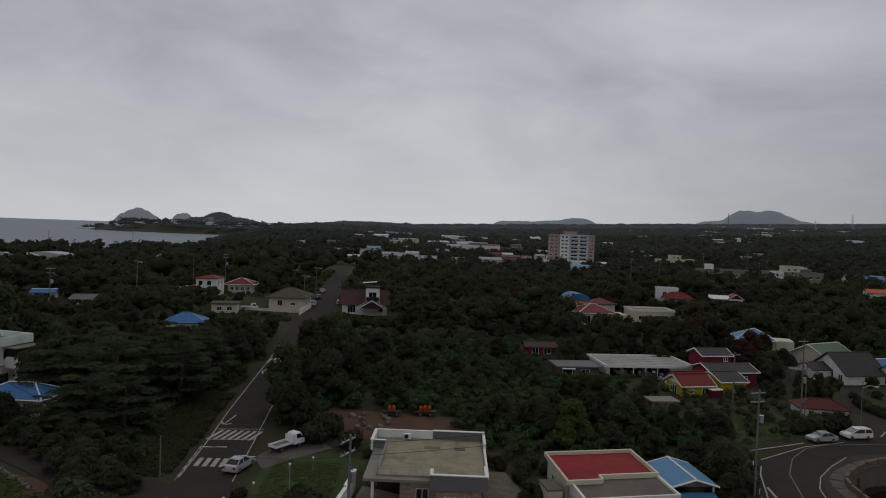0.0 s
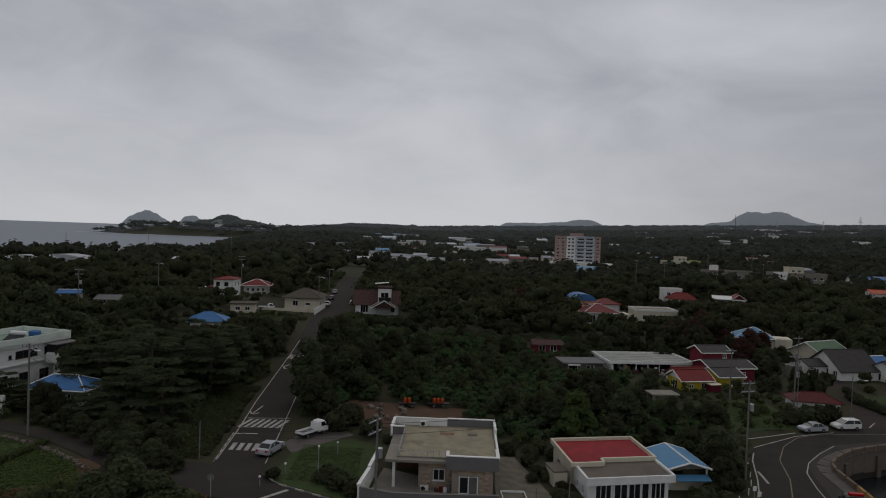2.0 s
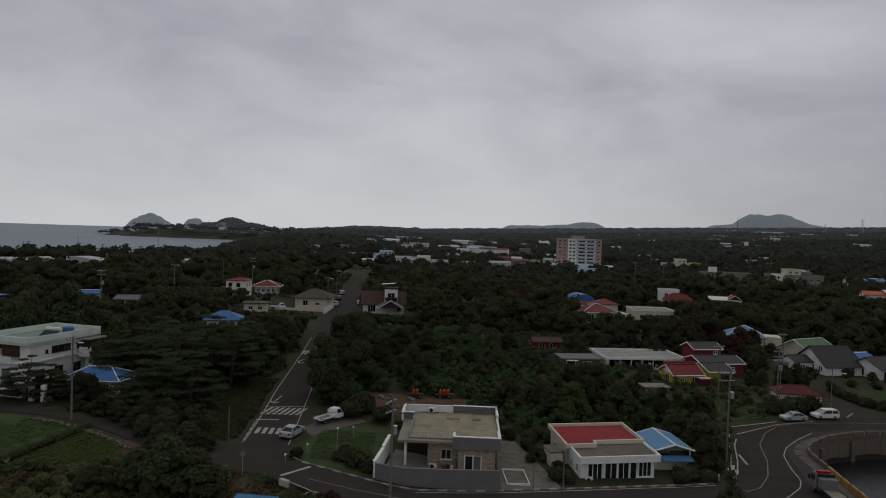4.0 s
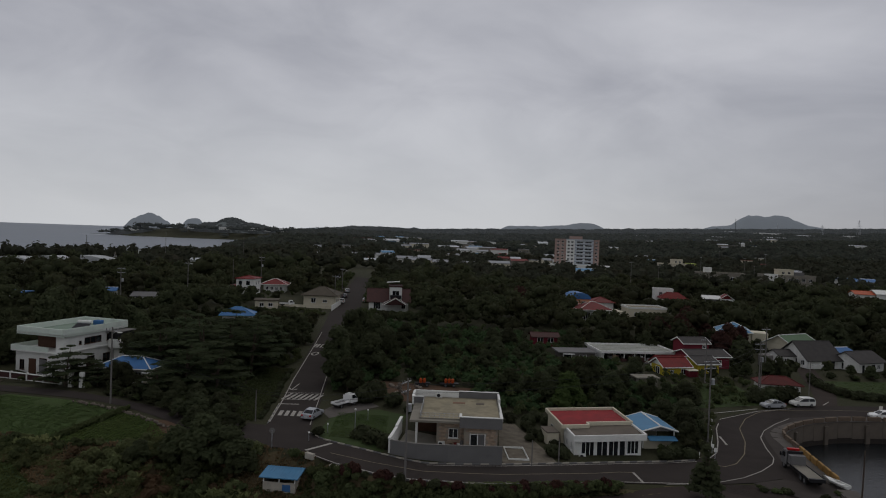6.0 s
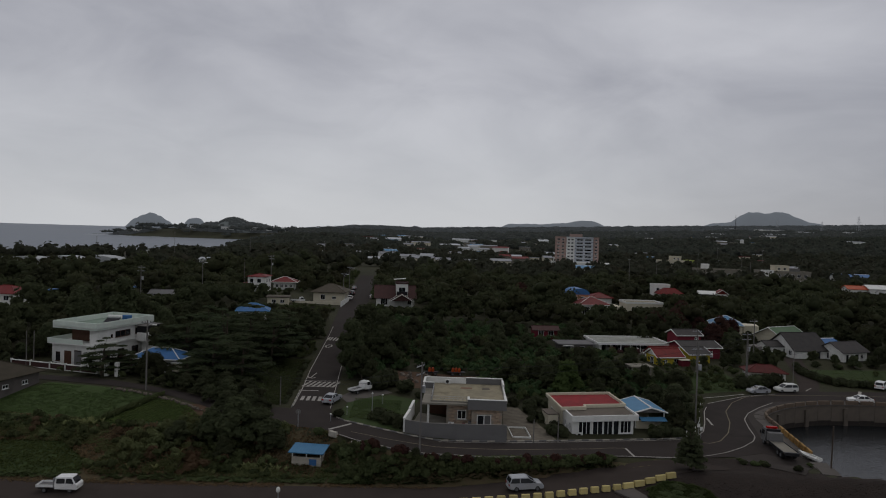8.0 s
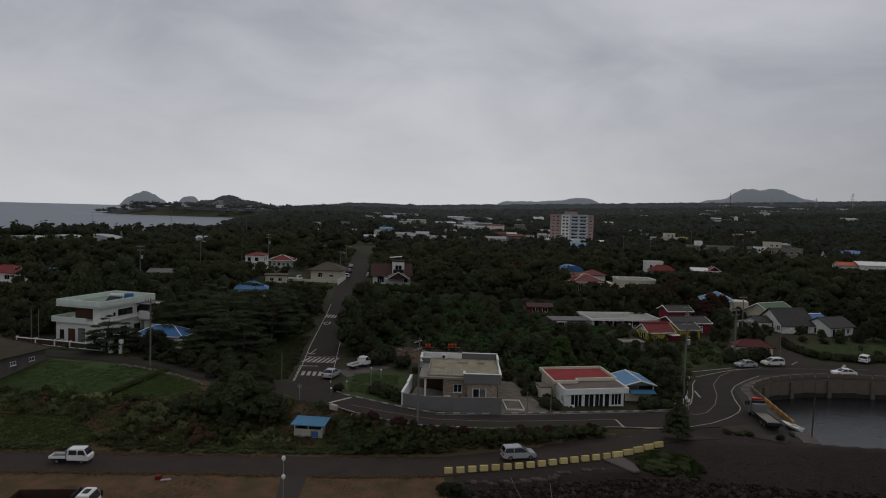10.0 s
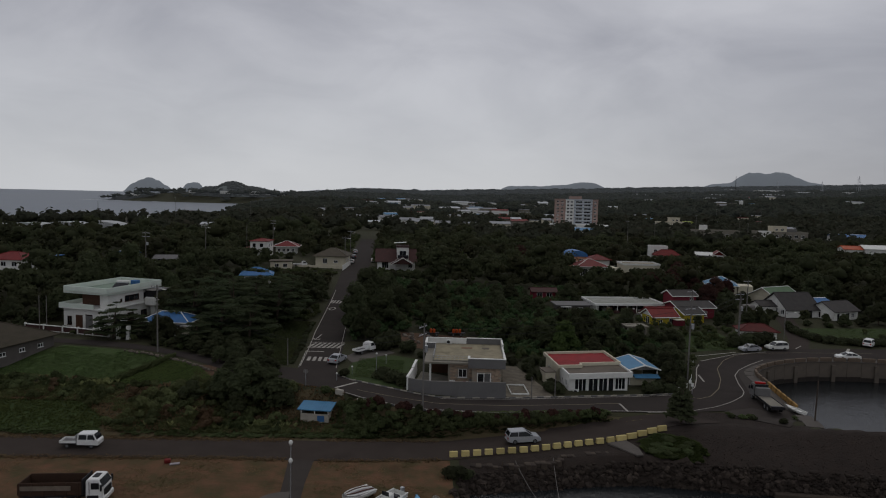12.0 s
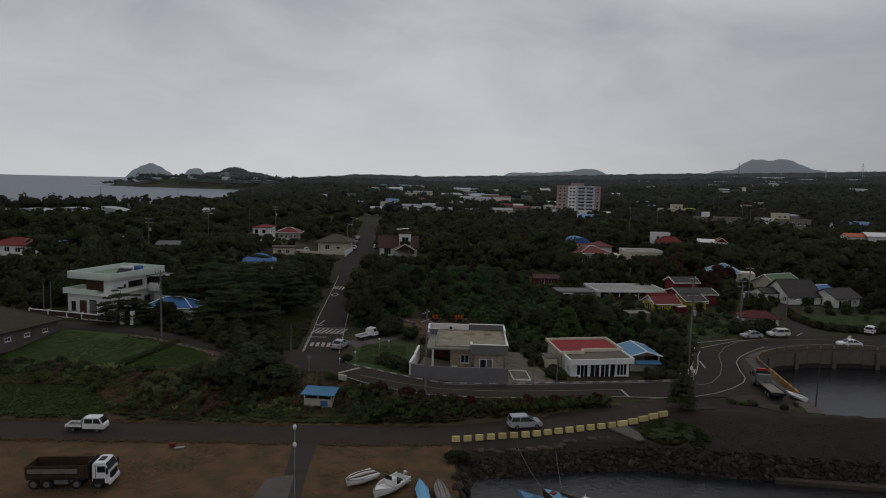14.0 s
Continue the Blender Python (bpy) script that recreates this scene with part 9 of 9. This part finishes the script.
for x, y, h, arms, turn, lamp in ((-42.4, 102.9, 10.6, 1, 0, True), (-1.9, 80.2, 11.0, 2, 60, False), (39.6, 99.6, 11.6, 2, 15, False), (60.2, 124.6, 10.0, 2, 10, False), (68.4, 137.5, 10.6, 1, 10, False), (58.8, 121.5, 9.6, 0, 0, False), (69.4, 124.6, 6.9, 0, 0, True), (-24.4, 208, 9.5, 1, 0, True), (-26, 244, 9, 1, 0, True), (-66.6, 117, 6.5, 0, 0, False)):
    utility_pole(x, y, h, arms, turn, lamp, "" if arms else "plain grey pole" + (" with a street lamp arm" if lamp else " standing beside the road"))
for x, y, h, arms, turn, lamp in ((-67.6, 116.6, 6.5, 0, 0, False), (-73, 176, 12, 2, 0, False), (-66.5, 205, 11.5, 1, 0, True), (-60.8, 232, 11, 0, 0, False), (-53, 238, 12, 2, 0, False), (-21.6, 97.8, 4.2, 0, 0, False), (54.8, 134.0, 8.8, 1, 0, False), (12.8, 86.9, 3.2, 0, 0, False), (16.2, 87.9, 3.4, 0, 0, False)):
    utility_pole(x, y, h, arms, turn, lamp, "" if arms else "plain grey pole" + (" with a street lamp arm" if lamp else " standing beside the road"))
for i, (x, y) in enumerate(((120, 330), (96, 300), (150, 350), (180, 352), (60, 420), (30, 520), (-60, 430), (-100, 400), (-130, 360), (-180, 380), (210, 420), (240, 450), (130, 600), (260, 560))):
    utility_pole(x, y, 13 + i % 3 * 2, 1, 15 * i, False, "tall distant utility pole above the trees")
mast = thing("radio_mast", "tall thin lattice radio mast on the skyline", "mast", 1246, 2500, ground_z(1246, 2500))
for dx, dy in ((-1.5, -1), (1.5, -1), (0, 1.5)):
    part("leg", rod(bmesh.new(), (dx, dy, 0), (dx * 0.2, dy * 0.2, 62), 0.5, 0.4, 5), DARKMETAL, mast)


def wire(pts, sag, name="power_line"):
    """A sagging cable from point to point."""
    bm, path = bmesh.new(), []
    for a, b in zip(pts, pts[1:]):
        a, b = Vector(a), Vector(b)
        path += [a.lerp(b, i / 8) - Vector((0, 0, sag * 4 * i / 8 * (1 - i / 8))) for i in range(8)]
    path.append(Vector(pts[-1]))
    rows_ = [[bm.verts.new(p + Vector(o)) for o in ((0.018, 0, -0.012), (-0.018, 0, -0.012), (0, 0, 0.02))] for p in path]
    for r, q in zip(rows_, rows_[1:]):
        for k in range(3):
            bm.faces.new((r[k], r[(k + 1) % 3], q[(k + 1) % 3], q[k]))
    return tagged(part(name, bm, DARKMETAL), "thin sagging power cable between poles", "cable", "cables")


def top(x, y, h):
    return (x, y, ground_z(x, y) + h)


for dz in (0.0, -0.9):
    wire([top(-42.4, 102.9, 9.9 + dz), top(-21.6, 97.8, 4.1 + dz * 0.3), top(-1.9, 80.2, 10.2 + dz)], 0.9)
    wire([top(-1.9, 80.2, 10.2 + dz), top(39.6, 99.6, 11.0 + dz), top(60.2, 124.6, 9.6 + dz)], 0.8)
    wire([top(60.2, 124.6, 9.6 + dz), top(54.8, 134, 8.2 + dz)], 0.4)
    wire([top(60.2, 124.6, 9.6 + dz), top(68.4, 137.5, 9.9 + dz)], 0.4)
    wire([top(-24.4, 208, 9 + dz), top(-26, 244, 8.6 + dz)], 0.7)

quay_lamp = thing("street_lamp", "slim white street lamp with two globe heads on the lot", "street lamp", -14.0, 58.5, 0.03)
part("pole", rod(bmesh.new(), (0, 0, 0), (0, 0, 6.9), 0.055, 0.04, 10), STEEL, quay_lamp)
for z in (5.15, 6.8):
    bm = bmesh.new()
    bmesh.ops.create_uvsphere(bm, u_segments=14, v_segments=9, radius=0.2)
    bmesh.ops.scale(bm, vec=(0.9, 0.9, 1.25), verts=bm.verts)
    bmesh.ops.translate(bm, vec=(0.0, -0.06, z + 0.2), verts=bm.verts)
    part("globe", bm, WHITE, quay_lamp, smooth=True)
for x, y, h in ((-8.3, 93.3, 3.4), (-11.8, 94.4, 1.0), (-7.2, 101.2, 1.3), (-13.6, 90.8, 0.9)):
    g = thing("garden_lamp", "garden lamp with a small white globe", "lamp", x, y, ground_z(x, y), 0, "garden lamps")
    part("post", rod(bmesh.new(), (0, 0, 0), (0, 0, h), 0.05, 0.04, 8), STEEL, g)
    bm = bmesh.new()
    bmesh.ops.create_uvsphere(bm, u_segments=12, v_segments=8, radius=0.13)
    bmesh.ops.translate(bm, vec=(0, 0, h + 0.15), verts=bm.verts)
    part("globe", bm, WHITE, g, smooth=True)
mirror = thing("traffic_mirror", "round traffic mirror seen from its pale back", "traffic mirror", -17.3, 87.4, ground_z(-17.3, 87.4))
part("post", rod(bmesh.new(), (0, 0, 0), (0, 0, 2.2), 0.05, n=8), STEEL, mirror)
part("dish", rod(bmesh.new(), (0, -0.04, 2.1), (0, 0.06, 2.1), 0.34, 0.28, 20), POLE, mirror)
for x, y, h, turn in ((47.4, 79.6, 5.6, 0), (6.6, 70.0, 0.5, 20)):
    m = thing("mooring_post", "leaning grey mooring post at the water", "post", x, y, float(height(x - 2.5, y + 1.5, False)), turn)
    o = part("shaft", rod(bmesh.new(), (0, 0, 0), (0.1, 0, h), 0.1, 0.08, 10), BARK, m)
wire([(6.7, 70.0, 0.75), (9.4, 64.0, -0.9)], 0.3, "mooring_rope")
wire([(10.6, 71.6, 0.6), (10.0, 70.2, 0.3), (10.2, 63.6, -0.9)], 0.3, "mooring_rope")
for x, y in ((36.9, 91.7), (37.2, 93.2)):
    b = thing("road_sign", "small white roadside marker sign", "sign", x, y, ground_z(x, y))
    part("post", rod(bmesh.new(), (0, 0, 0), (0, 0, 1.6), 0.04, n=8), STEEL, b)
    part("board", boxed(-0.2, 0.2, -0.05, -0.02, 1.2, 1.7), WHITE, b)

# orange drums on a cart behind the house
for x, y, n in ((0.6, 122.4, 2), (5.2, 123.4, 3)):
    cart = thing("farm_cart", "low dark farm cart", "cart", x, y, ground_z(x, y) + 0.05, 4, "farm carts")
    part("bed", boxed(-0.7 - 0.3 * n, 0.7 + 0.3 * n, -0.6, 0.6, 0.5, 0.62), DARKMETAL, cart)
    wheels(cart, (-0.7, 0.7), 0.3, 0.15, 0.62)
    for i in range(n):
        bm = bmesh.new()
        rod(bm, (0, 0, 0), (0, 0, 0.55), 0.25, 0.27, 14)
        rod(bm, (0, 0, 0.55), (0, 0, 0.74), 0.27, 0.12, 14)
        d = part("drum", bm, ORANGE)
        tagged(d, "bright orange plastic drum standing on a farm cart", "drum", "orange drums")
        place(d, x + (i - (n - 1) / 2) * 0.58, y + 0.1 * (i % 2), ground_z(x, y) + 0.67)
for i in range(16):
    x, y = -7 + 8 * random.random(), 114 + 9 * random.random()
    o = new("stone", stones.children[i % 8].data)
    tagged(o, "pale loose stone on bare earth", "stone", "loose stones")
    o.matrix_basis = pose(x, y, ground_z(x, y) + 0.2, 20 * i, 10, 40 * i)
crate = thing("fish_crate", "red plastic crate lying on the verge", "crate", -29.2, 70.6, 0.03, 20)
part("tub", boxed(-0.32, 0.32, -0.28, 0.28, 0, 0.42, 0.08), REDTILE, crate)
sheet = part("board", boxed(-0.5, 0.5, -0.22, 0.22, 0.02, 0.12, 0.02), CANVAS)
tagged(place(sheet, -28.3, 70.2, 0.03, 18), "white board lying on dry grass", "board")

# stone slips on the front of the house
brick_face(stone_front, 3.65, 0.1, 3.1, [(1.5, 1.0, 1.2, 1.2)], 0.5, 0.23)
brick_face(stone_bay, 4.15, 0.1, 3.1, [(0.75, 0.0, 1.85, 1.95)], 0.5, 0.23)
